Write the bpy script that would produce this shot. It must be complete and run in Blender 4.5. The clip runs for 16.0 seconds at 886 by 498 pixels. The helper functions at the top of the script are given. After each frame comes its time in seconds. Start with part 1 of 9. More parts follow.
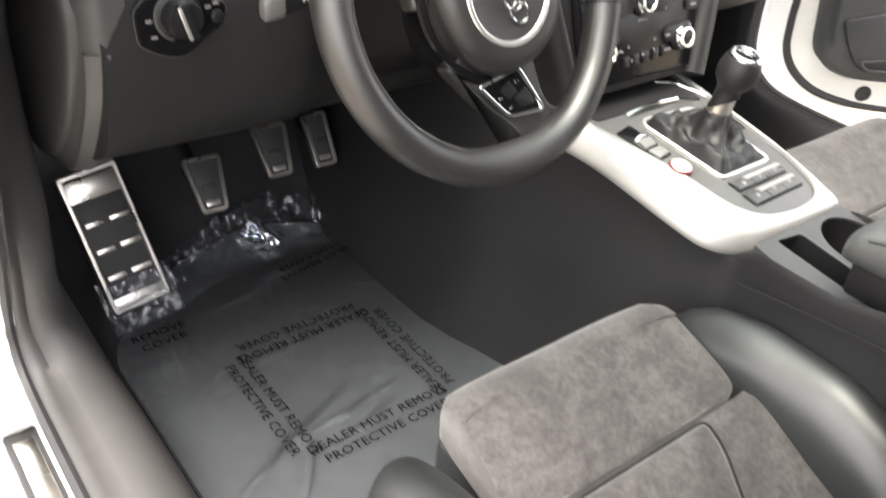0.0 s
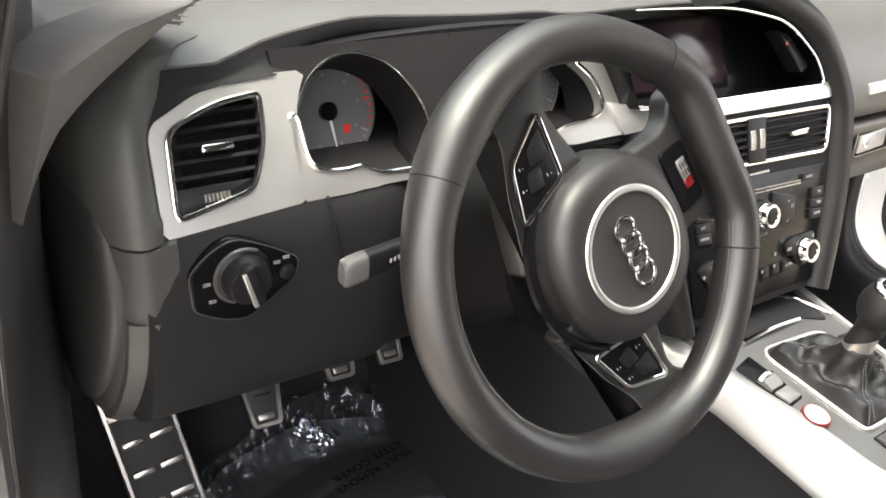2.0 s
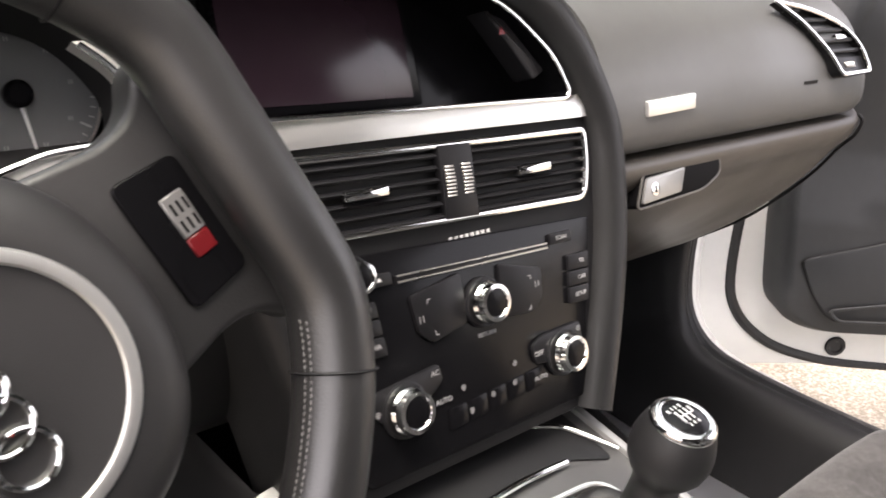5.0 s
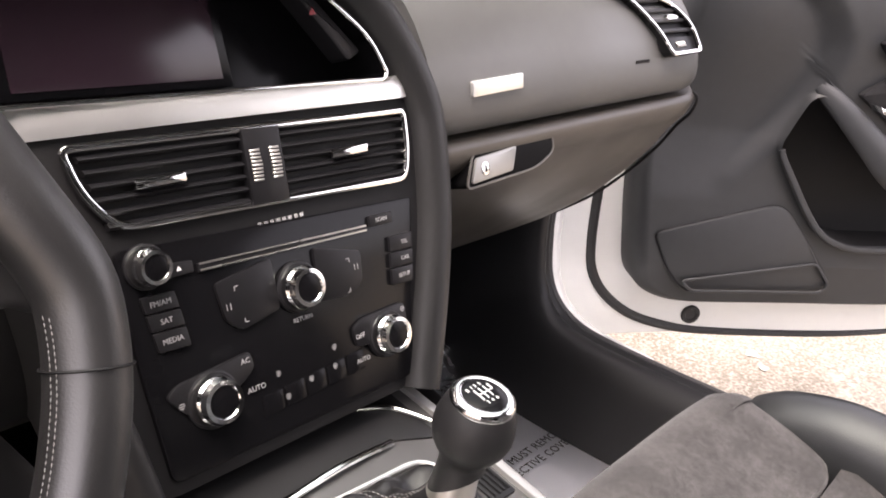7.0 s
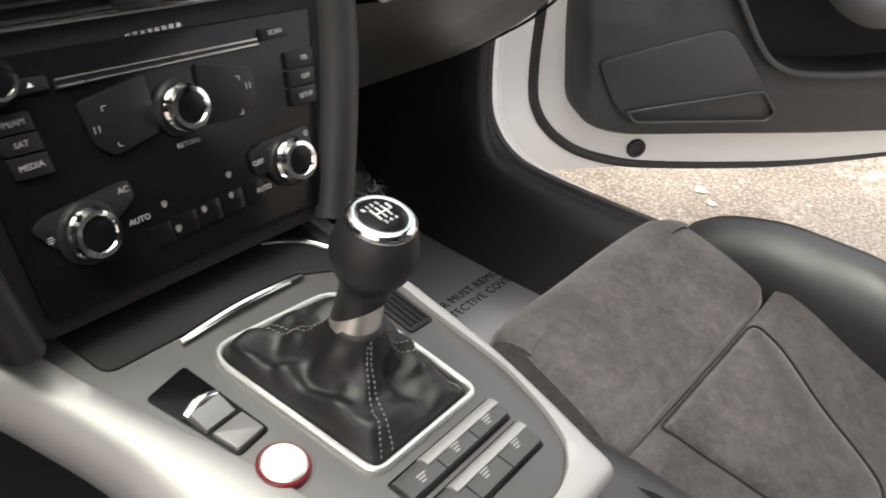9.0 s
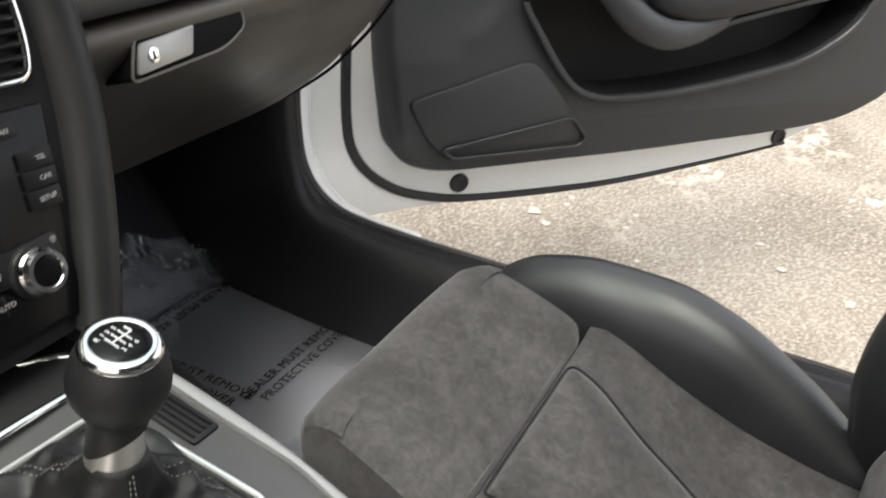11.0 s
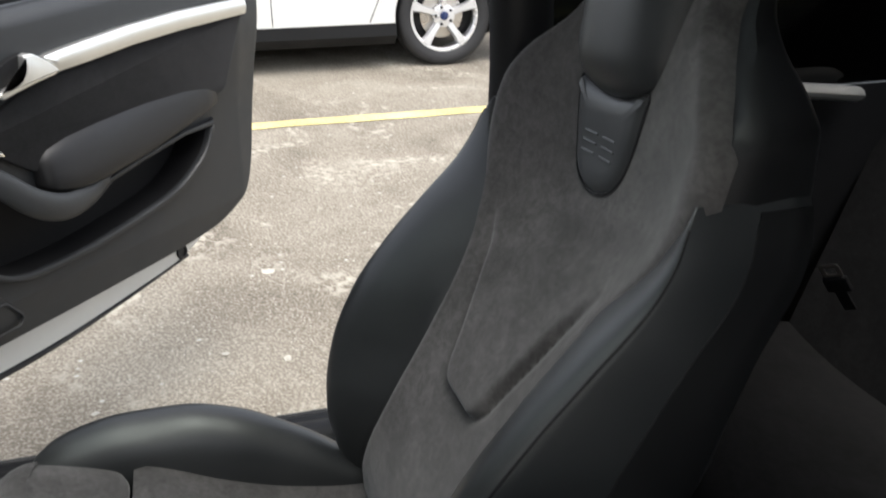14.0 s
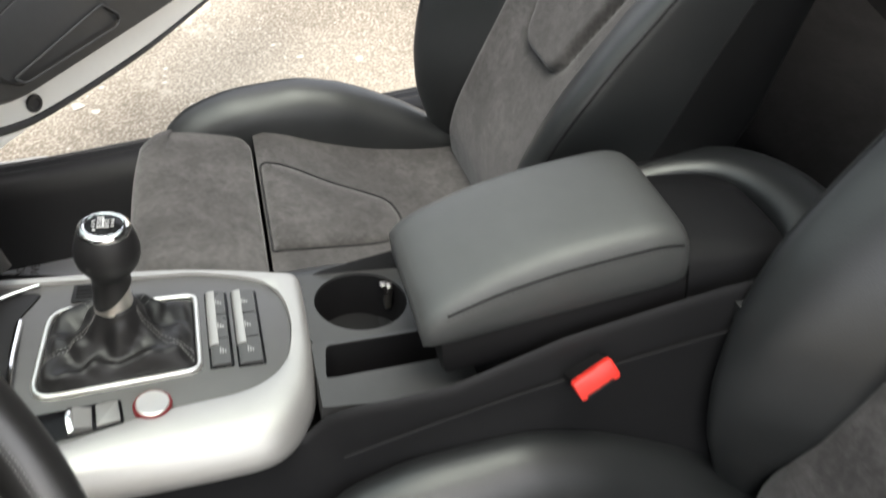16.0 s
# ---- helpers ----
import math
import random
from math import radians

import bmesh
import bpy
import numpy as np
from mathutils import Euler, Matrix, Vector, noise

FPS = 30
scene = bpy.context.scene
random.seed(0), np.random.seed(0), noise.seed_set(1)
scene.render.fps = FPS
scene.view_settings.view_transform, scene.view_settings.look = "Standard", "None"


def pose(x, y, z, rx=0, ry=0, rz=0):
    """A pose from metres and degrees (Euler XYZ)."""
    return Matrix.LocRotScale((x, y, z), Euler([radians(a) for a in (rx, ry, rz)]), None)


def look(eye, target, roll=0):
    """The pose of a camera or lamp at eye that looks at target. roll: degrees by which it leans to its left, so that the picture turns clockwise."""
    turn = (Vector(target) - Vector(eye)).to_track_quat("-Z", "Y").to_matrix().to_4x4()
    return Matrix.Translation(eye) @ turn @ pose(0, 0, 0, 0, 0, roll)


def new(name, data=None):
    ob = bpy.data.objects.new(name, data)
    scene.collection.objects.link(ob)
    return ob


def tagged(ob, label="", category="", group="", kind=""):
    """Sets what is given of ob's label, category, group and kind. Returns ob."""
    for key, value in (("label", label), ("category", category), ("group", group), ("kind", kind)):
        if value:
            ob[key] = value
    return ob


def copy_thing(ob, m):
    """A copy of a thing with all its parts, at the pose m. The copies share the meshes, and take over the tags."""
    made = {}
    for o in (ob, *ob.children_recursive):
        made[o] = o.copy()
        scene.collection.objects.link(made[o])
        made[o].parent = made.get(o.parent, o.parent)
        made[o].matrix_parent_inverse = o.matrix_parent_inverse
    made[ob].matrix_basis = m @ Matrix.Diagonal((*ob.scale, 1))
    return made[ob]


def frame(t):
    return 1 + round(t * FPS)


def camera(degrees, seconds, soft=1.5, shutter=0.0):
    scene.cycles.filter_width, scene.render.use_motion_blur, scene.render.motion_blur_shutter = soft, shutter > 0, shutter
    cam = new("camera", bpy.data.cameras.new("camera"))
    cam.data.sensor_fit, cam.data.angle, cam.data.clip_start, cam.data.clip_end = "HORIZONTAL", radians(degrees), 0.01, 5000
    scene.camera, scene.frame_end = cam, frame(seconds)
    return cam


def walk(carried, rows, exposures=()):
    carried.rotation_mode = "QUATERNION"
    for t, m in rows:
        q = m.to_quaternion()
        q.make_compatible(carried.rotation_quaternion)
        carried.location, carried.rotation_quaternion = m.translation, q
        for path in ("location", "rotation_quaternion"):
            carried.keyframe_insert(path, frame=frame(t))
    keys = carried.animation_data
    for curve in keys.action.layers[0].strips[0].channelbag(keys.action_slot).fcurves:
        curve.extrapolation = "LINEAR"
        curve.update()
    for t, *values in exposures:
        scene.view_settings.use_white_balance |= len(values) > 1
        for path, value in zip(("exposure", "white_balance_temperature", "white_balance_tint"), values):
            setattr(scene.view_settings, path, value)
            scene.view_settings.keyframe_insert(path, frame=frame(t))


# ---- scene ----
cam = camera(54.6, 16.0, soft=1.7, shutter=0.4)
PATH = [
    (0, (-0.909, -0.609, 1.169), (0.159, 0.649, 0.038), 5.6),
    (0.5, (-0.894, -0.581, 1.212), (0.12, 0.784, 0.159), 4.0),
    (1, (-0.871, -0.525, 1.215), (0.157, 0.895, 0.25), 5.1),
    (1.5, (-0.852, -0.458, 1.208), (0.185, 0.975, 0.275), 5.5),
    (2, (-0.833, -0.41, 1.225), (0.211, 1.009, 0.279), 5.0),
    (2.5, (-0.78, -0.391, 1.215), (0.258, 1.04, 0.28), 4.7),
    (3, (-0.672, -0.341, 1.205), (0.464, 0.991, 0.238), 3.5),
    (3.5, (-0.593, -0.294, 1.156), (0.585, 1.055, 0.266), 5.2),
    (4, (-0.521, -0.268, 1.075), (0.751, 1.081, 0.325), 5.7),
    (4.5, (-0.448, -0.272, 1.07), (0.806, 1.107, 0.346), 4.3),
    (7, (-0.358, -0.322, 1.079), (1.067, 0.865, 0.33), 5.7),
    (7.5, (-0.371, -0.32, 1.057), (1.024, 0.824, 0.192), 5.3),
    (8, (-0.365, -0.325, 1.039), (0.994, 0.778, 0.071), 5.2),
    (10.5, (-0.224, -0.336, 1.047), (1.275, 0.494, 0.015), 5.0),
    (11, (-0.234, -0.348, 1.062), (1.346, 0.402, 0.092), 4.5),
    (11.5, (-0.274, -0.328, 1.075), (1.459, 0.279, 0.283), 3.4),
    (12, (-0.326, -0.27, 1.071), (1.535, 0.137, 0.461), 2.2),
    (12.5, (-0.411, -0.227, 1.089), (1.497, 0.046, 0.555), 2.2),
    (13, (-0.433, -0.238, 1.121), (1.487, -0.32, 0.566), 2.5),
    (13.5, (-0.445, -0.275, 1.16), (1.414, -0.652, 0.529), 1.2),
    (14, (-0.467, -0.29, 1.212), (1.322, -0.814, 0.487), -0.7),
    (14.5, (-0.475, -0.253, 1.189), (1.242, -0.753, 0.294), -0.7),
    (15, (-0.483, -0.222, 1.196), (1.163, -0.616, 0.13), -2.8),
    (15.5, (-0.511, -0.212, 1.192), (1.075, -0.553, 0.022), -4.2),
    (16, (-0.591, -0.218, 1.209), (0.923, -0.509, -0.065), -5.4),
]
EXPO = [(0.0, 1.82, 7100, 12), (1.0, 1.74, 7100, 14), (2.0, 1.60, 7100, 14), (2.5, 1.32, 7100, 14), (3.0, 1.0, 7100, 14), (3.5, 1.0, 7100, 14), (4.0, 1.25, 7100, 15), (4.5, 1.2, 7100, 17), (7.0, 1.22, 7100, 24), (8.0, 0.85, 7100, 19), (10.5, 0.6, 6900, 12), (11.5, 0.35, 6700, 10), (12.5, -0.08, 6600, 10), (13.5, -0.15, 6550, 10), (14.5, 0.33, 6450, 10), (15.2, 0.65, 6450, 10), (16.0, 0.75, 6800, 10)]
walk(cam, [(t, look(eye, target, roll)) for t, eye, target, roll in PATH], EXPO)

# ---------------------------------------------------------------- light
world = bpy.data.worlds.new("sky")
world.use_nodes = True
scene.world = world
wn = world.node_tree.nodes
wl = world.node_tree.links
sky = wn.new("ShaderNodeTexSky")
sky.sky_type = 'NISHITA'
sky.sun_disc = False
sky.sun_elevation = radians(70)
sky.sun_rotation = radians(248)
sky.dust_density = 4.0
hsv = wn.new("ShaderNodeHueSaturation")
hsv.inputs["Saturation"].default_value = 0.35
wl.new(sky.outputs[0], hsv.inputs["Color"])
wl.new(hsv.outputs[0], wn["Background"].inputs[0])
wn["Background"].inputs[1].default_value = 0.42
sun = new("sun", bpy.data.lights.new("sun", 'SUN'))
sun.data.energy = 0.5
sun.data.angle = radians(60)
sun.data.color = (1.0, 0.95, 0.88)
sun.matrix_world = look((0, 0, 0), (0.34, 0.05, -1.0))


# ---------------------------------------------------------------- materials
def shader(name, base, rough=0.5, metal=0.0, var=0.25, scale=60.0, bump=0.15, bscale=900.0, dist=0.0005,
           coat=0.0, sheen=0.0, spec=0.5, rvar=0.1, large=6.0):
    """A surface with fine grain in the relief and two scales of change in colour and gloss."""
    m = bpy.data.materials.new(name)
    m.use_nodes = True
    n, l = m.node_tree.nodes, m.node_tree.links
    p = n["Principled BSDF"]
    tc = n.new("ShaderNodeTexCoord")
    a = n.new("ShaderNodeTexNoise")
    a.inputs["Scale"].default_value = scale
    a.inputs["Detail"].default_value = 5
    b = n.new("ShaderNodeTexNoise")
    b.inputs["Scale"].default_value = large
    b.inputs["Detail"].default_value = 3
    for q in (a, b):
        l.new(tc.outputs["Object"], q.inputs["Vector"])
    add = n.new("ShaderNodeMath")
    add.operation = 'ADD'
    l.new(a.outputs["Fac"], add.inputs[0])
    l.new(b.outputs["Fac"], add.inputs[1])
    ramp = n.new("ShaderNodeMapRange")
    ramp.inputs["From Min"].default_value = 0.6
    ramp.inputs["From Max"].default_value = 1.4
    ramp.inputs["To Min"].default_value = 1 - var
    ramp.inputs["To Max"].default_value = 1 + var
    l.new(add.outputs[0], ramp.inputs["Value"])
    mul = n.new("ShaderNodeMix")
    mul.data_type = 'RGBA'
    mul.blend_type = 'MULTIPLY'
    mul.inputs["Factor"].default_value = 1
    mul.inputs["A"].default_value = (*base, 1)
    l.new(ramp.outputs[0], mul.inputs["B"])
    l.new(mul.outputs["Result"], p.inputs["Base Color"])
    rr = n.new("ShaderNodeMapRange")
    rr.inputs["From Min"].default_value = 0.3
    rr.inputs["From Max"].default_value = 0.7
    rr.inputs["To Min"].default_value = max(0.02, rough - rvar)
    rr.inputs["To Max"].default_value = min(1.0, rough + rvar)
    l.new(b.outputs["Fac"], rr.inputs["Value"])
    l.new(rr.outputs[0], p.inputs["Roughness"])
    p.inputs["Metallic"].default_value = metal
    p.inputs["Specular IOR Level"].default_value = spec
    p.inputs["Coat Weight"].default_value = coat
    p.inputs["Coat Roughness"].default_value = 0.08
    if sheen:
        p.inputs["Sheen Weight"].default_value = sheen
        p.inputs["Sheen Roughness"].default_value = 0.5
    if bump:
        g = n.new("ShaderNodeTexNoise")
        g.inputs["Scale"].default_value = bscale
        g.inputs["Detail"].default_value = 2
        l.new(tc.outputs["Object"], g.inputs["Vector"])
        bp = n.new("ShaderNodeBump")
        bp.inputs["Strength"].default_value = bump
        bp.inputs["Distance"].default_value = dist
        l.new(g.outputs["Fac"], bp.inputs["Height"])
        l.new(bp.outputs["Normal"], p.inputs["Normal"])
    return m


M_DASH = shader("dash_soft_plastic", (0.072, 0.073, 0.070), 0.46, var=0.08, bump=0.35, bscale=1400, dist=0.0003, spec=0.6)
# dash end plastic raised in colour, in place of light from the doorway
M_END = shader("dash_end_lit", (0.058, 0.058, 0.057), 0.48, var=0.08, bump=0.35, bscale=1400, dist=0.0003, spec=0.36)
# lower plastic lightened to stand in for glare on the driver's sill
M_LOWER_LIT = shader("lower_plastic_lit", (0.050, 0.049, 0.048), 0.55, var=0.10, bump=0.3, bscale=1200, dist=0.0003, spec=0.3)
# pillar trim with its base colour raised to carry the door-side glare
M_PILLAR_LIT = shader("pillar_trim_lit", (0.15, 0.146, 0.14), 0.85, var=0.10, bump=0.3, bscale=1200, dist=0.0003, spec=0.3)
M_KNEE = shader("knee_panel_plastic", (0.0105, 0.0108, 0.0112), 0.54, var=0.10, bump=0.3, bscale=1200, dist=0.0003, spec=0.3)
# console plastic with the light on its top panels put into the grey
M_PANEL = shader("console_panel_lit", (0.036, 0.037, 0.037), 0.50, var=0.08, bump=0.25, bscale=1400, dist=0.0003, spec=0.45)
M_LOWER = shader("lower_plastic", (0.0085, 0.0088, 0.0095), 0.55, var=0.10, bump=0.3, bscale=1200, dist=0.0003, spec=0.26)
M_DOOR = shader("door_plastic", (0.0218, 0.0238, 0.0254), 0.48, var=0.10, bump=0.3, bscale=1200, dist=0.0003, spec=0.48)
# brown in this base imitates warm light reflected off the ground
M_GLOVE = shader("glovebox_plastic_warmed", (0.040, 0.034, 0.027), 0.44, var=0.08, bump=0.3, bscale=1200, dist=0.0003, spec=0.85)
M_RIML = shader("wheel_leather", (0.0090, 0.0090, 0.0088), 0.42, var=0.10, bump=0.3, bscale=800, dist=0.0004, spec=0.95)
M_BOOT = shader("boot_leather", (0.008, 0.008, 0.0083), 0.46, var=0.10, bump=0.3, bscale=900, dist=0.0004, spec=0.42)
M_GRAPH = shader("graphite_paint", (0.10, 0.10, 0.098), 0.40, metal=0.5, var=0.06, bump=0.2, bscale=2000, dist=0.0002, spec=0.5)
M_LEATHER = shader("leather_black", (0.0105, 0.0105, 0.011), 0.42, var=0.12, bump=0.35, bscale=700, dist=0.0005, spec=0.42)
M_SEATL = shader("seat_leather", (0.0125, 0.0142, 0.0145), 0.42, var=0.12, bump=0.30, bscale=600, dist=0.0005, spec=0.72)
# seat leather darkened for the shaded backs and sides
M_SEATL_SHADED = shader("seat_leather_shaded", (0.0062, 0.0066, 0.0068), 0.52, var=0.12, bump=0.30, bscale=600, dist=0.0005, spec=0.30)
# black leather lightened to imitate sky reflected on the armrest
M_ARM = shader("armrest_leather_lit", (0.046, 0.049, 0.048), 0.50, var=0.10, bump=0.35, bscale=700, dist=0.0005, spec=0.75)
M_BADGE = shader("badge_leather", (0.036, 0.038, 0.039), 0.42, var=0.06, bump=0.2, bscale=900, dist=0.0003, spec=0.6)
M_COVER = shader("airbag_cover_plastic", (0.0120, 0.0119, 0.0118), 0.46, var=0.08, bump=0.3, bscale=1400, dist=0.0003, spec=0.65)
M_HOOP = shader("hoop_plastic", (0.012, 0.0122, 0.0124), 0.48, var=0.08, bump=0.3, bscale=1400, dist=0.0003, spec=0.35)


def suede_material(name, base, var, sheen=0.22):
    """Suede with brushed nap: cloudy patches where the pile lies another way, over fine grain."""
    m = shader(name, base, 0.95, var=0.10, scale=500, bump=0.5, bscale=2200, dist=0.0004, sheen=sheen, spec=0.12, large=5)
    n, l = m.node_tree.nodes, m.node_tree.links
    p = n["Principled BSDF"]
    src = p.inputs["Base Color"].links[0].from_socket
    tc = n.new("ShaderNodeTexCoord")
    val = None
    for scale, distort, lo, hi, amt in ((7.0, 1.0, 0.34, 0.66, var), (55.0, 0.7, 0.30, 0.70, var * 0.8), (170.0, 0.3, 0.3, 0.7, var * 0.6)):
        t = n.new("ShaderNodeTexNoise")
        t.inputs["Scale"].default_value = scale
        t.inputs["Detail"].default_value = 4
        t.inputs["Distortion"].default_value = distort
        l.new(tc.outputs["Object"], t.inputs["Vector"])
        r = n.new("ShaderNodeMapRange")
        r.interpolation_type = 'SMOOTHSTEP'
        for k, v in (("From Min", lo), ("From Max", hi), ("To Min", 1 - amt), ("To Max", 1 + amt)):
            r.inputs[k].default_value = v
        l.new(t.outputs["Fac"], r.inputs["Value"])
        if val is None:
            val = r.outputs[0]
        else:
            x = n.new("ShaderNodeMath")
            x.operation = 'MULTIPLY'
            l.new(val, x.inputs[0])
            l.new(r.outputs[0], x.inputs[1])
            val = x.outputs[0]
    mul = n.new("ShaderNodeMix")
    mul.data_type = 'RGBA'
    mul.blend_type = 'MULTIPLY'
    mul.inputs["Factor"].default_value = 1
    l.new(src, mul.inputs["A"])
    l.new(val, mul.inputs["B"])
    l.new(mul.outputs["Result"], p.inputs["Base Color"])
    return m


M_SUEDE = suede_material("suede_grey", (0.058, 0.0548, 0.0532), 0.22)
# the grey seat suede again, darkened to hold the shade of the rear
M_SUEDE_SHADED = suede_material("suede_grey_shaded", (0.016, 0.0160, 0.0164), 0.14, 0.04)
M_DSUEDE = suede_material("suede_dark", (0.019, 0.0192, 0.020), 0.10, 0.08)
M_SILVER = shader("satin_aluminium", (0.82, 0.82, 0.785), 0.35, metal=0.95, var=0.03, bump=0.06, bscale=2500, dist=0.0002, rvar=0.04)
# satin aluminium darkened, its base taking over shade from the door side
M_SURR = shader("aluminium_shaded", (0.42, 0.42, 0.405), 0.52, metal=0.75, var=0.03, bump=0.06, bscale=2500, dist=0.0002, rvar=0.04)
M_KEY = shader("grey_keys", (0.20, 0.20, 0.195), 0.36, metal=0.35, var=0.04, bump=0.1, bscale=2000, dist=0.0002)
M_ROCK = shader("rocker_plastic", (0.050, 0.051, 0.050), 0.30, var=0.06, bump=0.1, bscale=2000, dist=0.0002, spec=0.6)
M_LEVER = shader("latch_metal", (0.34, 0.34, 0.33), 0.40, metal=0.8, var=0.06, bump=0.1, bscale=1500, dist=0.0002)
M_CHROME = shader("chrome", (0.86, 0.86, 0.85), 0.10, metal=1.0, var=0.02, bump=0.0, rvar=0.03)
M_STEEL = shader("brushed_steel", (0.60, 0.57, 0.53), 0.32, metal=1.0, var=0.08, bump=0.1, bscale=1500, dist=0.0002)
M_GLOSS = shader("gloss_black", (0.004, 0.004, 0.0045), 0.20, var=0.05, bump=0.0, rvar=0.04, spec=0.15)
M_BLACK = shader("matt_black", (0.006, 0.006, 0.0065), 0.6, var=0.1, bump=0.2, spec=0.25)
M_BUTTON = shader("button_black", (0.008, 0.008, 0.0088), 0.42, var=0.1, bump=0.2, bscale=2000, dist=0.0002, spec=0.24)
M_SHROUD = shader("shroud_plastic", (0.004, 0.004, 0.0042), 0.6, var=0.1, bump=0.2, spec=0.10)
M_RUBBER = shader("rubber", (0.020, 0.020, 0.021), 0.62, var=0.15, bump=0.2)
M_WHITE = shader("white_paint", (0.78, 0.79, 0.77), 0.22, var=0.02, bump=0.0, coat=0.6, rvar=0.05)
M_CARPET = shader("carpet", (0.028, 0.029, 0.031), 1.0, var=0.35, scale=220, bump=0.9, bscale=900, dist=0.002, spec=0.1)
M_HEAD = shader("headliner", (0.045, 0.045, 0.046), 0.95, var=0.1, bump=0.4)
M_PRINT = shader("white_print", (0.70, 0.70, 0.70), 0.5, var=0.02, bump=0.0)
M_TIP = shader("grey_plastic", (0.08, 0.08, 0.078), 0.4, var=0.05, bump=0.1)
M_DIMPRINT = shader("grey_print", (0.30, 0.30, 0.30), 0.5, var=0.02, bump=0.0)
M_INK = shader("dark_ink", (0.003, 0.003, 0.0034), 0.7, var=0.05, bump=0.0, spec=0.1)
M_RED = shader("red_plastic", (0.65, 0.035, 0.025), 0.35, var=0.05, bump=0.1)
M_REDM = shader("red_enamel", (0.11, 0.006, 0.008), 0.3, var=0.05, bump=0.0)
M_DIAL = shader("dial_grey", (0.105, 0.108, 0.112), 0.5, var=0.05, bump=0.0)
M_SCREEN = shader("display", (0.022, 0.012, 0.017), 0.18, var=0.05, bump=0.0)
M_STITCH = shader("grey_thread", (0.17, 0.17, 0.165), 0.8, var=0.15, bump=0.2)
M_STITCHD = shader("dark_thread", (0.045, 0.046, 0.047), 0.8, var=0.15, bump=0.2)
M_TYRE = shader("tyre_rubber", (0.022, 0.022, 0.023), 0.75, var=0.2, bump=0.3, bscale=300)
M_RIM = shader("wheel_silver", (0.74, 0.74, 0.74), 0.32, metal=0.55, var=0.04, bump=0.0)
M_YELLOW = shader("yellow_paint", (0.72, 0.60, 0.25), 0.85, var=0.45, scale=90, bump=0.6, bscale=250, dist=0.003, large=3)
M_GRASS = shader("grass", (0.12, 0.20, 0.05), 0.95, var=0.4, scale=30, bump=0.8, bscale=120, dist=0.02)
M_REDLAMP = shader("tail_lamp", (0.55, 0.02, 0.02), 0.12, var=0.05, bump=0.0, coat=0.5)
M_AMBER = shader("amber_lamp", (0.75, 0.30, 0.04), 0.15, var=0.05, bump=0.0)


def film_material(rough, wrinkle, ior):
    """Thin clear protective film: see-through, with crumpled gloss."""
    m = bpy.data.materials.new("clear_film")
    m.use_nodes = True
    n, l = m.node_tree.nodes, m.node_tree.links
    n.remove(n["Principled BSDF"])
    tr = n.new("ShaderNodeBsdfTransparent")
    tr.inputs[0].default_value = (0.86, 0.88, 0.90, 1)
    gl = n.new("ShaderNodeBsdfGlossy")
    gl.inputs["Roughness"].default_value = rough
    gl.inputs["Color"].default_value = (0.9, 0.93, 0.97, 1)
    tc = n.new("ShaderNodeTexCoord")
    a = n.new("ShaderNodeTexNoise")
    a.inputs["Scale"].default_value = 16
    a.inputs["Detail"].default_value = 1
    a.inputs["Distortion"].default_value = 0.6
    l.new(tc.outputs["Object"], a.inputs["Vector"])
    bp = n.new("ShaderNodeBump")
    bp.inputs["Strength"].default_value = wrinkle
    bp.inputs["Distance"].default_value = 0.008
    l.new(a.outputs["Fac"], bp.inputs["Height"])
    l.new(bp.outputs["Normal"], gl.inputs["Normal"])
    lw = n.new("ShaderNodeFresnel")
    lw.inputs["IOR"].default_value = ior
    l.new(bp.outputs["Normal"], lw.inputs["Normal"])
    mx = n.new("ShaderNodeMixShader")
    l.new(lw.outputs[0], mx.inputs[0])
    l.new(tr.outputs[0], mx.inputs[1])
    l.new(gl.outputs[0], mx.inputs[2])
    haze = n.new("ShaderNodeBsdfDiffuse")
    haze.inputs["Color"].default_value = (0.75, 0.78, 0.82, 1)
    mh = n.new("ShaderNodeMixShader")
    mh.inputs[0].default_value = 0.022
    l.new(mx.outputs[0], mh.inputs[1])
    l.new(haze.outputs[0], mh.inputs[2])
    l.new(mh.outputs[0], n["Material Output"].inputs["Surface"])
    return m


def glass_material(name, tint):
    m = bpy.data.materials.new(name)
    m.use_nodes = True
    n, l = m.node_tree.nodes, m.node_tree.links
    n.remove(n["Principled BSDF"])
    tr = n.new("ShaderNodeBsdfTransparent")
    tr.inputs[0].default_value = (*tint, 1)
    gl = n.new("ShaderNodeBsdfGlossy")
    gl.inputs["Roughness"].default_value = 0.03
    lw = n.new("ShaderNodeFresnel")
    lw.inputs["IOR"].default_value = 1.45
    mx = n.new("ShaderNodeMixShader")
    l.new(lw.outputs[0], mx.inputs[0])
    l.new(tr.outputs[0], mx.inputs[1])
    l.new(gl.outputs[0], mx.inputs[2])
    l.new(mx.outputs[0], n["Material Output"].inputs["Surface"])
    return m


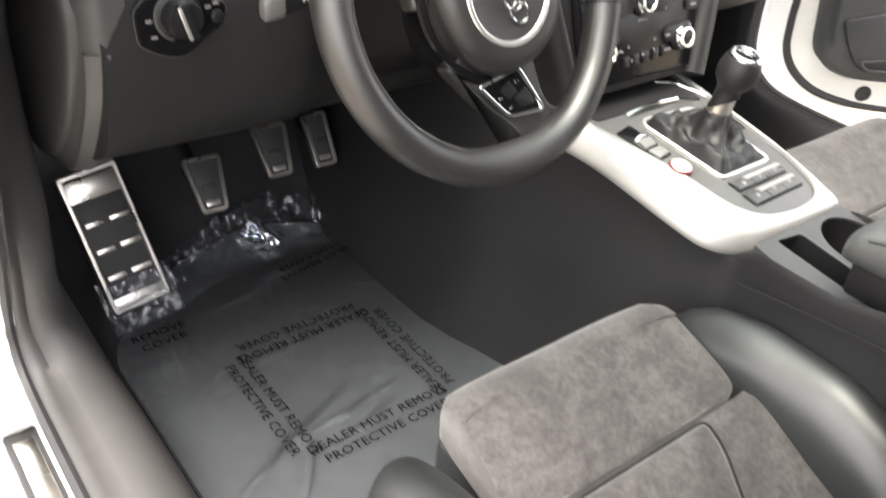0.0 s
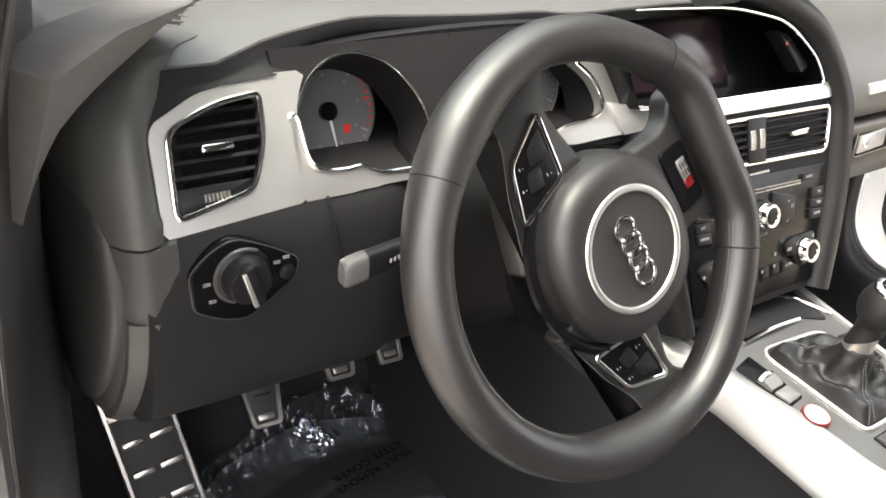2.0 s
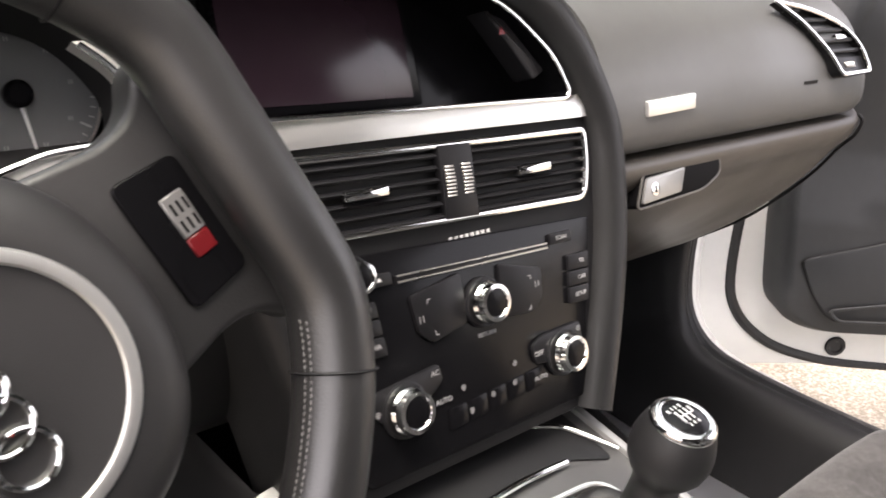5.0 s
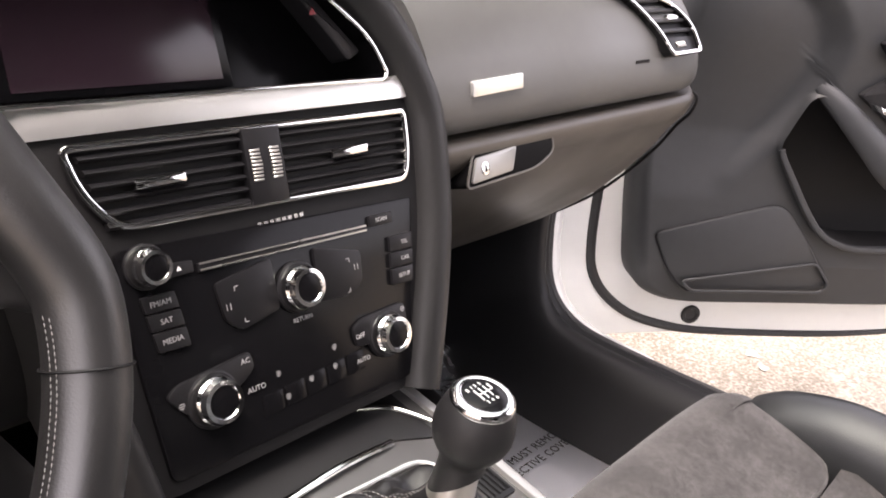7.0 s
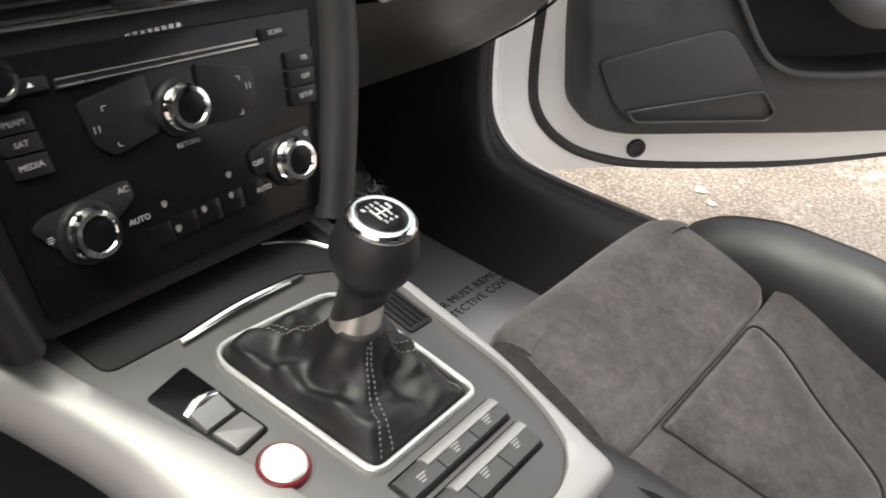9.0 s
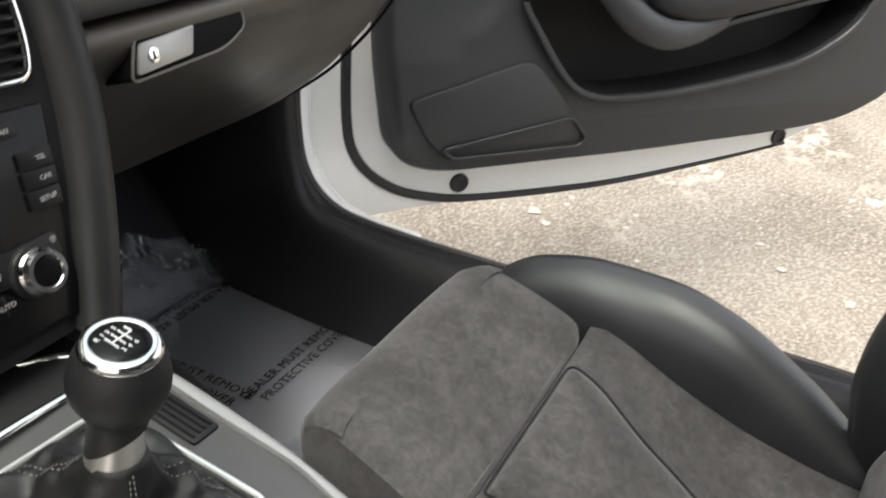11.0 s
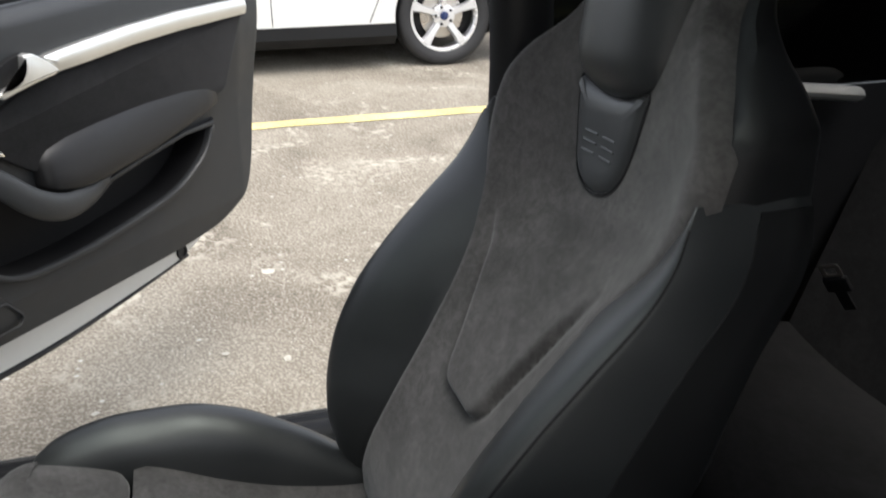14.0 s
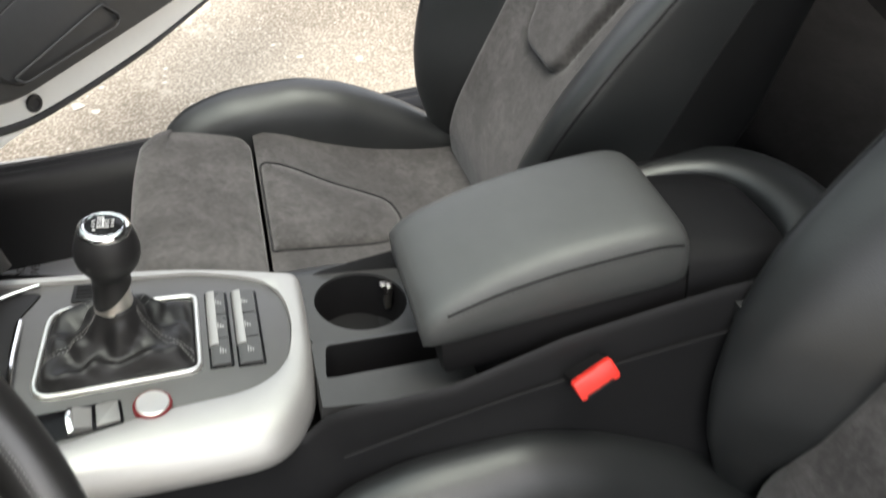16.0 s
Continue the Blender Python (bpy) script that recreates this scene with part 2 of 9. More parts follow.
def asphalt_material():
    """Worn grey-brown asphalt with pale stones, pale spots and blotches."""
    m = bpy.data.materials.new("worn_asphalt")
    m.use_nodes = True
    n, l = m.node_tree.nodes, m.node_tree.links
    p = n["Principled BSDF"]
    p.inputs["Roughness"].default_value = 0.9
    p.inputs["Specular IOR Level"].default_value = 0.25
    tc = n.new("ShaderNodeTexCoord")

    def noise_tex(scale, detail=4.0, distort=0.0):
        t = n.new("ShaderNodeTexNoise")
        t.inputs["Scale"].default_value = scale
        t.inputs["Detail"].default_value = detail
        t.inputs["Distortion"].default_value = distort
        l.new(tc.outputs["Object"], t.inputs["Vector"])
        return t

    def ramp(src, stops):
        r = n.new("ShaderNodeValToRGB")
        while len(r.color_ramp.elements) < len(stops):
            r.color_ramp.elements.new(0.5)
        for e, (at, c) in zip(r.color_ramp.elements, stops):
            e.position = at
            e.color = (*c, 1)
        l.new(src, r.inputs[0])
        return r

    def mix(fac, a, b):
        x = n.new("ShaderNodeMix")
        x.data_type = 'RGBA'
        l.new(fac, x.inputs["Factor"])
        l.new(a, x.inputs["A"])
        l.new(b, x.inputs["B"])
        return x.outputs["Result"]
    big = ramp(noise_tex(1.7, 8, 0.6).outputs["Fac"], [(0.32, (0.135, 0.114, 0.087)), (0.52, (0.240, 0.212, 0.168)), (0.70, (0.36, 0.328, 0.268))])
    grit = ramp(noise_tex(110, 4).outputs["Fac"], [(0.36, (0.085, 0.073, 0.058)), (0.5, (0.225, 0.200, 0.162)), (0.66, (0.50, 0.46, 0.385))])
    half = n.new("ShaderNodeValue")
    half.outputs[0].default_value = 0.45
    col = mix(half.outputs[0], big.outputs[0], grit.outputs[0])
    # pale blotches
    blot = ramp(noise_tex(2.3, 8, 1.0).outputs["Fac"], [(0.57, (0, 0, 0)), (0.67, (1, 1, 1))])
    fine = ramp(noise_tex(30, 4).outputs["Fac"], [(0.45, (0, 0, 0)), (0.60, (1, 1, 1))])
    both = n.new("ShaderNodeMath")
    both.operation = 'MULTIPLY'
    l.new(blot.outputs[0], both.inputs[0])
    l.new(fine.outputs[0], both.inputs[1])
    pale = n.new("ShaderNodeRGB")
    pale.outputs[0].default_value = (0.44, 0.405, 0.335, 1)
    col = mix(both.outputs[0], col, pale.outputs[0])
    # scattered pale stones
    vor = n.new("ShaderNodeTexVoronoi")
    vor.inputs["Scale"].default_value = 26
    l.new(tc.outputs["Object"], vor.inputs["Vector"])
    keep = ramp(vor.outputs["Color"], [(0.80, (0, 0, 0)), (0.82, (1, 1, 1))])
    near = ramp(vor.outputs["Distance"], [(0.10, (1, 1, 1)), (0.26, (0, 0, 0))])
    st = n.new("ShaderNodeMath")
    st.operation = 'MULTIPLY'
    l.new(keep.outputs[0], st.inputs[0])
    l.new(near.outputs[0], st.inputs[1])
    stone = n.new("ShaderNodeRGB")
    stone.outputs[0].default_value = (0.50, 0.48, 0.43, 1)
    col = mix(st.outputs[0], col, stone.outputs[0])
    l.new(col, p.inputs["Base Color"])
    bp = n.new("ShaderNodeBump")
    bp.inputs["Strength"].default_value = 0.55
    bp.inputs["Distance"].default_value = 0.006
    l.new(noise_tex(120, 3).outputs["Fac"], bp.inputs["Height"])
    l.new(bp.outputs["Normal"], p.inputs["Normal"])
    return m


M_FILM = film_material(0.08, 0.24, 1.58)
M_SOFTFILM = film_material(0.32, 0.10, 1.34)
M_GLASS = glass_material("clear_glass", (0.90, 0.95, 0.92))
M_TINT = glass_material("tinted_glass", (0.05, 0.055, 0.055))
M_ASPHALT = asphalt_material()


# ---------------------------------------------------------------- mesh tools
def thing(name, label, category, at=None, group="", kind=""):
    ob = new(name)
    ob.empty_display_size = 0.05
    if at is not None:
        ob.matrix_basis = at
    return tagged(ob, label, category, group, kind)


def finish(bm, name, material, sharp=38):
    bmesh.ops.remove_doubles(bm, verts=bm.verts, dist=1e-6)
    bmesh.ops.recalc_face_normals(bm, faces=bm.faces)
    me = bpy.data.meshes.new(name)
    bm.to_mesh(me)
    bm.free()
    me.materials.append(material)
    me.polygons.foreach_set("use_smooth", [True] * len(me.polygons))
    me.set_sharp_from_angle(angle=radians(sharp))
    return me


def part(name, bm, material, parent=None, label="", at=None, sharp=38):
    ob = new(name, finish(bm, name, material, sharp))
    if parent is not None:
        ob.parent = parent
    if at is not None:
        ob.matrix_basis = at
    return tagged(ob, label) if label else ob


def solo(name, bm, material, label, category, at=None, group="", kind="", sharp=38):
    return tagged(part(name, bm, material, None, "", at, sharp), label, category, group, kind)


def fr(o, v):
    """A local frame on a panel that leans: x across, y up along v = (y, z), z out of the panel towards the cabin."""
    v = Vector((0, v[0], v[1])).normalized()
    u = Vector((1, 0, 0))
    n = u.cross(v)
    m = Matrix((u, v, n)).transposed().to_4x4()
    m.translation = o
    return m


def loft(bm, rings, closed=True, cap0=True, cap1=True, loop=False):
    rows = [[bm.verts.new(p) for p in r] for r in rings]
    k = len(rows[0])
    pairs = list(zip(rows, rows[1:])) + ([(rows[-1], rows[0])] if loop else [])
    for a, b in pairs:
        for i in range(k if closed else k - 1):
            j = (i + 1) % k
            bm.faces.new((a[i], a[j], b[j], b[i]))
    if closed and cap0 and not loop:
        bm.faces.new(list(reversed(rows[0])))
    if closed and cap1 and not loop:
        bm.faces.new(rows[-1])
    return rows


def grid(bm, fn, nu, nv):
    """A sheet from fn(u, v), with u and v from 0 to 1."""
    return loft(bm, [[fn(i / nu, j / nv) for j in range(nv + 1)] for i in range(nu + 1)], closed=False)


def slab(bm, fn, nu, nv, thick):
    """A sheet with thickness: fn(u, v) and the same moved by the vector thick, joined at the rim."""
    t = Vector(thick)
    top = [[bm.verts.new(Vector(fn(i / nu, j / nv))) for j in range(nv + 1)] for i in range(nu + 1)]
    low = [[bm.verts.new(q.co + t) for q in r] for r in top]
    for i in range(nu):
        for j in range(nv):
            bm.faces.new((top[i][j], top[i + 1][j], top[i + 1][j + 1], top[i][j + 1]))
            bm.faces.new((low[i][j], low[i][j + 1], low[i + 1][j + 1], low[i + 1][j]))
    for i in range(nu):
        for j in (0, nv):
            bm.faces.new((top[i][j], top[i + 1][j], low[i + 1][j], low[i][j]))
    for j in range(nv):
        for i in (0, nu):
            bm.faces.new((top[i][j], top[i][j + 1], low[i][j + 1], low[i][j]))


def sweep(bm, path, radius, segs=10, closed=False, flat=1.0, up=None):
    """A tube along a path. radius: number or list; flat: the ratio of the second axis to the first."""
    pts = [Vector(p) for p in path]
    k = len(pts)
    rad = radius if isinstance(radius, (list, tuple)) else [radius] * k
    tang = []
    for i in range(k):
        a = pts[(i - 1) % k] if (closed or i > 0) else pts[i]
        b = pts[(i + 1) % k] if (closed or i < k - 1) else pts[i]
        tang.append((b - a).normalized())
    nrm = Vector(up) if up else (Vector((0, 0, 1)) if abs(tang[0].z) < 0.9 else Vector((1, 0, 0)))
    rings = []
    for i in range(k):
        nrm = (nrm - tang[i] * nrm.dot(tang[i])).normalized()
        if up:
            nrm = (Vector(up) - tang[i] * Vector(up).dot(tang[i])).normalized()
        b = tang[i].cross(nrm)
        rings.append([pts[i] + rad[i] * (math.cos(2 * math.pi * s / segs) * b + flat * math.sin(2 * math.pi * s / segs) * nrm) for s in range(segs)])
    loft(bm, rings, loop=closed)


def rounded(pts, r, n=5):
    """A closed outline with its corners rounded. r: one radius or one for each corner."""
    out = []
    k = len(pts)
    for i in range(k):
        p = Vector(pts[i]).to_2d()
        a = Vector(pts[i - 1]).to_2d() - p
        b = Vector(pts[(i + 1) % k]).to_2d() - p
        rr = r[i] if isinstance(r, (list, tuple)) else r
        d = min(rr, 0.48 * a.length, 0.48 * b.length)
        p0, p1 = p + a.normalized() * d, p + b.normalized() * d
        for s in range(n + 1):
            t = s / n
            out.append(((1 - t) ** 2) * p0 + 2 * t * (1 - t) * p + t * t * p1)
    return out


def area(o):
    return 0.5 * sum(o[i - 1][0] * o[i][1] - o[i][0] * o[i - 1][1] for i in range(len(o)))


def inset(o, d):
    """The outline moved inwards by d."""
    k = len(o)
    s = 1 if area(o) > 0 else -1
    out = []
    for i in range(k):
        a, p, b = (Vector(o[j % k]).to_2d() for j in (i - 1, i, i + 1))
        e0, e1 = (p - a), (b - p)
        e0 = e0.normalized() if e0.length > 1e-9 else e1.normalized()
        e1 = e1.normalized() if e1.length > 1e-9 else e0
        n = Vector((-e0.y - e1.y, e0.x + e1.x))
        n = n.normalized() if n.length > 1e-9 else Vector((-e0.y, e0.x))
        c = max(0.5, n.dot(Vector((-e0.y, e0.x))))
        out.append(p + n * (s * d / c))
    return out


def plate(bm, outline, z0, z1, bevel=0.0015, steps=2, lift=None):
    """A panel of that outline from z0 to z1 with a rounded upper edge; lift(x, y) bends it."""
    o = [Vector(p).to_2d() for p in outline]
    rings = [[Vector((p.x, p.y, z0)) for p in o]]
    for s in range(steps + 1):
        a = s / steps * math.pi / 2
        q = inset(o, bevel * (1 - math.cos(a)))
        rings.append([Vector((p.x, p.y, z1 - bevel + bevel * math.sin(a))) for p in q])
    if lift:
        rings = [[Vector((p.x, p.y, p.z + lift(p.x, p.y))) for p in r] for r in rings]
    loft(bm, rings)


def rim_of(bm, outline, width, z0, z1, bevel=0.001):
    """A flat frame of that width inside an outline, with an open middle."""
    o, q = list(outline), inset(outline, width)
    o1, q1 = inset(o, bevel), inset(q, -bevel)
    rings = [[(p[0], p[1], z) for p in c] for c, z in ((o, z0), (o, z1 - bevel), (o1, z1), (q1, z1), (q, z1 - bevel), (q, z0))]
    loft(bm, rings, loop=True)


def strip_along(bm, outline, r, z, flat=0.7, segs=8, closed=True):
    sweep(bm, [(p[0], p[1], z) for p in outline], r, segs, closed, flat, up=(0, 0, 1))


def box(bm, lo, hi, bevel=0.004, segs=2):
    lo, hi = Vector(lo), Vector(hi)
    r = bmesh.ops.create_cube(bm, size=1)
    bmesh.ops.scale(bm, vec=hi - lo, verts=r["verts"])
    bmesh.ops.translate(bm, vec=(lo + hi) / 2, verts=r["verts"])
    if bevel:
        e = list({e for v in r["verts"] for e in v.link_edges})
        bmesh.ops.bevel(bm, geom=e, offset=bevel, segments=segs, affect='EDGES', profile=0.5)


def lathe(bm, prof, segs=32, at=None):
    """A turned body: prof holds (radius, z) from the bottom to the top."""
    rings = [[Vector((r * math.cos(2 * math.pi * s / segs), r * math.sin(2 * math.pi * s / segs), z)) for s in range(segs)] for r, z in prof]
    if at is not None:
        rings = [[at @ p for p in r] for r in rings]
    loft(bm, rings)


def interp(x, table):
    """Smooth value at x from rows of (x, value...): a cubic through the rows without overshoot."""
    single = len(table[0]) == 2
    if x <= table[0][0]:
        return table[0][1] if single else table[0][1:]
    if x >= table[-1][0]:
        return table[-1][1] if single else table[-1][1:]
    i = max(k for k in range(len(table) - 1) if table[k][0] <= x)
    a, b = table[i], table[i + 1]
    h = b[0] - a[0]
    t = (x - a[0]) / h
    out = []
    for c in range(1, len(a)):
        def slope(k):
            return (table[k + 1][c] - table[k][c]) / (table[k + 1][0] - table[k][0])
        s = slope(i)
        p = slope(i - 1) if i > 0 else s
        q = slope(i + 1) if i + 2 < len(table) else s
        m0 = 2 * p * s / (p + s) if p * s > 0 else 0.0
        m1 = 2 * q * s / (q + s) if q * s > 0 else 0.0
        out.append((2 * t ** 3 - 3 * t * t + 1) * a[c] + (t ** 3 - 2 * t * t + t) * h * m0 + (3 * t * t - 2 * t ** 3) * b[c] + (t ** 3 - t * t) * h * m1)
    return out[0] if single else out


def resample(pts, n):
    """n + 1 points along a smooth curve through the points."""
    p = [Vector(q) for q in pts]
    k = len(p)
    out = []
    for i in range(n + 1):
        s = i / n * (k - 1)
        j = min(int(s), k - 2)
        t = s - j
        a, b, c, d = p[max(j - 1, 0)], p[j], p[j + 1], p[min(j + 2, k - 1)]
        out.append(0.5 * ((2 * b) + (c - a) * t + (2 * a - 5 * b + 4 * c - d) * t * t + (3 * b - a - 3 * c + d) * t ** 3))
    return out


def lettering(name, words, size, at, material, parent, depth=0.0002, spacing=1.0, align='CENTER'):
    cu = bpy.data.curves.new(name, 'FONT')
    cu.body = words
    cu.size = size
    cu.extrude = depth
    cu.align_x = align
    cu.align_y = 'CENTER'
    cu.space_character = spacing
    cu.resolution_u = 2
    tmp = bpy.data.objects.new(name, cu)
    me = bpy.data.meshes.new_from_object(tmp)
    bpy.data.objects.remove(tmp)
    bpy.data.curves.remove(cu)
    me.materials.append(material)
    ob = new(name, me)
    ob.parent = parent
    ob.matrix_basis = at
    return ob


def T(x, y, z=0.0):
    return Matrix.Translation((x, y, z))


def stitches(bm, path, step=0.006, length=0.0042, r=0.0006):
    """A row of short stitches along a path."""
    pts = [Vector(p) for p in path]
    acc, want = 0.0, 0.0
    for a, b in zip(pts, pts[1:]):
        seg = (b - a).length
        if seg < 1e-9:
            continue
        d = (b - a) / seg
        while want < acc + seg:
            c = a + d * (want - acc)
            s = d.cross(Vector((0.31, 0.52, 0.79))).normalized()
            w = d.cross(s)
            e = d * length * 0.5
            vs = [bm.verts.new(q) for q in (c - e, c - e * 0.4 + s * r, c - e * 0.4 + w * r, c - e * 0.4 - s * r, c - e * 0.4 - w * r,
                                            c + e * 0.4 + s * r, c + e * 0.4 + w * r, c + e * 0.4 - s * r, c + e * 0.4 - w * r, c + e)]
            for i in range(4):
                j = (i + 1) % 4
                bm.faces.new((vs[0], vs[1 + j], vs[1 + i]))
                bm.faces.new((vs[1 + i], vs[1 + j], vs[5 + j], vs[5 + i]))
                bm.faces.new((vs[9], vs[5 + i], vs[5 + j]))
            want += step
        acc += seg


# ---------------------------------------------------------------- ground and distance
def ground_z(x):
    return -0.07 + 0.066 * min(max(x - 1.0, 0.0), 1.6) + 0.088 * min(max(x - 2.6, 0.0), 6.4)


def build_ground():
    bm = bmesh.new()
    xs = [-400, -30, -4, 0, 1.0, 2, 3, 4, 6, 9.0, 30, 400]
    ys = [-400, -30, -8, -4, 0, 4, 8, 30, 400]
    loft(bm, [[(x, y, ground_z(x)) for y in ys] for x in xs], closed=False)
    solo("ground", bm, M_ASPHALT, "worn grey-brown asphalt car park with pale spots", "ground", kind="structure")
    for k, (x, y0, y1, w) in enumerate(((4.14, -9.0, 9.0, 0.11), (6.75, -9.0, 9.0, 0.11))):
        bm = bmesh.new()
        rng = random.Random(5 + k)
        n = 120
        rows = []
        for i in range(n + 1):
            y = y0 + (y1 - y0) * i / n
            a, b = w / 2 + rng.uniform(-0.006, 0.006), w / 2 + rng.uniform(-0.006, 0.006)
            rows.append([(x - a, y, ground_z(x - a) + 0.004), (x + b, y, ground_z(x + b) + 0.004)])
        loft(bm, rows, closed=False)
        solo("parking_line", bm, M_YELLOW, "faded yellow painted line on the asphalt", "road marking", group="parking lines", kind="structure")
    # a broken joint between two lays of asphalt
    rng = random.Random(11)
    bm = bmesh.new()
    rows = []
    off = 0.0
    for i in range(241):
        y = -6 + 12 * i / 240
        off += rng.uniform(-0.012, 0.012) - 0.08 * off
        w = 0.006 + 0.012 * abs(noise.noise((y * 3, 0, 1)))
        x = 2.60 + off
        rows.append([(x - w, y, ground_z(x) + 0.004), (x + w, y, ground_z(x) + 0.004)])
    loft(bm, rows, closed=False)
    solo("asphalt_crack", bm, shader("crack_dark", (0.05, 0.047, 0.042), 0.95, var=0.5, scale=40, bump=0.8, bscale=80, dist=0.01), "dark ragged joint in the asphalt", "crack", kind="structure")
    # pale crumbs and stains
    bm = bmesh.new()
    spots = [(2.436, -0.489, 0.03), (1.86, 0.369, 0.022), (1.812, 0.315, 0.016), (1.911, -0.305, 0.014), (1.836, -0.48, 0.018), (1.70, 0.05, 0.012), (2.05, 0.62, 0.014)]
    for _ in range(150):
        y = rng.uniform(-3.0, 2.2)
        spots.append((2.60 + rng.gauss(0.03, 0.05), y, rng.uniform(0.002, 0.007)))
    for _ in range(420):
        spots.append((rng.uniform(1.0, 4.0), rng.uniform(-3, 2.5), rng.choice((0.002, 0.003, 0.003, 0.005))))
    for cx, cy in ((2.25, -0.10), (2.15, -0.2), (2.40, -0.50), (2.0, -0.52)):
        for _ in range(110):
            spots.append((cx + rng.gauss(0, 0.15), cy + rng.gauss(0, 0.06), rng.choice((0.0015, 0.002, 0.003, 0.004))))
    for x, y, r in spots:
        k = 7
        vs = [bm.verts.new((x + r * rng.uniform(0.6, 1.2) * math.cos(6.283 * i / k), y + r * rng.uniform(0.6, 1.2) * math.sin(6.283 * i / k), 0)) for i in range(k)]
        c = bm.verts.new((x, y, 0))
        for v in vs + [c]:
            v.co.z = ground_z(v.co.x) + (0.0055 if v is c else 0.0045)
        for i in range(k):
            bm.faces.new((vs[i], vs[(i + 1) % k], c))
    solo("pale_spots", bm, shader("pale_crumbs", (0.46, 0.43, 0.37), 0.9, var=0.3, bump=0.3), "pale crumbs and stains on asphalt", "stains", kind="stuff")
    bm = bmesh.new()
    loft(bm, [[(x, y, 0.48 + 0.06 * noise.noise((x * 0.3, y * 0.3, 0))) for y in np.linspace(6, 60, 20)] for x in np.linspace(9.5, 70, 20)], closed=False)
    solo("grass_verge", bm, M_GRASS, "bright green mown grass verge", "grass", kind="stuff")


build_ground()


# ---------------------------------------------------------------- car shell round the cabin
def build_shell():
    # carpeted floor
    bm = bmesh.new()

    def floor_fn(u, v):
        x = -0.80 + 1.60 * u
        y = -1.5 + 2.35 * v
        z = 0.292
        z += 0.31 * max(0.0, min(1.0, (y - 0.50) / 0.30)) ** 1.3
        tun = max(0.0, 1 - abs(x) / 0.20)
        z += 0.16 * min(1.0, tun * 2.2) * (1 if y < 0.7 else 0.6)
        return (x, y, z)
    slab(bm, floor_fn, 48, 40, (0, 0, -0.03))
    solo("floor", bm, M_CARPET, "dark grey carpeted car floor with a raised tunnel", "floor", kind="structure")
    # sills, both sides
    def lean(s, z):
        return 0.0 if s > 0 else interp(z, [(0.42, 0.0), (0.80, 0.0), (1.03, 0.004), (1.2, 0.03)])

    def deeper(s, x, z):
        """How far the driver's pillar trim runs forward on its way into the cabin."""
        return 0.0 if s > 0 else interp(z, [(0.50, 0.0), (0.60, 0.015), (0.72, 0.055), (0.85, 0.085), (1.03, 0.085)]) * max(0.0, min(1.6, (0.795 - x) / 0.035))

    slant = [(-0.85, 0.430), (-0.40, 0.430), (0.0, 0.430), (0.10, 0.430), (0.180, 0.434), (0.226, 0.446), (0.250, 0.470), (0.258, 0.504), (0.240, 0.550), (0.200, 0.634), (0.146, 0.750), (0.096, 0.855), (0.050, 0.950), (0.012, 1.026), (-0.060, 1.180)]

    for s, nm in ((1, "sill_right"), (-1, "sill_left")):
        grp = thing(nm, "black moulded sill trim along the door opening", "sill", kind="structure")
        bm = bmesh.new()
        way = resample([(0, -0.85, 0.430), (0, -0.40, 0.430), (0, 0.0, 0.430), (0, 0.19, 0.430), (0, 0.29, 0.434), (0, 0.338, 0.444), (0, 0.375, 0.468), (0, 0.398, 0.505), (0, 0.408, 0.56), (0, 0.410, 0.63), (0, 0.407, 0.74), (0, 0.402, 0.88), (0, 0.40, 1.0)] if s > 0 else [(0, y, z) for y, z in slant], 60)
        sec = [(0.803, 0.035), (0.802, 0.004), (0.795, -0.001), (0.785, -0.003), (0.775, 0.000), (0.766, -0.007), (0.745, -0.012), (0.724, -0.006), (0.708, 0.016), (0.696, 0.050), (0.686, 0.090), (0.674, 0.135), (0.668, 0.45)]
        rows = []
        for k, p in enumerate(way):
            d = way[min(k + 1, 60)] - way[max(k - 1, 0)]
            d = Vector((0, d.z, -d.y)).normalized()
            soft = max(0.0, min(1.0, (p.z - 0.430) / 0.06))
            row = []
            for x, e in sec:
                q = p + d * (e if e < 0.2 else (0.16 + 0.30 * soft))
                x2 = x + 0.045 * soft * max(0.0, (0.80 - x) / 0.12)
                x2 -= lean(s, max(0.42, p.z)) * max(0.0, min(1.0, (x - 0.70) / 0.08))
                row.append((s * x2, q.y + deeper(s, x, p.z), max(q.z, 0.26)))
            rows.append(row)
        loft(bm, rows, closed=False)
        # the driver's side takes the copy with the glare in its colour
        part("sill_trim", bm, M_LOWER if s > 0 else M_LOWER_LIT, grp, sharp=60)
        sec = [(0.797, 0.420), (0.807, 0.416), (0.815, 0.400), (0.868, 0.388), (0.905, 0.370), (0.922, 0.34), (0.925, 0.20), (0.89, 0.08), (0.74, 0.08), (0.74, 0.30)]
        bm = bmesh.new()
        loft(bm, [[(s * x, y, z) for x, z in sec] for y in np.linspace(-1.5, 0.62, 12)])
        part("rocker_panel", bm, M_WHITE, grp, "white painted rocker panel")
        bm = bmesh.new()
        rim = resample([(s * 0.805, -0.9, 0.424), (s * 0.805, 0.0, 0.424), (s * 0.805, 0.19, 0.424), (s * 0.805, 0.29, 0.428), (s * 0.805, 0.341, 0.438), (s * 0.805, 0.380, 0.463), (s * 0.805, 0.404, 0.502), (s * 0.805, 0.414, 0.56), (s * 0.805, 0.416, 0.63), (s * 0.805, 0.408, 0.80), (s * 0.80, 0.405, 1.0)] if s > 0 else [(-0.805, y + 0.006, z - 0.006) for y, z in slant], 60)
        rim = [Vector((p.x - s * lean(s, p.z), p.y, p.z)) for p in rim]
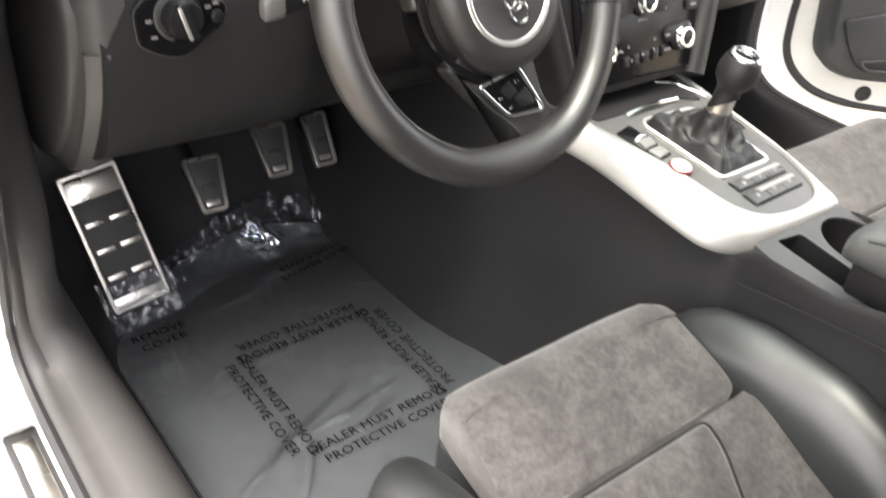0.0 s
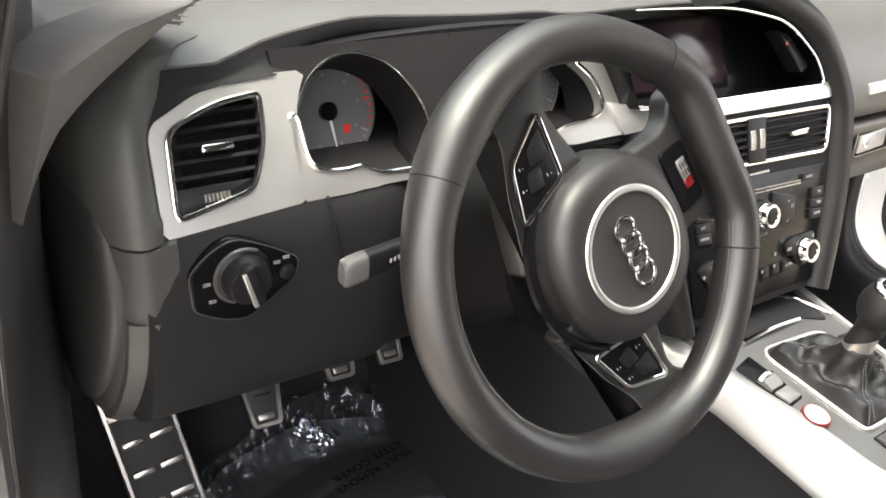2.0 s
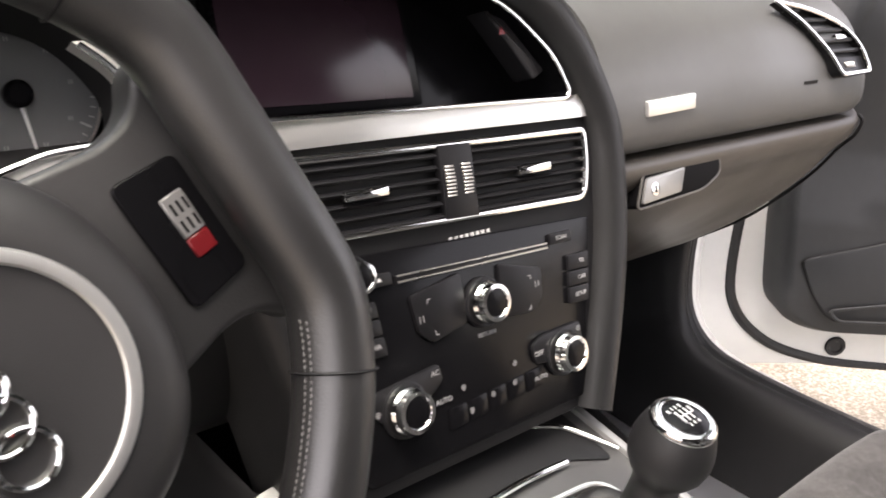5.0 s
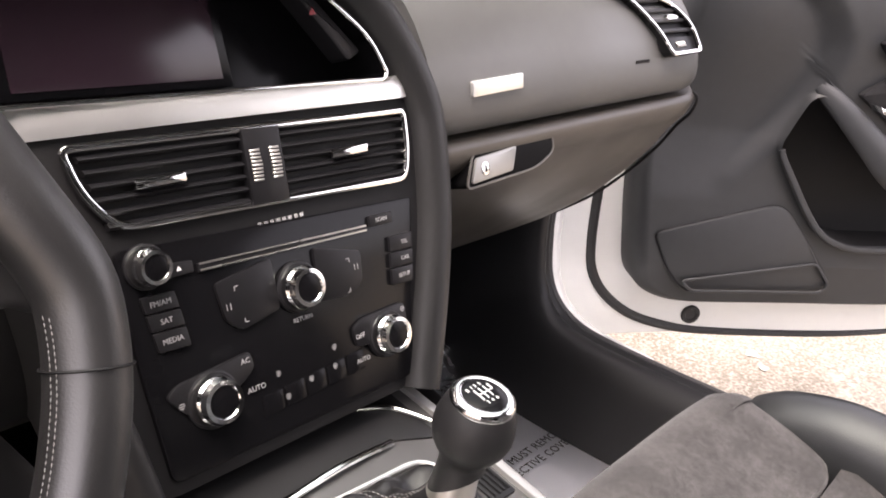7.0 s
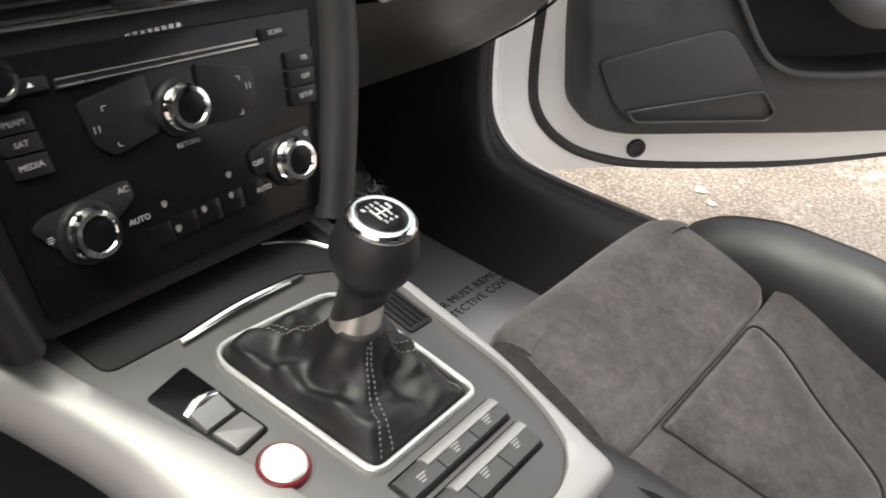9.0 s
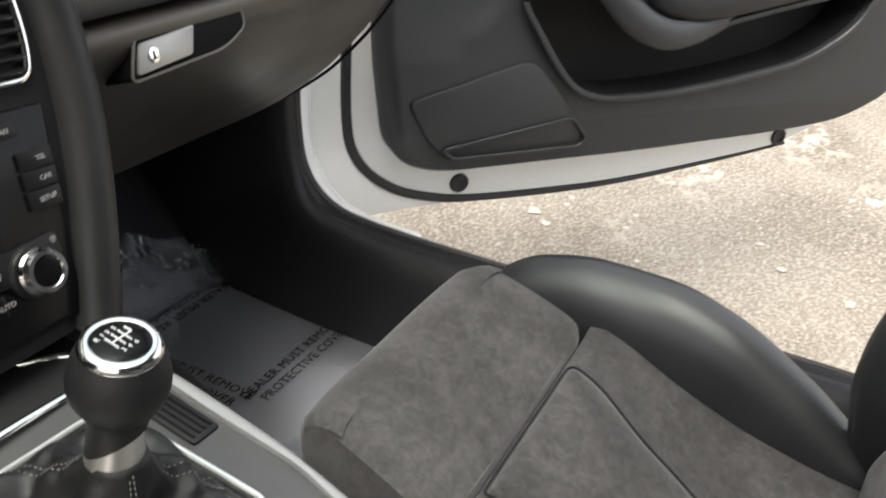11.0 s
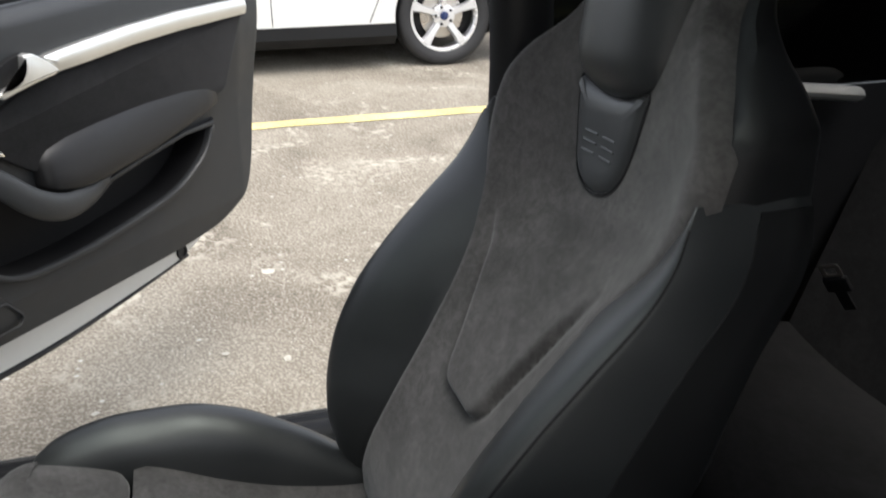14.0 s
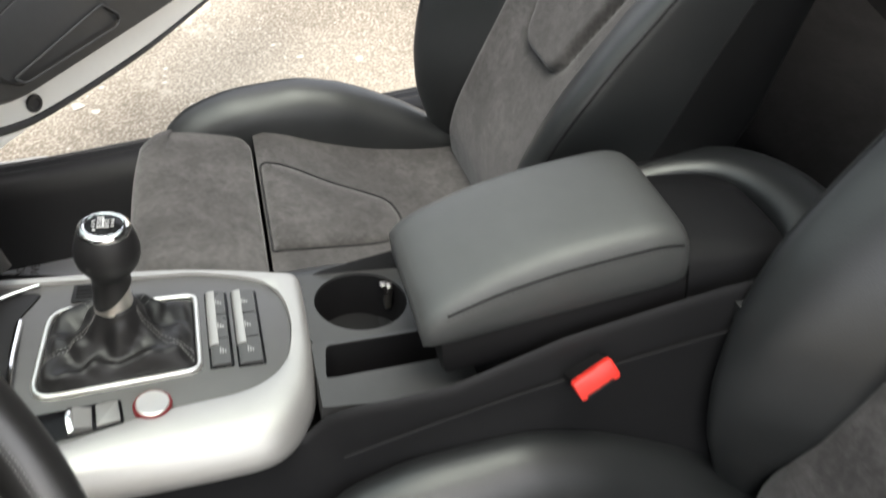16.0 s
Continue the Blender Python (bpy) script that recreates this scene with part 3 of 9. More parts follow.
        sweep(bm, rim, 0.007, 8)
        part("door_seal", bm, M_RUBBER, grp, "black rubber door seal")
        # step trim with a bright inlay on the rocker
        bm = bmesh.new()
        box(bm, (min(s * 0.812, s * 0.850), -0.42, 0.394), (max(s * 0.812, s * 0.850), 0.20, 0.404), 0.004)
        part("step_plate", bm, M_RUBBER, grp)
        bm = bmesh.new()
        box(bm, (min(s * 0.819, s * 0.843), -0.40, 0.400), (max(s * 0.819, s * 0.843), 0.18, 0.4065), 0.002)
        part("step_inlay", bm, M_STEEL, grp, "brushed metal inlay of the step plate")
        # footwell side trim and hinge pillar
        pil = thing("hinge_pillar_right" if s > 0 else "hinge_pillar_left", "white painted door pillar with its hinge", "pillar", kind="structure")
        bm = bmesh.new()
        rows = []
        for y, z in ((0.20, 0.418), (0.30, 0.423), (0.348, 0.436), (0.384, 0.462), (0.406, 0.502), (0.416, 0.56), (0.418, 0.63), (0.412, 0.75), (0.406, 0.90), (0.405, 0.925)) if s > 0 else [(y + 0.008, z - 0.008) for y, z in slant[4:-1]]:
            rows.append([(s * (0.799 - lean(s, z)), y - 0.004, z), (s * (0.815 - lean(s, z)), y - 0.003, z - 0.004), (s * (0.835 - 0.6 * lean(s, z)), y + 0.004, z - 0.010), (s * 0.862, y + 0.012, z - 0.016), (s * 0.885, y + 0.04, z - 0.026), (s * 0.905, y + 0.16, z - 0.035), (s * 0.905, y + 0.50, z - 0.035)])
        loft(bm, rows, closed=False)
        part("door_jamb", bm, M_WHITE, pil, "white painted door jamb")
        bm = bmesh.new()
        box(bm, (min(s * .835, s * .872), 0.385, 0.685), (max(s * .835, s * .872), 0.425, 0.735), 0.006)
        part("hinge", bm, M_WHITE, pil)
        # windscreen pillar
        bm = bmesh.new()
        pa = resample([(s * 0.83, 0.50, 0.98), (s * 0.76, 0.22, 1.16), (s * 0.66, -0.12, 1.30), (s * 0.60, -0.30, 1.335)], 16)
        sweep(bm, pa, [0.05] * 17, 12, flat=0.8)
        solo("windscreen_pillar_right" if s > 0 else "windscreen_pillar_left", bm, M_LOWER, "dark trimmed windscreen pillar", "pillar", kind="structure")
        if s < 0:
            bm = bmesh.new()
            foot = [Vector(p) for p in ((-0.652, 0.350, 1.002), (-0.666, 0.300, 1.012), (-0.692, 0.275, 1.000), (-0.720, 0.240, 0.985), (-0.746, 0.190, 0.975), (-0.770, 0.100, 0.975))]
            head = [Vector(p) for p in ((-0.555, 0.085, 1.155), (-0.562, 0.050, 1.168), (-0.580, 0.022, 1.186), (-0.600, -0.010, 1.205), (-0.670, -0.030, 1.210), (-0.740, -0.060, 1.205))]
            rows = []
            for k in range(13):
                t = 0.48 * k / 12
                row = [a.lerp(b, t) + Vector((0.004, -0.010, 0.006)) * math.sin(math.pi * i / 5) for i, (a, b) in enumerate(zip(foot, head))]
                rows.append([row[0] + Vector((-0.02, 0.05, 0.0))] + row + [row[-1] + Vector((-0.03, 0.06, 0.0))])
            loft(bm, rows, closed=True)
            solo("windscreen_pillar_trim", bm, M_PILLAR_LIT, "moulded foot of the windscreen pillar, lightened for glare", "pillar", kind="structure", sharp=70)
        # quarter trim behind the door
        bm = bmesh.new()
        slab(bm, lambda u, v: (s * (0.80 - 0.10 * v + 0.02 * math.sin(3.1 * u)), -0.78 - 1.12 * u, 0.28 + 0.66 * v), 8, 10, (s * 0.12, 0, 0))
        q = solo("quarter_trim_right" if s > 0 else "quarter_trim_left", bm, M_LOWER, "dark moulded rear quarter trim", "wall trim", kind="structure")
        bm = bmesh.new()
        sweep(bm, resample([(s * 0.715, -1.03, 0.952), (s * 0.705, -1.10, 0.952), (s * 0.695, -1.25, 0.94), (s * 0.690, -1.33, 0.932), (s * 0.70, -1.345, 0.928)], 14), 0.016, 10, flat=0.8)
        part("trim_strip", bm, M_SILVER, q, "satin aluminium trim strip")
        bm = bmesh.new()
        slab(bm, lambda u, v: (s * (0.72 - 0.09 * v), -0.76 - 0.75 * u + 0.10 * v * u, 0.942 + 0.345 * v * (1 - 0.35 * u * u)), 6, 4, (s * 0.004, 0, 0))
        gl = solo("quarter_window_right" if s > 0 else "quarter_window_left", bm, M_TINT, "dark tinted rear side window glass", "window", kind="structure")
        gl.visible_shadow = False
        bm = bmesh.new()
        sweep(bm, resample([(s * 0.71, -1.86, 0.98), (s * 0.66, -1.60, 1.14), (s * 0.62, -1.36, 1.24), (s * 0.60, -1.20, 1.285), (s * 0.60, -0.70, 1.305)], 20), 0.045, 10)
        solo("rear_pillar_right" if s > 0 else "rear_pillar_left", bm, M_HEAD, "fabric trimmed rear roof pillar", "pillar", kind="structure")
        bm = bmesh.new()
        sweep(bm, resample([(s * 0.735, -0.71, 0.34), (s * 0.70, -0.72, 0.70), (s * 0.645, -0.73, 1.0), (s * 0.60, -0.70, 1.31)], 16), 0.045, 12, flat=0.8)
        solo("centre_pillar_right" if s > 0 else "centre_pillar_left", bm, M_LEATHER, "dark trimmed pillar behind the door opening", "pillar", kind="structure")
    # roof, bulkhead and rear wall close the cabin
    bm = bmesh.new()

    def roof_z(x, y):
        return 1.33 - 0.115 * x * x - 0.19 * max(0.0, -1.13 - y)
    # the headliner leaves a gap for the added roof glass
    for xa, xb, ya, yb in ((-0.62, 0.62, -1.27, -0.70), (-0.66, -0.43, -0.70, -0.26), (0.43, 0.66, -0.70, -0.26), (-0.66, 0.66, -0.26, -0.20)):
        slab(bm, lambda u, v: (xa + (xb - xa) * u, ya + (yb - ya) * v, roof_z(xa + (xb - xa) * u, ya + (yb - ya) * v)), 8, 8, (0, 0, 0.05))
    solo("ceiling", bm, M_HEAD, "dark fabric headliner under the roof", "ceiling", kind="structure")
    bm = bmesh.new()
    slab(bm, lambda u, v: (-0.92 + 1.84 * u, 0.86 + 0.06 * v, 0.20 + 0.78 * v), 4, 6, (0, 0.06, 0))
    solo("wall_front", bm, M_BLACK, "dark bulkhead in front of the footwells", "wall", kind="structure")
    bm = bmesh.new()
    slab(bm, lambda u, v: (-0.80 + 1.60 * u, -1.62 - 0.10 * v, 0.20 + 0.74 * v), 4, 6, (0, -0.06, 0))
    solo("wall_rear", bm, M_BLACK, "dark panel behind the rear seats", "wall", kind="structure")
    bm = bmesh.new()
    slab(bm, lambda u, v: (-0.76 + 1.52 * u, -1.70 - 0.28 * v, 0.935 + 0.01 * v), 4, 4, (0, 0, -0.03))
    solo("rear_shelf", bm, M_CARPET, "dark shelf under the rear window", "shelf", kind="structure")
    bm = bmesh.new()
    slab(bm, lambda u, v: ((-0.70 + 1.40 * u) * (1 - 0.13 * v), -1.96 + 0.70 * v, 0.955 + 0.335 * v), 8, 6, (0, -0.003, 0.004))
    w = solo("rear_window", bm, M_TINT, "dark tinted raked rear window glass", "window", kind="structure")
    w.visible_shadow = False
    # unseen glass opening, added over the front seats to brighten them
    bm = bmesh.new()
    slab(bm, lambda u, v: (-0.43 + 0.86 * u, -0.70 + 0.44 * v, 1.372 - 0.115 * (-0.43 + 0.86 * u) ** 2), 6, 6, (0, 0, 0.004))
    w = solo("added_roof_glass", bm, M_GLASS, "unseen glass panel added in the roof to let light in", "window", kind="structure")
    w.visible_shadow = False
    # windscreen
    bm = bmesh.new()
    slab(bm, lambda u, v: ((-0.72 + 1.44 * u) * (1 - 0.13 * v), 0.90 - 1.10 * v - 0.12 * (2 * u - 1) ** 2, 0.985 + 0.345 * v), 10, 8, (0, 0.003, 0.004))
    w = solo("windscreen", bm, M_GLASS, "clear raked windscreen glass", "window", kind="structure")
    w.visible_shadow = False
    # bonnet outside the screen
    bm = bmesh.new()
    slab(bm, lambda u, v: (-0.86 + 1.72 * u, 0.93 + 1.05 * v, 0.95 - 0.10 * v - 0.06 * (2 * u - 1) ** 2), 10, 8, (0, 0, -0.02))
    solo("bonnet", bm, M_WHITE, "white painted car bonnet", "bonnet", kind="structure")


build_shell()


# ---------------------------------------------------------------- dashboard
STACK = fr((0, 0.089, 0.761), (0.309, 0.951))
FASC = fr((-0.53, 0.165, 0.918), (0.5, 0.866))
CONS = fr((0, 0, 0.674), (1.0, 0.17))
CLUS = fr((-0.36, 0.265, 0.95), (0.31, 0.951))
dash = thing("dashboard", "dark soft-touch dashboard with satin aluminium trim", "dashboard")


def profile_sheet(name, prof, x0, x1, material, label="", nx=24, ends=None, back=None):
    """A dashboard pad: a (y, z) profile drawn from x0 to x1. ends(x) returns a shift (dy, dz, dx) near the sides."""
    pr = resample([(p[0], p[1], 0) for p in prof], 26)
    rings = []
    for i in range(nx + 1):
        x = x0 + (x1 - x0) * i / nx
        ring = []
        for p in pr:
            dy, dz = ends(x, p.x, p.y) if ends else (0, 0)
            ring.append((x, p.x + dy, p.y + dz))
        far = back or (0.8, 0.75)
        ring.append((x, far[0], max(far[1], 0.0)))
        rings.append(ring)
    bm = bmesh.new()
    loft(bm, rings)
    return part(name, bm, material, dash, label, sharp=50)


def round_right(x, y, z):
    t = max(0.0, (x - 0.642) / 0.080)
    return (0.075 * t ** 3, -0.012 * t ** 3 if z > 0.95 else 0.0)


profile_sheet("passenger_pad", [(0.168, 0.884), (0.156, 0.889), (0.148, 0.905), (0.152, 0.935), (0.166, 0.965), (0.195, 1.000), (0.245, 1.026), (0.33, 1.036), (0.50, 1.025), (0.80, 0.99)], 0.176, 0.722, M_DASH, "grey-black soft upper pad of the passenger side", ends=round_right, back=(0.80, 0.90))


def round_glove(x, y, z):
    t = max(0.0, (x - 0.65) / 0.065)
    return (0.03 * t ** 3, 0.01 * t ** 3)


profile_sheet("glovebox", [(0.158, 0.881), (0.150, 0.874), (0.155, 0.855), (0.171, 0.835), (0.197, 0.795), (0.237, 0.748), (0.291, 0.696), (0.383, 0.63), (0.50, 0.58), (0.70, 0.56)], 0.170, 0.712, M_GLOVE, "dark plastic glovebox below the pad", ends=round_glove)
# driver side knee panel with its rounded outer end
bm = bmesh.new()
rings = []
prof = resample([(0.172, 0.924, 0), (0.158, 0.905, 0), (0.150, 0.87, 0), (0.150, 0.82, 0), (0.160, 0.77, 0), (0.185, 0.728, 0), (0.23, 0.70, 0), (0.34, 0.665, 0), (0.55, 0.63, 0)], 24)
for i in range(28):
    x = -0.690 + 0.545 * i / 27
    rings.append([(x, p.x + (0.012 if x > -0.45 else 0.0), p.y + 0.02 * max(0, (-0.5 - x)) * (p.y < 0.74)) for p in prof] + [(x, 0.75, 0.64), (x, 0.75, 0.92)])
loft(bm, rings)
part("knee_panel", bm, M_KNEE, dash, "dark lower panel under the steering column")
bm = bmesh.new()
sweep(bm, resample([(-0.5360, 0.1585, 0.924), (-0.5330, 0.1500, 0.900), (-0.5275, 0.1493, 0.875), (-0.524, 0.1493, 0.840)], 12), 0.0012, 6)
part("panel_joint", bm, M_BLACK, dash)
# outer end of the dashboard, with its leaf-shaped side cover
bm = bmesh.new()
rings = []


def end_front(z):
    return interp(z, [(0.655, 0.300), (0.67, 0.272), (0.70, 0.238), (0.75, 0.197), (0.80, 0.166), (0.849, 0.150), (0.88, 0.147), (0.91, 0.149), (0.945, 0.154), (0.979, 0.164), (1.0, 0.174), (1.015, 0.186), (1.026, 0.200), (1.032, 0.216)])


def end_rows(z0, z1, n):
    rows = []
    for k in range(n + 1):
        z = z0 + (z1 - z0) * k / n
        f = end_front(z)
        side = interp(z, [(0.655, -0.708), (0.90, -0.713), (0.97, -0.718), (0.99, -0.716), (1.010, -0.707), (1.026, -0.692), (1.032, -0.682)])
        xr = interp(z, [(0.655, -0.684), (0.979, -0.686), (1.010, -0.681), (1.026, -0.673), (1.032, -0.664)])
        v = (z - 0.918) / 0.866
        xf, yf = -0.6645 - 0.0055 * (0.079 - v) / 0.0865, 0.165 + 0.5 * v
        if z > 0.98:
            xf, yf = xf + 0.7 * (z - 0.98), yf + 0.25 * (z - 0.98)
        if z < 0.912:
            xf, yf = -0.660, f + 0.012
        w = xr - side
        rows.append([(xf + 0.03, yf + 0.03, z), (xf, yf + 0.004, z), (xf - 0.002, min(yf - 0.002, f + 0.006), z) if z < 0.93 else (xf - 0.002, yf - 0.002, z), (xr + 0.006, f + 0.0016, z), (xr + 0.001, f, z), (xr - 0.18 * w, f + 0.0012, z), (xr - 0.50 * w, f + 0.008, z), (xr - 0.75 * w, f + 0.019, z), (xr - 0.92 * w, f + 0.036, z), (side, f + 0.062, z), (side - 0.001, 0.34, z), (side, 0.50, z), (-0.640, 0.50, z)])
    return rows


loft(bm, end_rows(0.658, 0.9115, 20))
end = part("end_panel", bm, M_END, dash, "rounded dark lower end of the dashboard", sharp=60)
bm = bmesh.new()
loft(bm, end_rows(0.9137, 1.032, 22))
part("end_cap", bm, M_DASH, dash, "soft rounded upper end of the dashboard", sharp=60)
bm = bmesh.new()
leaf = rounded([(0.40, 0.985), (0.290, 0.976), (0.230, 0.966), (0.182, 0.945), (0.157, 0.912), (0.1490, 0.880), (0.1530, 0.854), (0.168, 0.820), (0.203, 0.765), (0.250, 0.712), (0.300, 0.672), (0.36, 0.650), (0.44, 0.66), (0.46, 0.80), (0.45, 0.95)], [0.03, 0.05, 0.05, 0.03, 0.012, 0.008, 0.01, 0.04, 0.05, 0.05, 0.05, 0.04, 0.03, 0.05, 0.03], 5)
loft(bm, [[(x, p[0] + 0.013, p[1]) for p in inset([Vector(q).to_2d() for q in leaf], d)] for x, d in ((-0.690, 0.0), (-0.7085, 0.0), (-0.7115, 0.0012), (-0.7135, 0.004), (-0.7150, 0.012), (-0.7155, 0.03))])
part("side_cover", bm, M_END, end, "leaf-shaped dark side cover", sharp=60)
bm = bmesh.new()
rings = []
for k in range(17):
    z = 0.662 + 0.187 * k / 16
    base = end_front(z)
    rings.append([(-0.679, base + 0.02, z), (-0.680, base - 0.0005, z), (-0.683, base - 0.0022, z), (-0.697, base + 0.0030, z), (-0.703, base + 0.008, z), (-0.703, base + 0.03, z)])
loft(bm, rings)
part("fuse_cover", bm, M_END, end, "slim cover below the outer vent")
# top of the dashboard over the driver and the instrument hood
COWL = []
bm = bmesh.new()
rings = []
for i in range(40):
    x = -0.690 + 0.872 * i / 39
    e = max(0.0, (-0.640 - x) / 0.050)
    hood = interp(x, [(-0.60, 0.0), (-0.54, 0.6), (-0.44, 1.0), (-0.26, 1.0), (-0.20, 0.8), (-0.05, 0.85), (0.05, 0.7), (0.12, 0.25), (0.176, 0.0)])
    y0 = 0.222 + 0.03 * hood - 0.024 * min(1.0, e) ** 1.5
    z0 = 1.008 + 0.022 * hood - 0.006 * e * e + interp(x, [(-0.69, 0.011), (-0.48, 0.009), (-0.36, 0.003), (-0.28, 0.0), (0.2, 0.0)])
    COWL.append((x, y0, z0))
    rings.append([(x, y0 + 0.012, z0 - 0.020), (x, y0, z0 - 0.008), (x, y0 + 0.006, z0 + 0.004), (x, y0 + 0.03, z0 + 0.012), (x, y0 + 0.10, z0 + 0.014), (x, 0.50, 1.032 - 0.006 * e * e), (x, 0.85, 0.99 - 0.006 * e * e), (x, 0.85, 0.93), (x, 0.60, 0.93), (x, y0 + 0.08, z0 - 0.022)])
loft(bm, rings)
part("top_pad", bm, M_DASH, dash, "dark upper pad along the windscreen")
# front roll of the pad, down to fascia and dials, darkened as its shade
bm = bmesh.new()
rows = []
for x, y0, z0 in COWL:
    k = max(0.0, min(1.0, (-0.505 - x) / 0.04))
    yb, zb = interp(x, [(-0.69, 0.2035), (-0.664, 0.2045), (-0.640, 0.2105), (-0.615, 0.216), (-0.56, 0.218), (-0.50, 0.222)]), interp(x, [(-0.69, 0.976), (-0.664, 0.986), (-0.640, 0.9965), (-0.615, 1.006), (-0.56, 1.010), (-0.50, 1.012)])
    a = Vector((x, y0 + 0.010, z0 - 0.022)).lerp(Vector((x, yb - 0.002, zb)), k)
    b = Vector((x, y0 - 0.0015, z0 - 0.006))
    m = a.lerp(b, 0.5) + Vector((0, 0.003 * k, 0))
    rows.append([a + Vector((0, 0.012, -0.006)), a, a.lerp(m, 0.5), m, m.lerp(b, 0.5), b, Vector((x, y0 + 0.0020, z0 + 0.0030)), Vector((x, y0 + 0.010, z0 + 0.002)), a + Vector((0, 0.04, 0))])
loft(bm, rows)
part("cowl", bm, M_LOWER, dash, "front roll of the upper pad, darkened for shade", sharp=70)
DEM = Matrix.Translation((-0.591, 0.3285, 1.0240)) @ pose(0, 0, 0, 1.5, -6, 45)
bm = bmesh.new()
plate(bm, rounded([(-0.066, -0.013), (0.066, -0.011), (0.066, 0.011), (-0.066, 0.013)], 0.006), -0.010, 0.0105, 0.001)
bm.transform(DEM)
dem = part("demister_slot", bm, M_BLACK, dash, "black louvred demister slot")
for k in range(9):
    bm = bmesh.new()
    box(bm, (-0.058 + 0.0138 * k, -0.010, 0.009), (-0.0555 + 0.0138 * k, 0.010, 0.0120), 0.0006, 1)
    bm.transform(DEM)
    part("louvre", bm, M_DASH, dem)
# instrument housing behind the wheel
bm = bmesh.new()
rings = []
for i in range(26):
    x = -0.575 + 0.43 * i / 25
    t = (x + 0.36) / 0.215
    dome = math.sqrt(max(0.0, 1 - t * t)) if abs(t) < 1 else 0
    rings.append([(x, 0.235, 1.005 + 0.02 * dome), (x, 0.30, 0.995 + 0.02 * dome), (x, 0.33, 0.90), (x, 0.36, 0.90), (x, 0.36, 1.004 + 0.02 * dome), (x, 0.235, 1.010 + 0.02 * dome)])
loft(bm, rings)
part("instrument_housing", bm, M_BLACK, dash, "black hood behind the dials")


def in_frame(bm, m):
    bm.transform(m)
    return bm


# satin aluminium fascia round the outer vent and under the dials, with one opening for each
def fascia():
    V0 = rounded([(-0.1205, 0.0725), (-0.080, 0.0895), (-0.0415, 0.0935), (-0.0455, 0.055), (-0.0635, 0.0180), (-0.1275, 0.0050)], [0.012, 0.02, 0.006, 0.03, 0.010, 0.008])
    # outer boundary and openings are joined as strips: frame round the vent
    bm = bmesh.new()
    out = rounded([(-0.134, 0.079), (-0.085, 0.102), (-0.030, 0.1085), (0.003, 0.1080), (-0.0085, 0.088), (-0.0145, 0.066), (-0.020, 0.020), (-0.020, 0.001), (-0.1395, -0.0075)], [0.014, 0.02, 0.02, 0.004, 0.02, 0.01, 0.004, 0.004, 0.006])
    k = 60

    def even(o, n):
        pts = [Vector(p).to_2d() for p in o]
        pts.append(pts[0])
        cum = [0.0]
        for a, b in zip(pts, pts[1:]):
            cum.append(cum[-1] + (b - a).length)
        res = []
        for i in range(n):
            d = cum[-1] * i / n
            j = max(q for q in range(len(cum) - 1) if cum[q] <= d)
            f = (d - cum[j]) / max(1e-9, cum[j + 1] - cum[j])
            res.append(pts[j].lerp(pts[j + 1], f))
        return res
    c = Vector((-0.085, 0.05))

    def polar(o, n):
        """n points of the outline at even angles round c."""
        pts = even(o, 600)
        res = []
        for i in range(n):
            a = -math.pi + 2 * math.pi * i / n
            res.append(min(pts, key=lambda p: abs((math.atan2(p.y - c.y, p.x - c.x) - a + math.pi) % (2 * math.pi) - math.pi)))
        return res
    O, I = polar(out, 90), polar(V0, 90)
    loft(bm, [[(p.x, p.y, -0.012) for p in O], [(p.x, p.y, 0.0) for p in O], [(p.x, p.y, 0.0) for p in I], [(p.x, p.y, -0.012) for p in I]], loop=True)
    part("fascia_trim", in_frame(bm, FASC), M_SILVER, dash, "satin aluminium fascia round the outer vent")
    # lower band below the dials, with the dip between them
    bm = bmesh.new()
    up = [(-0.0205, 0.072), (-0.014, 0.070), (-0.0125, 0.045), (-0.009, 0.031), (0.002, 0.0235), (0.020, 0.0215), (0.034, 0.0220), (0.046, 0.0165), (0.058, 0.0132), (0.090, 0.0125), (0.20, 0.0125), (0.229, 0.0155), (0.250, 0.021), (0.268, 0.0255), (0.296, 0.0275), (0.3125, 0.031), (0.3195, 0.0405), (0.3175, 0.0557), (0.3096, 0.0717), (0.2935, 0.0870)]
    lo = [(-0.0205, 0.001), (-0.015, 0.001), (-0.008, 0.001), (0.0, 0.001), (0.006, 0.001), (0.02, 0.001), (0.034, 0.002), (0.046, 0.002), (0.058, 0.003), (0.09, 0.003), (0.20, 0.004), (0.229, 0.004), (0.250, 0.005), (0.275, 0.005), (0.315, 0.006), (0.345, 0.006), (0.3690, 0.006), (0.3640, 0.0300), (0.3500, 0.0535), (0.3260, 0.0880)]
    up = [(p.x, p.y) for p in resample([(a, b, 0) for a, b in up], 90)]
    lo = [(p.x, p.y) for p in resample([(a, b, 0) for a, b in lo], 90)]
    rows = []
    for (a, b), (p, q) in zip(up, lo):
        rows.append([(a, b, -0.012), (a, b, 0.0), (p, q, 0.0), (p, q, -0.012)])
    loft(bm, rows)
    part("dial_surround", in_frame(bm, FASC), M_SILVER, dash, "satin aluminium band under the dials")
    bm = bmesh.new()
    sweep(bm, [(a, b, 0.001) for a, b in up[1:-1]], 0.0022, 8, up=(0, 0, 1))
    part("dial_edge", in_frame(bm, FASC), M_CHROME, dash, "bright edge along the dials")
    # chrome frame of the outer vent
    vent("outer_vent", FASC, V0, [(0.016, 0.004)], -0.0835, 0.056)
    return V0


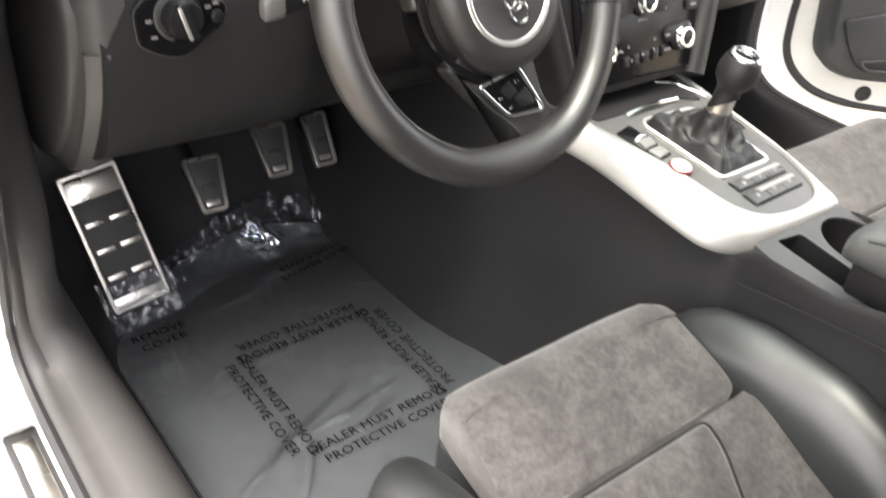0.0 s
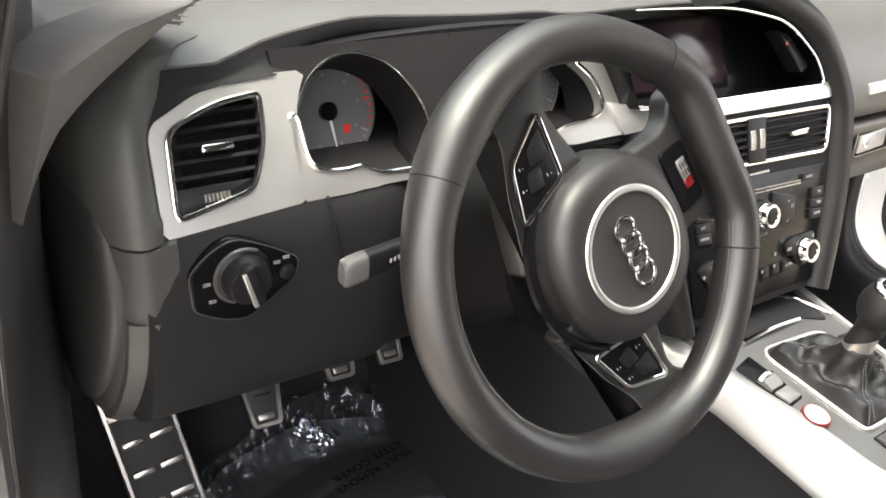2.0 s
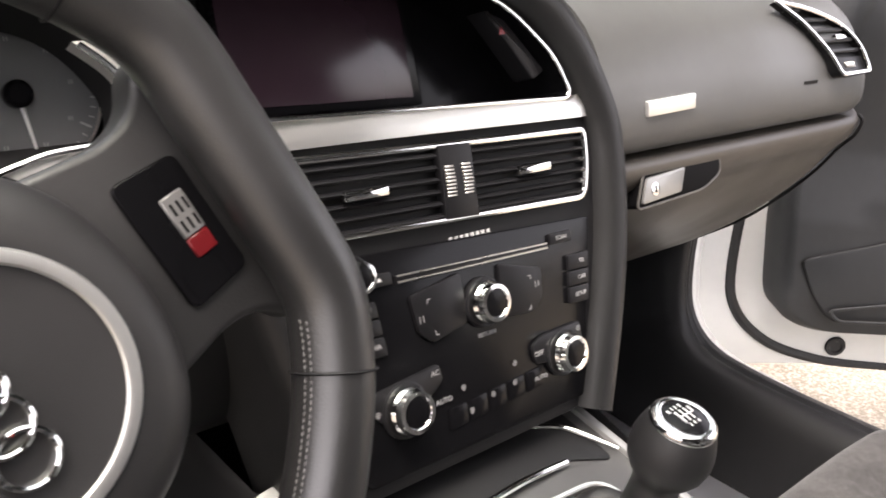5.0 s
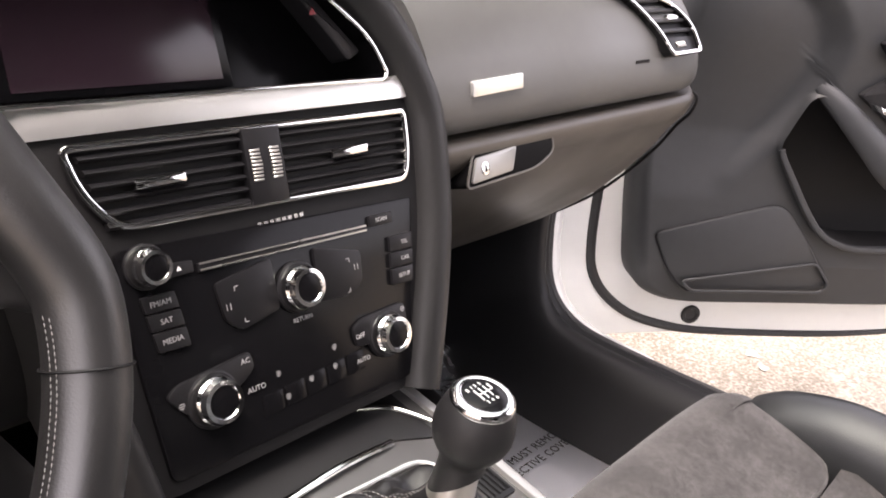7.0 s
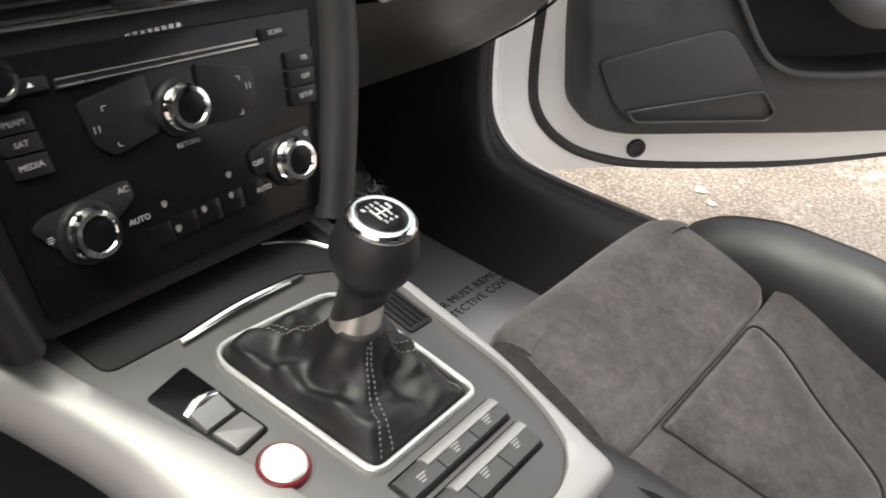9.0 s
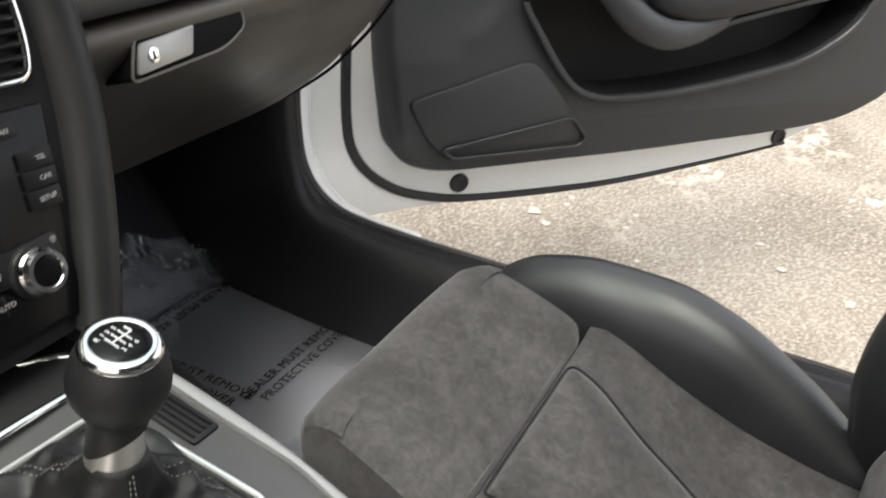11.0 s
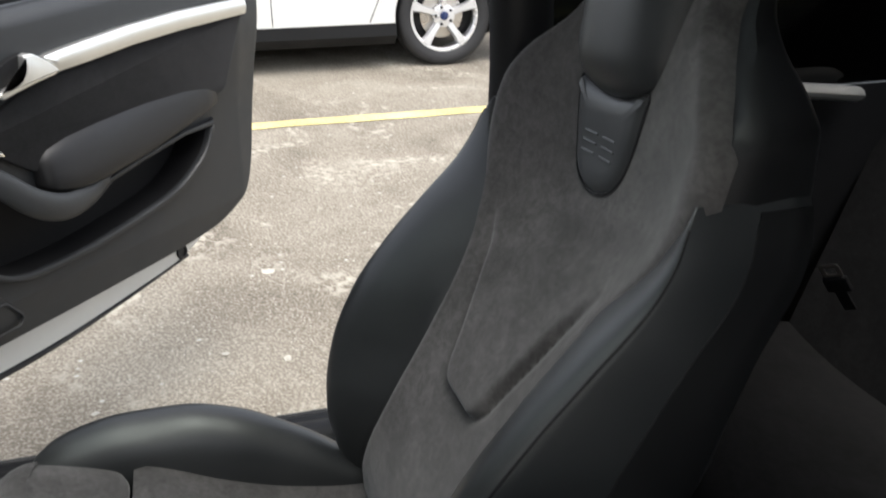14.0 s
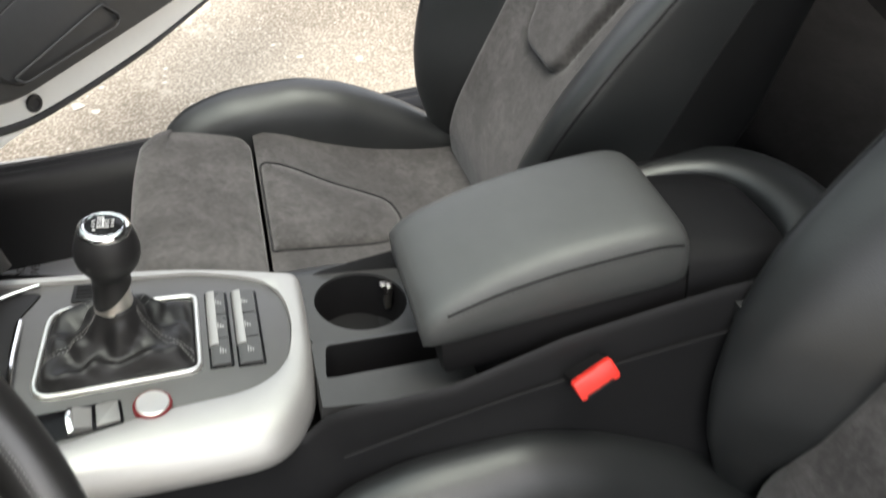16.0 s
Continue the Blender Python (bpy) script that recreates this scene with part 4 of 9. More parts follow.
def vent(name, at, outline, _, tabx, taby, slats=5, wheel=True, deep=1.0):
    """A louvred air vent: chrome edge, dark box, slats and a bright tab."""
    bm = bmesh.new()
    strip_along(bm, outline, 0.0026, 0.001, flat=0.8)
    v = part(name, in_frame(bm, at), M_CHROME, dash, "chrome edge of an air vent")
    bm = bmesh.new()
    o = list(outline)
    loft(bm, [[(p[0], p[1], z) for p in o] for z in (-0.001, -0.035 if deep == 1.0 else -0.0075)], cap0=False)
    part("duct", in_frame(bm, at), M_BLACK, v)
    lo = min(p[1] for p in o)
    hi = max(p[1] for p in o)
    y0 = lo + (0.026 if wheel else 0.006)
    for i in range(slats):
        y = y0 + (hi - y0) * (i + 0.4) / slats
        xs = []
        for a, b in zip(o, o[1:] + o[:1]):
            if (a[1] - y) * (b[1] - y) < 0:
                xs.append(a[0] + (b[0] - a[0]) * (y - a[1]) / (b[1] - a[1]))
        if len(xs) < 2:
            continue
        x0, x1 = min(xs) + 0.001, max(xs) - 0.001
        bm = bmesh.new()
        loft(bm, [[(x, y - 0.0030, -0.020 * deep), (x, y - 0.0036, -0.006 * deep), (x, y - 0.0022, -0.0035 * deep), (x, y + 0.0010, -0.006 * deep), (x, y + 0.0016, -0.020 * deep)] for x in (x0, x1)])
        part("slat", in_frame(bm, at), M_BUTTON, v)
    if wheel:
        bm = bmesh.new()
        y = y0 - 0.004
        xs = []
        for a, b in zip(o, o[1:] + o[:1]):
            if (a[1] - y) * (b[1] - y) < 0:
                xs.append(a[0] + (b[0] - a[0]) * (y - a[1]) / (b[1] - a[1]))
        low = [p for p in o if p[1] < y]
        low.sort(key=lambda p: p[0])
        if len(xs) >= 2:
            loop = [(min(xs) + 0.001, y)] + [(p[0], p[1] + 0.001) for p in low] + [(max(xs) - 0.001, y)]
            if len(loop) > 3:
                plate(bm, loop, -0.012, -0.003, 0.0008)
        part("thumbwheel_panel", in_frame(bm, at), M_BUTTON, v)
        bm = bmesh.new()
        xc, yc = 0.5 * (min(xs) + max(xs)), lo + 0.012
        for j in range(7):
            box(bm, (xc - 0.011 + j * 0.0032, yc - 0.0035, -0.004), (xc - 0.0086 + j * 0.0032, yc + 0.0035, -0.0012), 0.0006, 1)
        part("thumbwheel", in_frame(bm, at), M_STEEL, v)
    bm = bmesh.new()
    box(bm, (tabx - 0.013, taby - 0.003, -0.006), (tabx + 0.013, taby + 0.003, 0.001), 0.0012)
    part("vent_tab", in_frame(bm, at), M_CHROME, v, "bright sliding tab")
    return v


fascia()

# ---------------------------------------------------------------- passenger seat, copied for the driver
BACK = [(0.43, -0.468), (0.50, -0.466), (0.54, -0.474), (0.60, -0.499), (0.687, -0.548), (0.75, -0.588), (0.85, -0.655), (0.92, -0.700), (0.97, -0.715), (1.03, -0.724), (1.14, -0.748), (1.24, -0.775)]


def back_y(z):
    return interp(z, BACK)


def build_seat():
    seat = thing("passenger_seat", "sports car seat in grey suede with black leather bolsters", "car seat", T(0.354, 0, 0), group="front seats")
    # thigh rest
    bm = bmesh.new()
    prof = resample([(-0.158, 0.525, 0), (-0.160, 0.542, 0), (-0.152, 0.557, 0), (-0.11, 0.574, 0), (-0.06, 0.588, 0), (-0.040, 0.594, 0), (-0.018, 0.590, 0), (-0.001, 0.577, 0), (0.006, 0.556, 0), (0.000, 0.530, 0), (-0.03, 0.522, 0)], 30)
    rings = []
    for i in range(25):
        u = -1 + 2 * i / 24
        e = max(0.0, abs(u) - 0.93) / 0.07
        sh = 1 - 0.07 * e ** 2.2
        cy, cz = -0.07, 0.535
        rings.append([((0.178 if u > 0 else 0.135 + 0.02 * min(1.0, max(0.0, -p.x / 0.16))) * u - 0.004 * u * (p.x > 0), cy + (p.x - cy) * sh + (-0.012 * abs(u) ** 3 if p.x > -0.05 else 0), cz + (p.y - cz) * sh - 0.010 * (1 - u * u) * (p.y > 0.55)) for p in prof])
    loft(bm, rings)
    part("thigh_rest", bm, M_SUEDE, seat, "grey suede thigh rest", sharp=60)
    bm = bmesh.new()
    box(bm, (-0.138, -0.15, 0.452), (0.168, -0.012, 0.530), 0.012, 3)
    part("thigh_rest_base", bm, M_SEATL, seat)
    # cushion centre

    def cush(u, v):
        x = -0.178 + 0.356 * u
        y = -0.166 - 0.45 * v
        a = 2 * u - 1
        z = interp(v, [(0, 0.556), (0.08, 0.544), (0.24, 0.510), (0.424, 0.481), (0.64, 0.463), (0.80, 0.460), (1.0, 0.458)]) + 0.006 * a ** 4
        edge = min(v / 0.04, 1)
        z -= 0.008 * (1 - edge) ** 2
        return (x, y, z)
    bm = bmesh.new()
    slab(bm, cush, 28, 28, (0, 0, -0.06))
    part("cushion", bm, M_SUEDE, seat, "grey suede seat centre", sharp=60)

    def on_cush(x, y, up=0.0):
        u, v = (x + 0.178) / 0.356, (-0.166 - y) / 0.45
        p = cush(u, v)
        return Vector((p[0], p[1], p[2] + up))
    # raised inner panel with sewn edges
    bm = bmesh.new()
    shape = [(-0.102, -0.170), (0.102, -0.170), (0.097, -0.205), (0.076, -0.255), (0.060, -0.305), (0.044, -0.336), (0, -0.346), (-0.044, -0.336), (-0.060, -0.305), (-0.076, -0.255), (-0.097, -0.205)]
    o = rounded(shape, [0.01, 0.01, 0.03, 0.03, 0.03, 0.02, 0.02, 0.02, 0.03, 0.03, 0.03], 4)
    rings = []
    for s, h in ((0.0, -0.004), (0.0025, 0.001), (0.007, 0.0035), (0.014, 0.005)):
        rings.append([on_cush(p.x, p.y, h) for p in inset(o, s)])
    q = inset(o, 0.014)
    for f in (0.85, 0.65, 0.45, 0.25, 0.02):
        rings.append([on_cush(p.x * f, -0.25 + (p.y + 0.25) * f, 0.0058) for p in q])
    loft(bm, rings)
    part("cushion_panel", bm, M_SUEDE, seat, "sewn inner panel of the cushion", sharp=70)
    bm = bmesh.new()
    sweep(bm, [on_cush(p.x, p.y, 0.0008) for p in inset(o, -0.001)], 0.0013, 6, True)
    part("seam", bm, M_DSUEDE, seat)
    # side bolsters of the cushion
    for s in (-1, 1):
        bm = bmesh.new()
        rings = []
        n = 34
        for i in range(n + 1):
            t = i / n
            y = -0.035 - 0.475 * t
            zt = interp(y, [(-0.52, 0.462), (-0.47, 0.486), (-0.39, 0.542), (-0.29, 0.594), (-0.23, 0.608), (-0.16, 0.609), (-0.09, 0.596), (-0.05, 0.574), (-0.033, 0.550)])
            w = interp(y, [(-0.52, 0.075), (-0.30, 0.098), (-0.10, 0.092), (-0.05, 0.078), (-0.033, 0.06)])
            xi = 0.178
            zb = 0.36
            ring = []
            for k in range(18):
                a = math.pi * k / 17
                cx = xi + w * (1 - math.cos(a)) / 2
                f = abs(math.sin(a)) ** 0.62
                top_in = min(interp(-y, [(0.03, 0.515), (0.17, 0.545), (0.27, 0.500), (0.36, 0.472), (0.52, 0.452)]), zt - 0.02)
                base = top_in + (zb + 0.03 - top_in) * (1 - math.cos(a)) / 2
                ring.append((s * cx, y, base + (zt - base) * f))
            ring.append((s * (xi + w * 0.9), y, zb))
            ring.append((s * (xi + 0.01), y, zb))
            rings.append(ring)
        loft(bm, rings)
        part("cushion_bolster", bm, M_SEATL, seat, "black leather side bolster of the cushion", sharp=60)
    # seat base
    bm = bmesh.new()
    box(bm, (-0.235, -0.52, 0.335), (0.235, -0.03, 0.425), 0.02, 3)
    part("seat_base", bm, M_LOWER, seat)
    for s in (-1, 1):
        bm = bmesh.new()
        box(bm, (s * 0.20 - 0.02, -0.55, 0.285), (s * 0.20 + 0.02, -0.02, 0.337), 0.006)
        part("seat_rail", bm, M_BLACK, seat)
    # backrest: a suede face with forward wings, and a leather shell behind it
    W = [(0.43, 0.192), (0.50, 0.184), (0.56, 0.170), (0.62, 0.157), (0.70, 0.152), (0.80, 0.164), (0.86, 0.186), (0.90, 0.214), (0.94, 0.238), (0.98, 0.248), (1.02, 0.244), (1.06, 0.212), (1.10, 0.158), (1.13, 0.134), (1.17, 0.126), (1.22, 0.114), (1.25, 0.090), (1.262, 0.055)]
    WING = [(0.43, 0.006), (0.60, 0.016), (0.76, 0.024), (0.83, 0.036), (0.88, 0.050), (0.94, 0.060), (0.98, 0.058), (1.05, 0.040), (1.11, 0.004), (1.20, -0.020), (1.262, -0.02)]
    REAR = [(0.40, 0.17), (0.60, 0.165), (0.70, 0.150), (0.78, 0.118), (0.88, 0.088), (0.96, 0.078), (1.05, 0.066), (1.15, 0.060), (1.24, 0.045), (1.262, 0.03)]

    def face_y(x, z):
        a = min(1.0, abs(x) / interp(z, W))
        return back_y(z) + interp(z, WING) * a ** 2.2

    hp = [(0.042, 0.687), (0.061, 0.702), (0.074, 0.735), (0.090, 0.768), (0.118, 0.828), (0.148, 0.872), (0.10, 0.905)]
    tip = [(0, 0.686)] + hp + [(-x, z) for x, z in reversed(hp)]
    rr = [0.02, 0.02, 0.02, 0.04, 0.04, 0.03, 0.01, 0.004]
    panel = rounded(tip, rr + list(reversed(rr[1:])), 4)

    def relief(x, z):
        """Height of the padded inner panel over the face: full inside, falling to a groove at its sewn edge."""
        if not (0.66 < z < 0.915 and abs(x) < 0.165):
            return 0.0
        inside, best = False, 1.0
        for p, q in zip(panel, panel[1:] + panel[:1]):
            if (p.y > z) != (q.y > z) and x < p.x + (z - p.y) * (q.x - p.x) / (q.y - p.y):
                inside = not inside
            e = q - p
            L2 = max(1e-12, e.length_squared)
            t = max(0.0, min(1.0, ((x - p.x) * e.x + (z - p.y) * e.y) / L2))
            best = min(best, math.hypot(x - p.x - t * e.x, z - p.y - t * e.y))
        fade = max(0.0, min(1.0, (0.885 - z) / 0.08))
        if inside:
            k = min(1.0, best / 0.016)
            return fade * (0.0160 * k * (2 - k) - 0.005)
        return -0.005 * fade * max(0.0, 1 - best / 0.010) ** 2

    def on_back(x, z, out=0.0):
        sl = (back_y(z + 0.01) - back_y(z - 0.01)) / 0.02
        return Vector((x, face_y(x, z), z)) + Vector((0, 1, -sl)).normalized() * out
    zs = list(np.linspace(0.43, 0.66, 16)) + list(np.linspace(0.664, 0.91, 70)) + list(np.linspace(0.92, 1.22, 28)) + [1.235, 1.248, 1.257, 1.263]
    bm = bmesh.new()
    rings = []
    for z in zs:
        w = interp(z, W)
        ring = [(w * a, face_y(w * a, z) + relief(w * a, z) - 0.022 * max(0.0, (abs(a) - 0.86) / 0.14) ** 2.4, z) for a in np.linspace(-1, 1, 81)]
        ring += [(w * a, face_y(w * a, z) - 0.036, z) for a in np.linspace(1, -1, 21)]
        rings.append(ring)
    loft(bm, rings)
    part("backrest", bm, M_SUEDE, seat, "grey suede backrest with a built-in head rest", sharp=60)
    bm = bmesh.new()
    rings = []
    for z in [0.40] + zs:
        w = min(interp(z, W) + 0.004, 0.2365)
        yw = face_y(w, z)
        d = interp(z, REAR)
        ys = min(back_y(z) - d, yw - 0.05)
        ring = [(-w + 0.012, yw - 0.030, z), (-w, yw - 0.026, z), (-w - 0.009, yw - 0.036, z), (-w - 0.012, yw * 0.5 + ys * 0.5, z), (-w - 0.009, ys + 0.010, z), (-w, ys, z)]
        ring += [(w * a, ys - 0.045 * (1 - a * a), z) for a in np.linspace(-0.9, 0.9, 15)]
        ring += [(-p[0], p[1], z) for p in reversed(ring[:6])]
        ring += [(w * a, face_y(w * a, z) - 0.030, z) for a in np.linspace(0.85, -0.85, 13)]
        rings.append(ring)
    loft(bm, rings)
    part("rear_shell", bm, M_SEATL_SHADED, seat, "black leather back and sides, darkened for shade", sharp=60)
    # sewn edge of the inner panel
    bm = bmesh.new()
    half = list(reversed(hp[:-1]))
    path = half + [(0.0, 0.6855)] + [(-x, z) for x, z in reversed(half)]
    sweep(bm, [on_back(p.x, p.y, -0.0042) for p in resample([(a, b, 0) for a, b in path], 70)], 0.0015, 6)
    part("seam", bm, M_BLACK, seat)
    # leather pad of the head rest, over the badge
    bm = bmesh.new()
    rings = []
    for k in range(25):
        t = k / 24
        z = 1.030 + 0.238 * t
        hw = interp(t, [(0, 0.074), (0.06, 0.086), (0.25, 0.094), (0.55, 0.092), (0.80, 0.082), (0.94, 0.060), (1, 0.030)])
        puff = interp(t, [(0, 0.004), (0.05, 0.020), (0.20, 0.034), (0.6, 0.040), (0.9, 0.030), (1, 0.008)])
        ring = []
        for a in np.linspace(-1, 1, 25):
            sag = 0.016 * a * a * (1 - t) ** 2
            zz = z + sag
            ring.append((hw * a, back_y(min(zz, 1.24)) + puff * (1 - abs(a) ** 3.2) ** 0.6 - 0.002, zz))
        ring += [(hw * a * 0.98, back_y(min(z, 1.24)) - 0.05, z + 0.016 * a * a * (1 - t) ** 2) for a in np.linspace(1, -1, 9)]
        rings.append(ring)
    loft(bm, rings)
    part("head_pad", bm, M_SEATL, seat, "black leather head rest pad", sharp=60)
    # leather badge plate in the head rest
    bm = bmesh.new()
    sh = rounded([(0, 0.924), (0.047, 0.940), (0.064, 0.992), (0.074, 1.042), (0.0, 1.028), (-0.074, 1.042), (-0.064, 0.992), (-0.047, 0.940)], [0.025, 0.03, 0.02, 0.005, 0.05, 0.005, 0.02, 0.03], 5)
    rings = []
    for s, h in ((-0.003, -0.003), (0.0, 0.002), (0.003, 0.005), (0.009, 0.0075)):
        rings.append([on_back(p.x, p.y, h) for p in inset(sh, s)])
    q = inset(sh, 0.009)
    for f in (0.75, 0.5, 0.25, 0.02):
        rings.append([on_back(p.x * f, 0.98 + (p.y - 0.98) * f, 0.0085) for p in q])
    loft(bm, rings)
    badge = part("badge_plate", bm, M_BADGE, seat, "black leather plate with an embossed mark", sharp=60)
    bm = bmesh.new()
    sweep(bm, [on_back(p.x, p.y, 0.0012) for p in inset(sh, -0.0025)], 0.0016, 6, True)
    part("seam", bm, M_DSUEDE, badge)
    bm = bmesh.new()
    for ox in (0.021, -0.020):
        for zb in (0.965, 0.976, 0.987):
            sweep(bm, [on_back(ox - 0.014 + 0.007 * k, zb, 0.0088) for k in range(5)], 0.0016, 6)
    part("embossed_mark", bm, M_BADGE, badge)
    # backrest bolsters
    for s in (-1, 1):
        bm = bmesh.new()
        rings = []
        for z in np.linspace(0.46, 0.988, 64):
            yb = back_y(z)
            out = interp(z, [(0.46, 0.012), (0.52, 0.036), (0.58, 0.066), (0.64, 0.090), (0.70, 0.106), (0.75, 0.110), (0.80, 0.104), (0.86, 0.086), (0.91, 0.068), (0.945, 0.057), (0.968, 0.052), (0.988, 0.044)])
            xi = interp(z, [(0.46, 0.196), (0.52, 0.180), (0.58, 0.156), (0.62, 0.145), (0.74, 0.140), (0.82, 0.147), (0.868, 0.160), (0.90, 0.185), (0.935, 0.218), (0.968, 0.238), (0.988, 0.240)])
            xo = interp(z, [(0.46, 0.205), (0.60, 0.231), (0.70, 0.250), (0.78, 0.260), (0.86, 0.262), (0.91, 0.261), (0.945, 0.258), (0.968, 0.252), (0.988, 0.2445)])
            wid = xo - xi
            hol = min(out - 0.006, face_y(min(xi, interp(z, W)), z) - yb - 0.006)
            rear = yb - interp(z, REAR)
            ring = [(s * xi, yb + hol - 0.05, z)]
            for fx, fo in ((0.0, 0.0), (0.10, 0.16), (0.24, 0.40), (0.40, 0.64), (0.56, 0.84), (0.70, 0.955), (0.80, 0.995), (0.88, 1.0), (0.945, 0.955), (0.985, 0.86), (1.0, 0.70)):
                ring.append((s * (xi + wid * fx), yb + hol + (out - hol) * fo, z))
            y1 = ring[-1][1]
            for f in (0.25, 0.5, 0.75, 0.93):
                ring.append((s * (xo + 0.003 * math.sin(math.pi * f)), y1 + (rear - y1) * f, z))
            ring.append((s * (xo - 0.012), rear, z))
            ring.append((s * xi, rear + 0.004, z))
            rings.append(ring)
        loft(bm, rings)
        bol = part("backrest_bolster", bm, M_SEATL, seat, "black leather side bolster of the backrest", sharp=60)
        # thin dark sheet laid on the bolster's side in place of shade
        bm = bmesh.new()
        rows = []
        for r in rings[1:-1]:
            side = [Vector(q) for q in r[13:17]]
            rows.append([q + Vector((s * 0.0016, 0, 0)) for q in side] + [q - Vector((s * 0.004, 0, 0)) for q in reversed(side)])
        loft(bm, rows)
        part("side_shade", bm, M_SEATL_SHADED, bol, "dark sheet over the bolster side, standing in for shade", sharp=60)
        for kk in (10, 13):
            bm = bmesh.new()
            sweep(bm, [Vector(r[kk]) for r in rings[1:-2]], 0.0013, 6)
            part("seam", bm, M_BLACK, bol)
        bm = bmesh.new()
        stitches(bm, [Vector(r[9]).lerp(Vector(r[10]), 0.45) + Vector((s * 0.0006, 0.0008, 0)) for r in rings[1:-2]], 0.005, 0.0032, 0.00045)
        stitches(bm, [Vector(r[10]).lerp(Vector(r[11]), 0.30) + Vector((s * 0.0006, 0.0008, 0)) for r in rings[1:-2]], 0.005, 0.0032, 0.00045)
        stitches(bm, [Vector(r[13]).lerp(Vector(r[14]), 0.12) + Vector((s * 0.001, 0, 0)) for r in rings[1:-2]], 0.005, 0.0032, 0.00045)
        part("stitching", bm, M_STITCHD, bol, "dark double stitching")
    return seat


pseat = build_seat()
dseat = copy_thing(pseat, T(-0.354, -0.120, -0.030))
dseat.name = "driver_seat"

# ---------------------------------------------------------------- centre console
cons = thing("centre_console", "centre console with satin aluminium surround, darkened for shade and black inserts", "console")


def console_side(name, rows, material, label):
    bm = bmesh.new()
    loft(bm, rows)
    return part(name, bm, material, cons, label, sharp=45)


# body under the top
rows = []
for y, zt, hw in ((-0.745, 0.575, 0.100), (-0.72, 0.625, 0.104), (-0.68, 0.662, 0.106), (-0.62, 0.684, 0.106), (-0.56, 0.686, 0.106), (-0.49, 0.678, 0.105), (-0.41, 0.668, 0.104), (-0.36, 0.655, 0.104), (-0.31, 0.642, 0.104), (-0.26, 0.639, 0.103), (-0.22, 0.636, 0.1025), (-0.20, 0.630, 0.102), (-0.185, 0.618, 0.1025), (-0.175, 0.610, 0.105), (-0.05, 0.652, 0.128), (0.05, 0.668, 0.150), (0.11, 0.678, 0.160), (0.16, 0.69, 0.168), (0.22, 0.71, 0.172), (0.30, 0.74, 0.176), (0.42, 0.76, 0.180), (0.60, 0.78, 0.185), (0.85, 0.78, 0.19)):
    half = [(hw - 0.0050, zt - 0.07), (hw - 0.0048, zt - 0.0012), (hw - 0.0040, zt), (hw - 0.0020, zt - 0.002), (hw, zt - 0.010), (hw + 0.001, zt - 0.020), (hw + 0.010, 0.56), (hw + 0.024, 0.46), (hw + 0.045, 0.36), (hw + 0.075, 0.27)]
    tuck = interp(y, [(-0.30, 0.0), (-0.24, 0.004), (-0.17, 0.013), (-0.05, 0.018), (0.05, 0.022), (0.12, 0.016), (0.22, 0.0), (0.85, 0.0)])
    rows.append([(-a + tuck, y, b) for a, b in reversed(half)] + [(a, y, b) for a, b in half])
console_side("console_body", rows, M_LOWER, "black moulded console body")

# seams along its sides
for s in (1, -1):
    bm = bmesh.new()
    sweep(bm, resample([(s * 0.1120, -0.205, 0.597), (s * 0.1105, -0.30, 0.612), (s * 0.1125, -0.41, 0.628), (s * 0.1165, -0.56, 0.644), (s * 0.1175, -0.66, 0.648)], 30), 0.0012, 6)
    part("side_seam", bm, M_BLACK, cons)

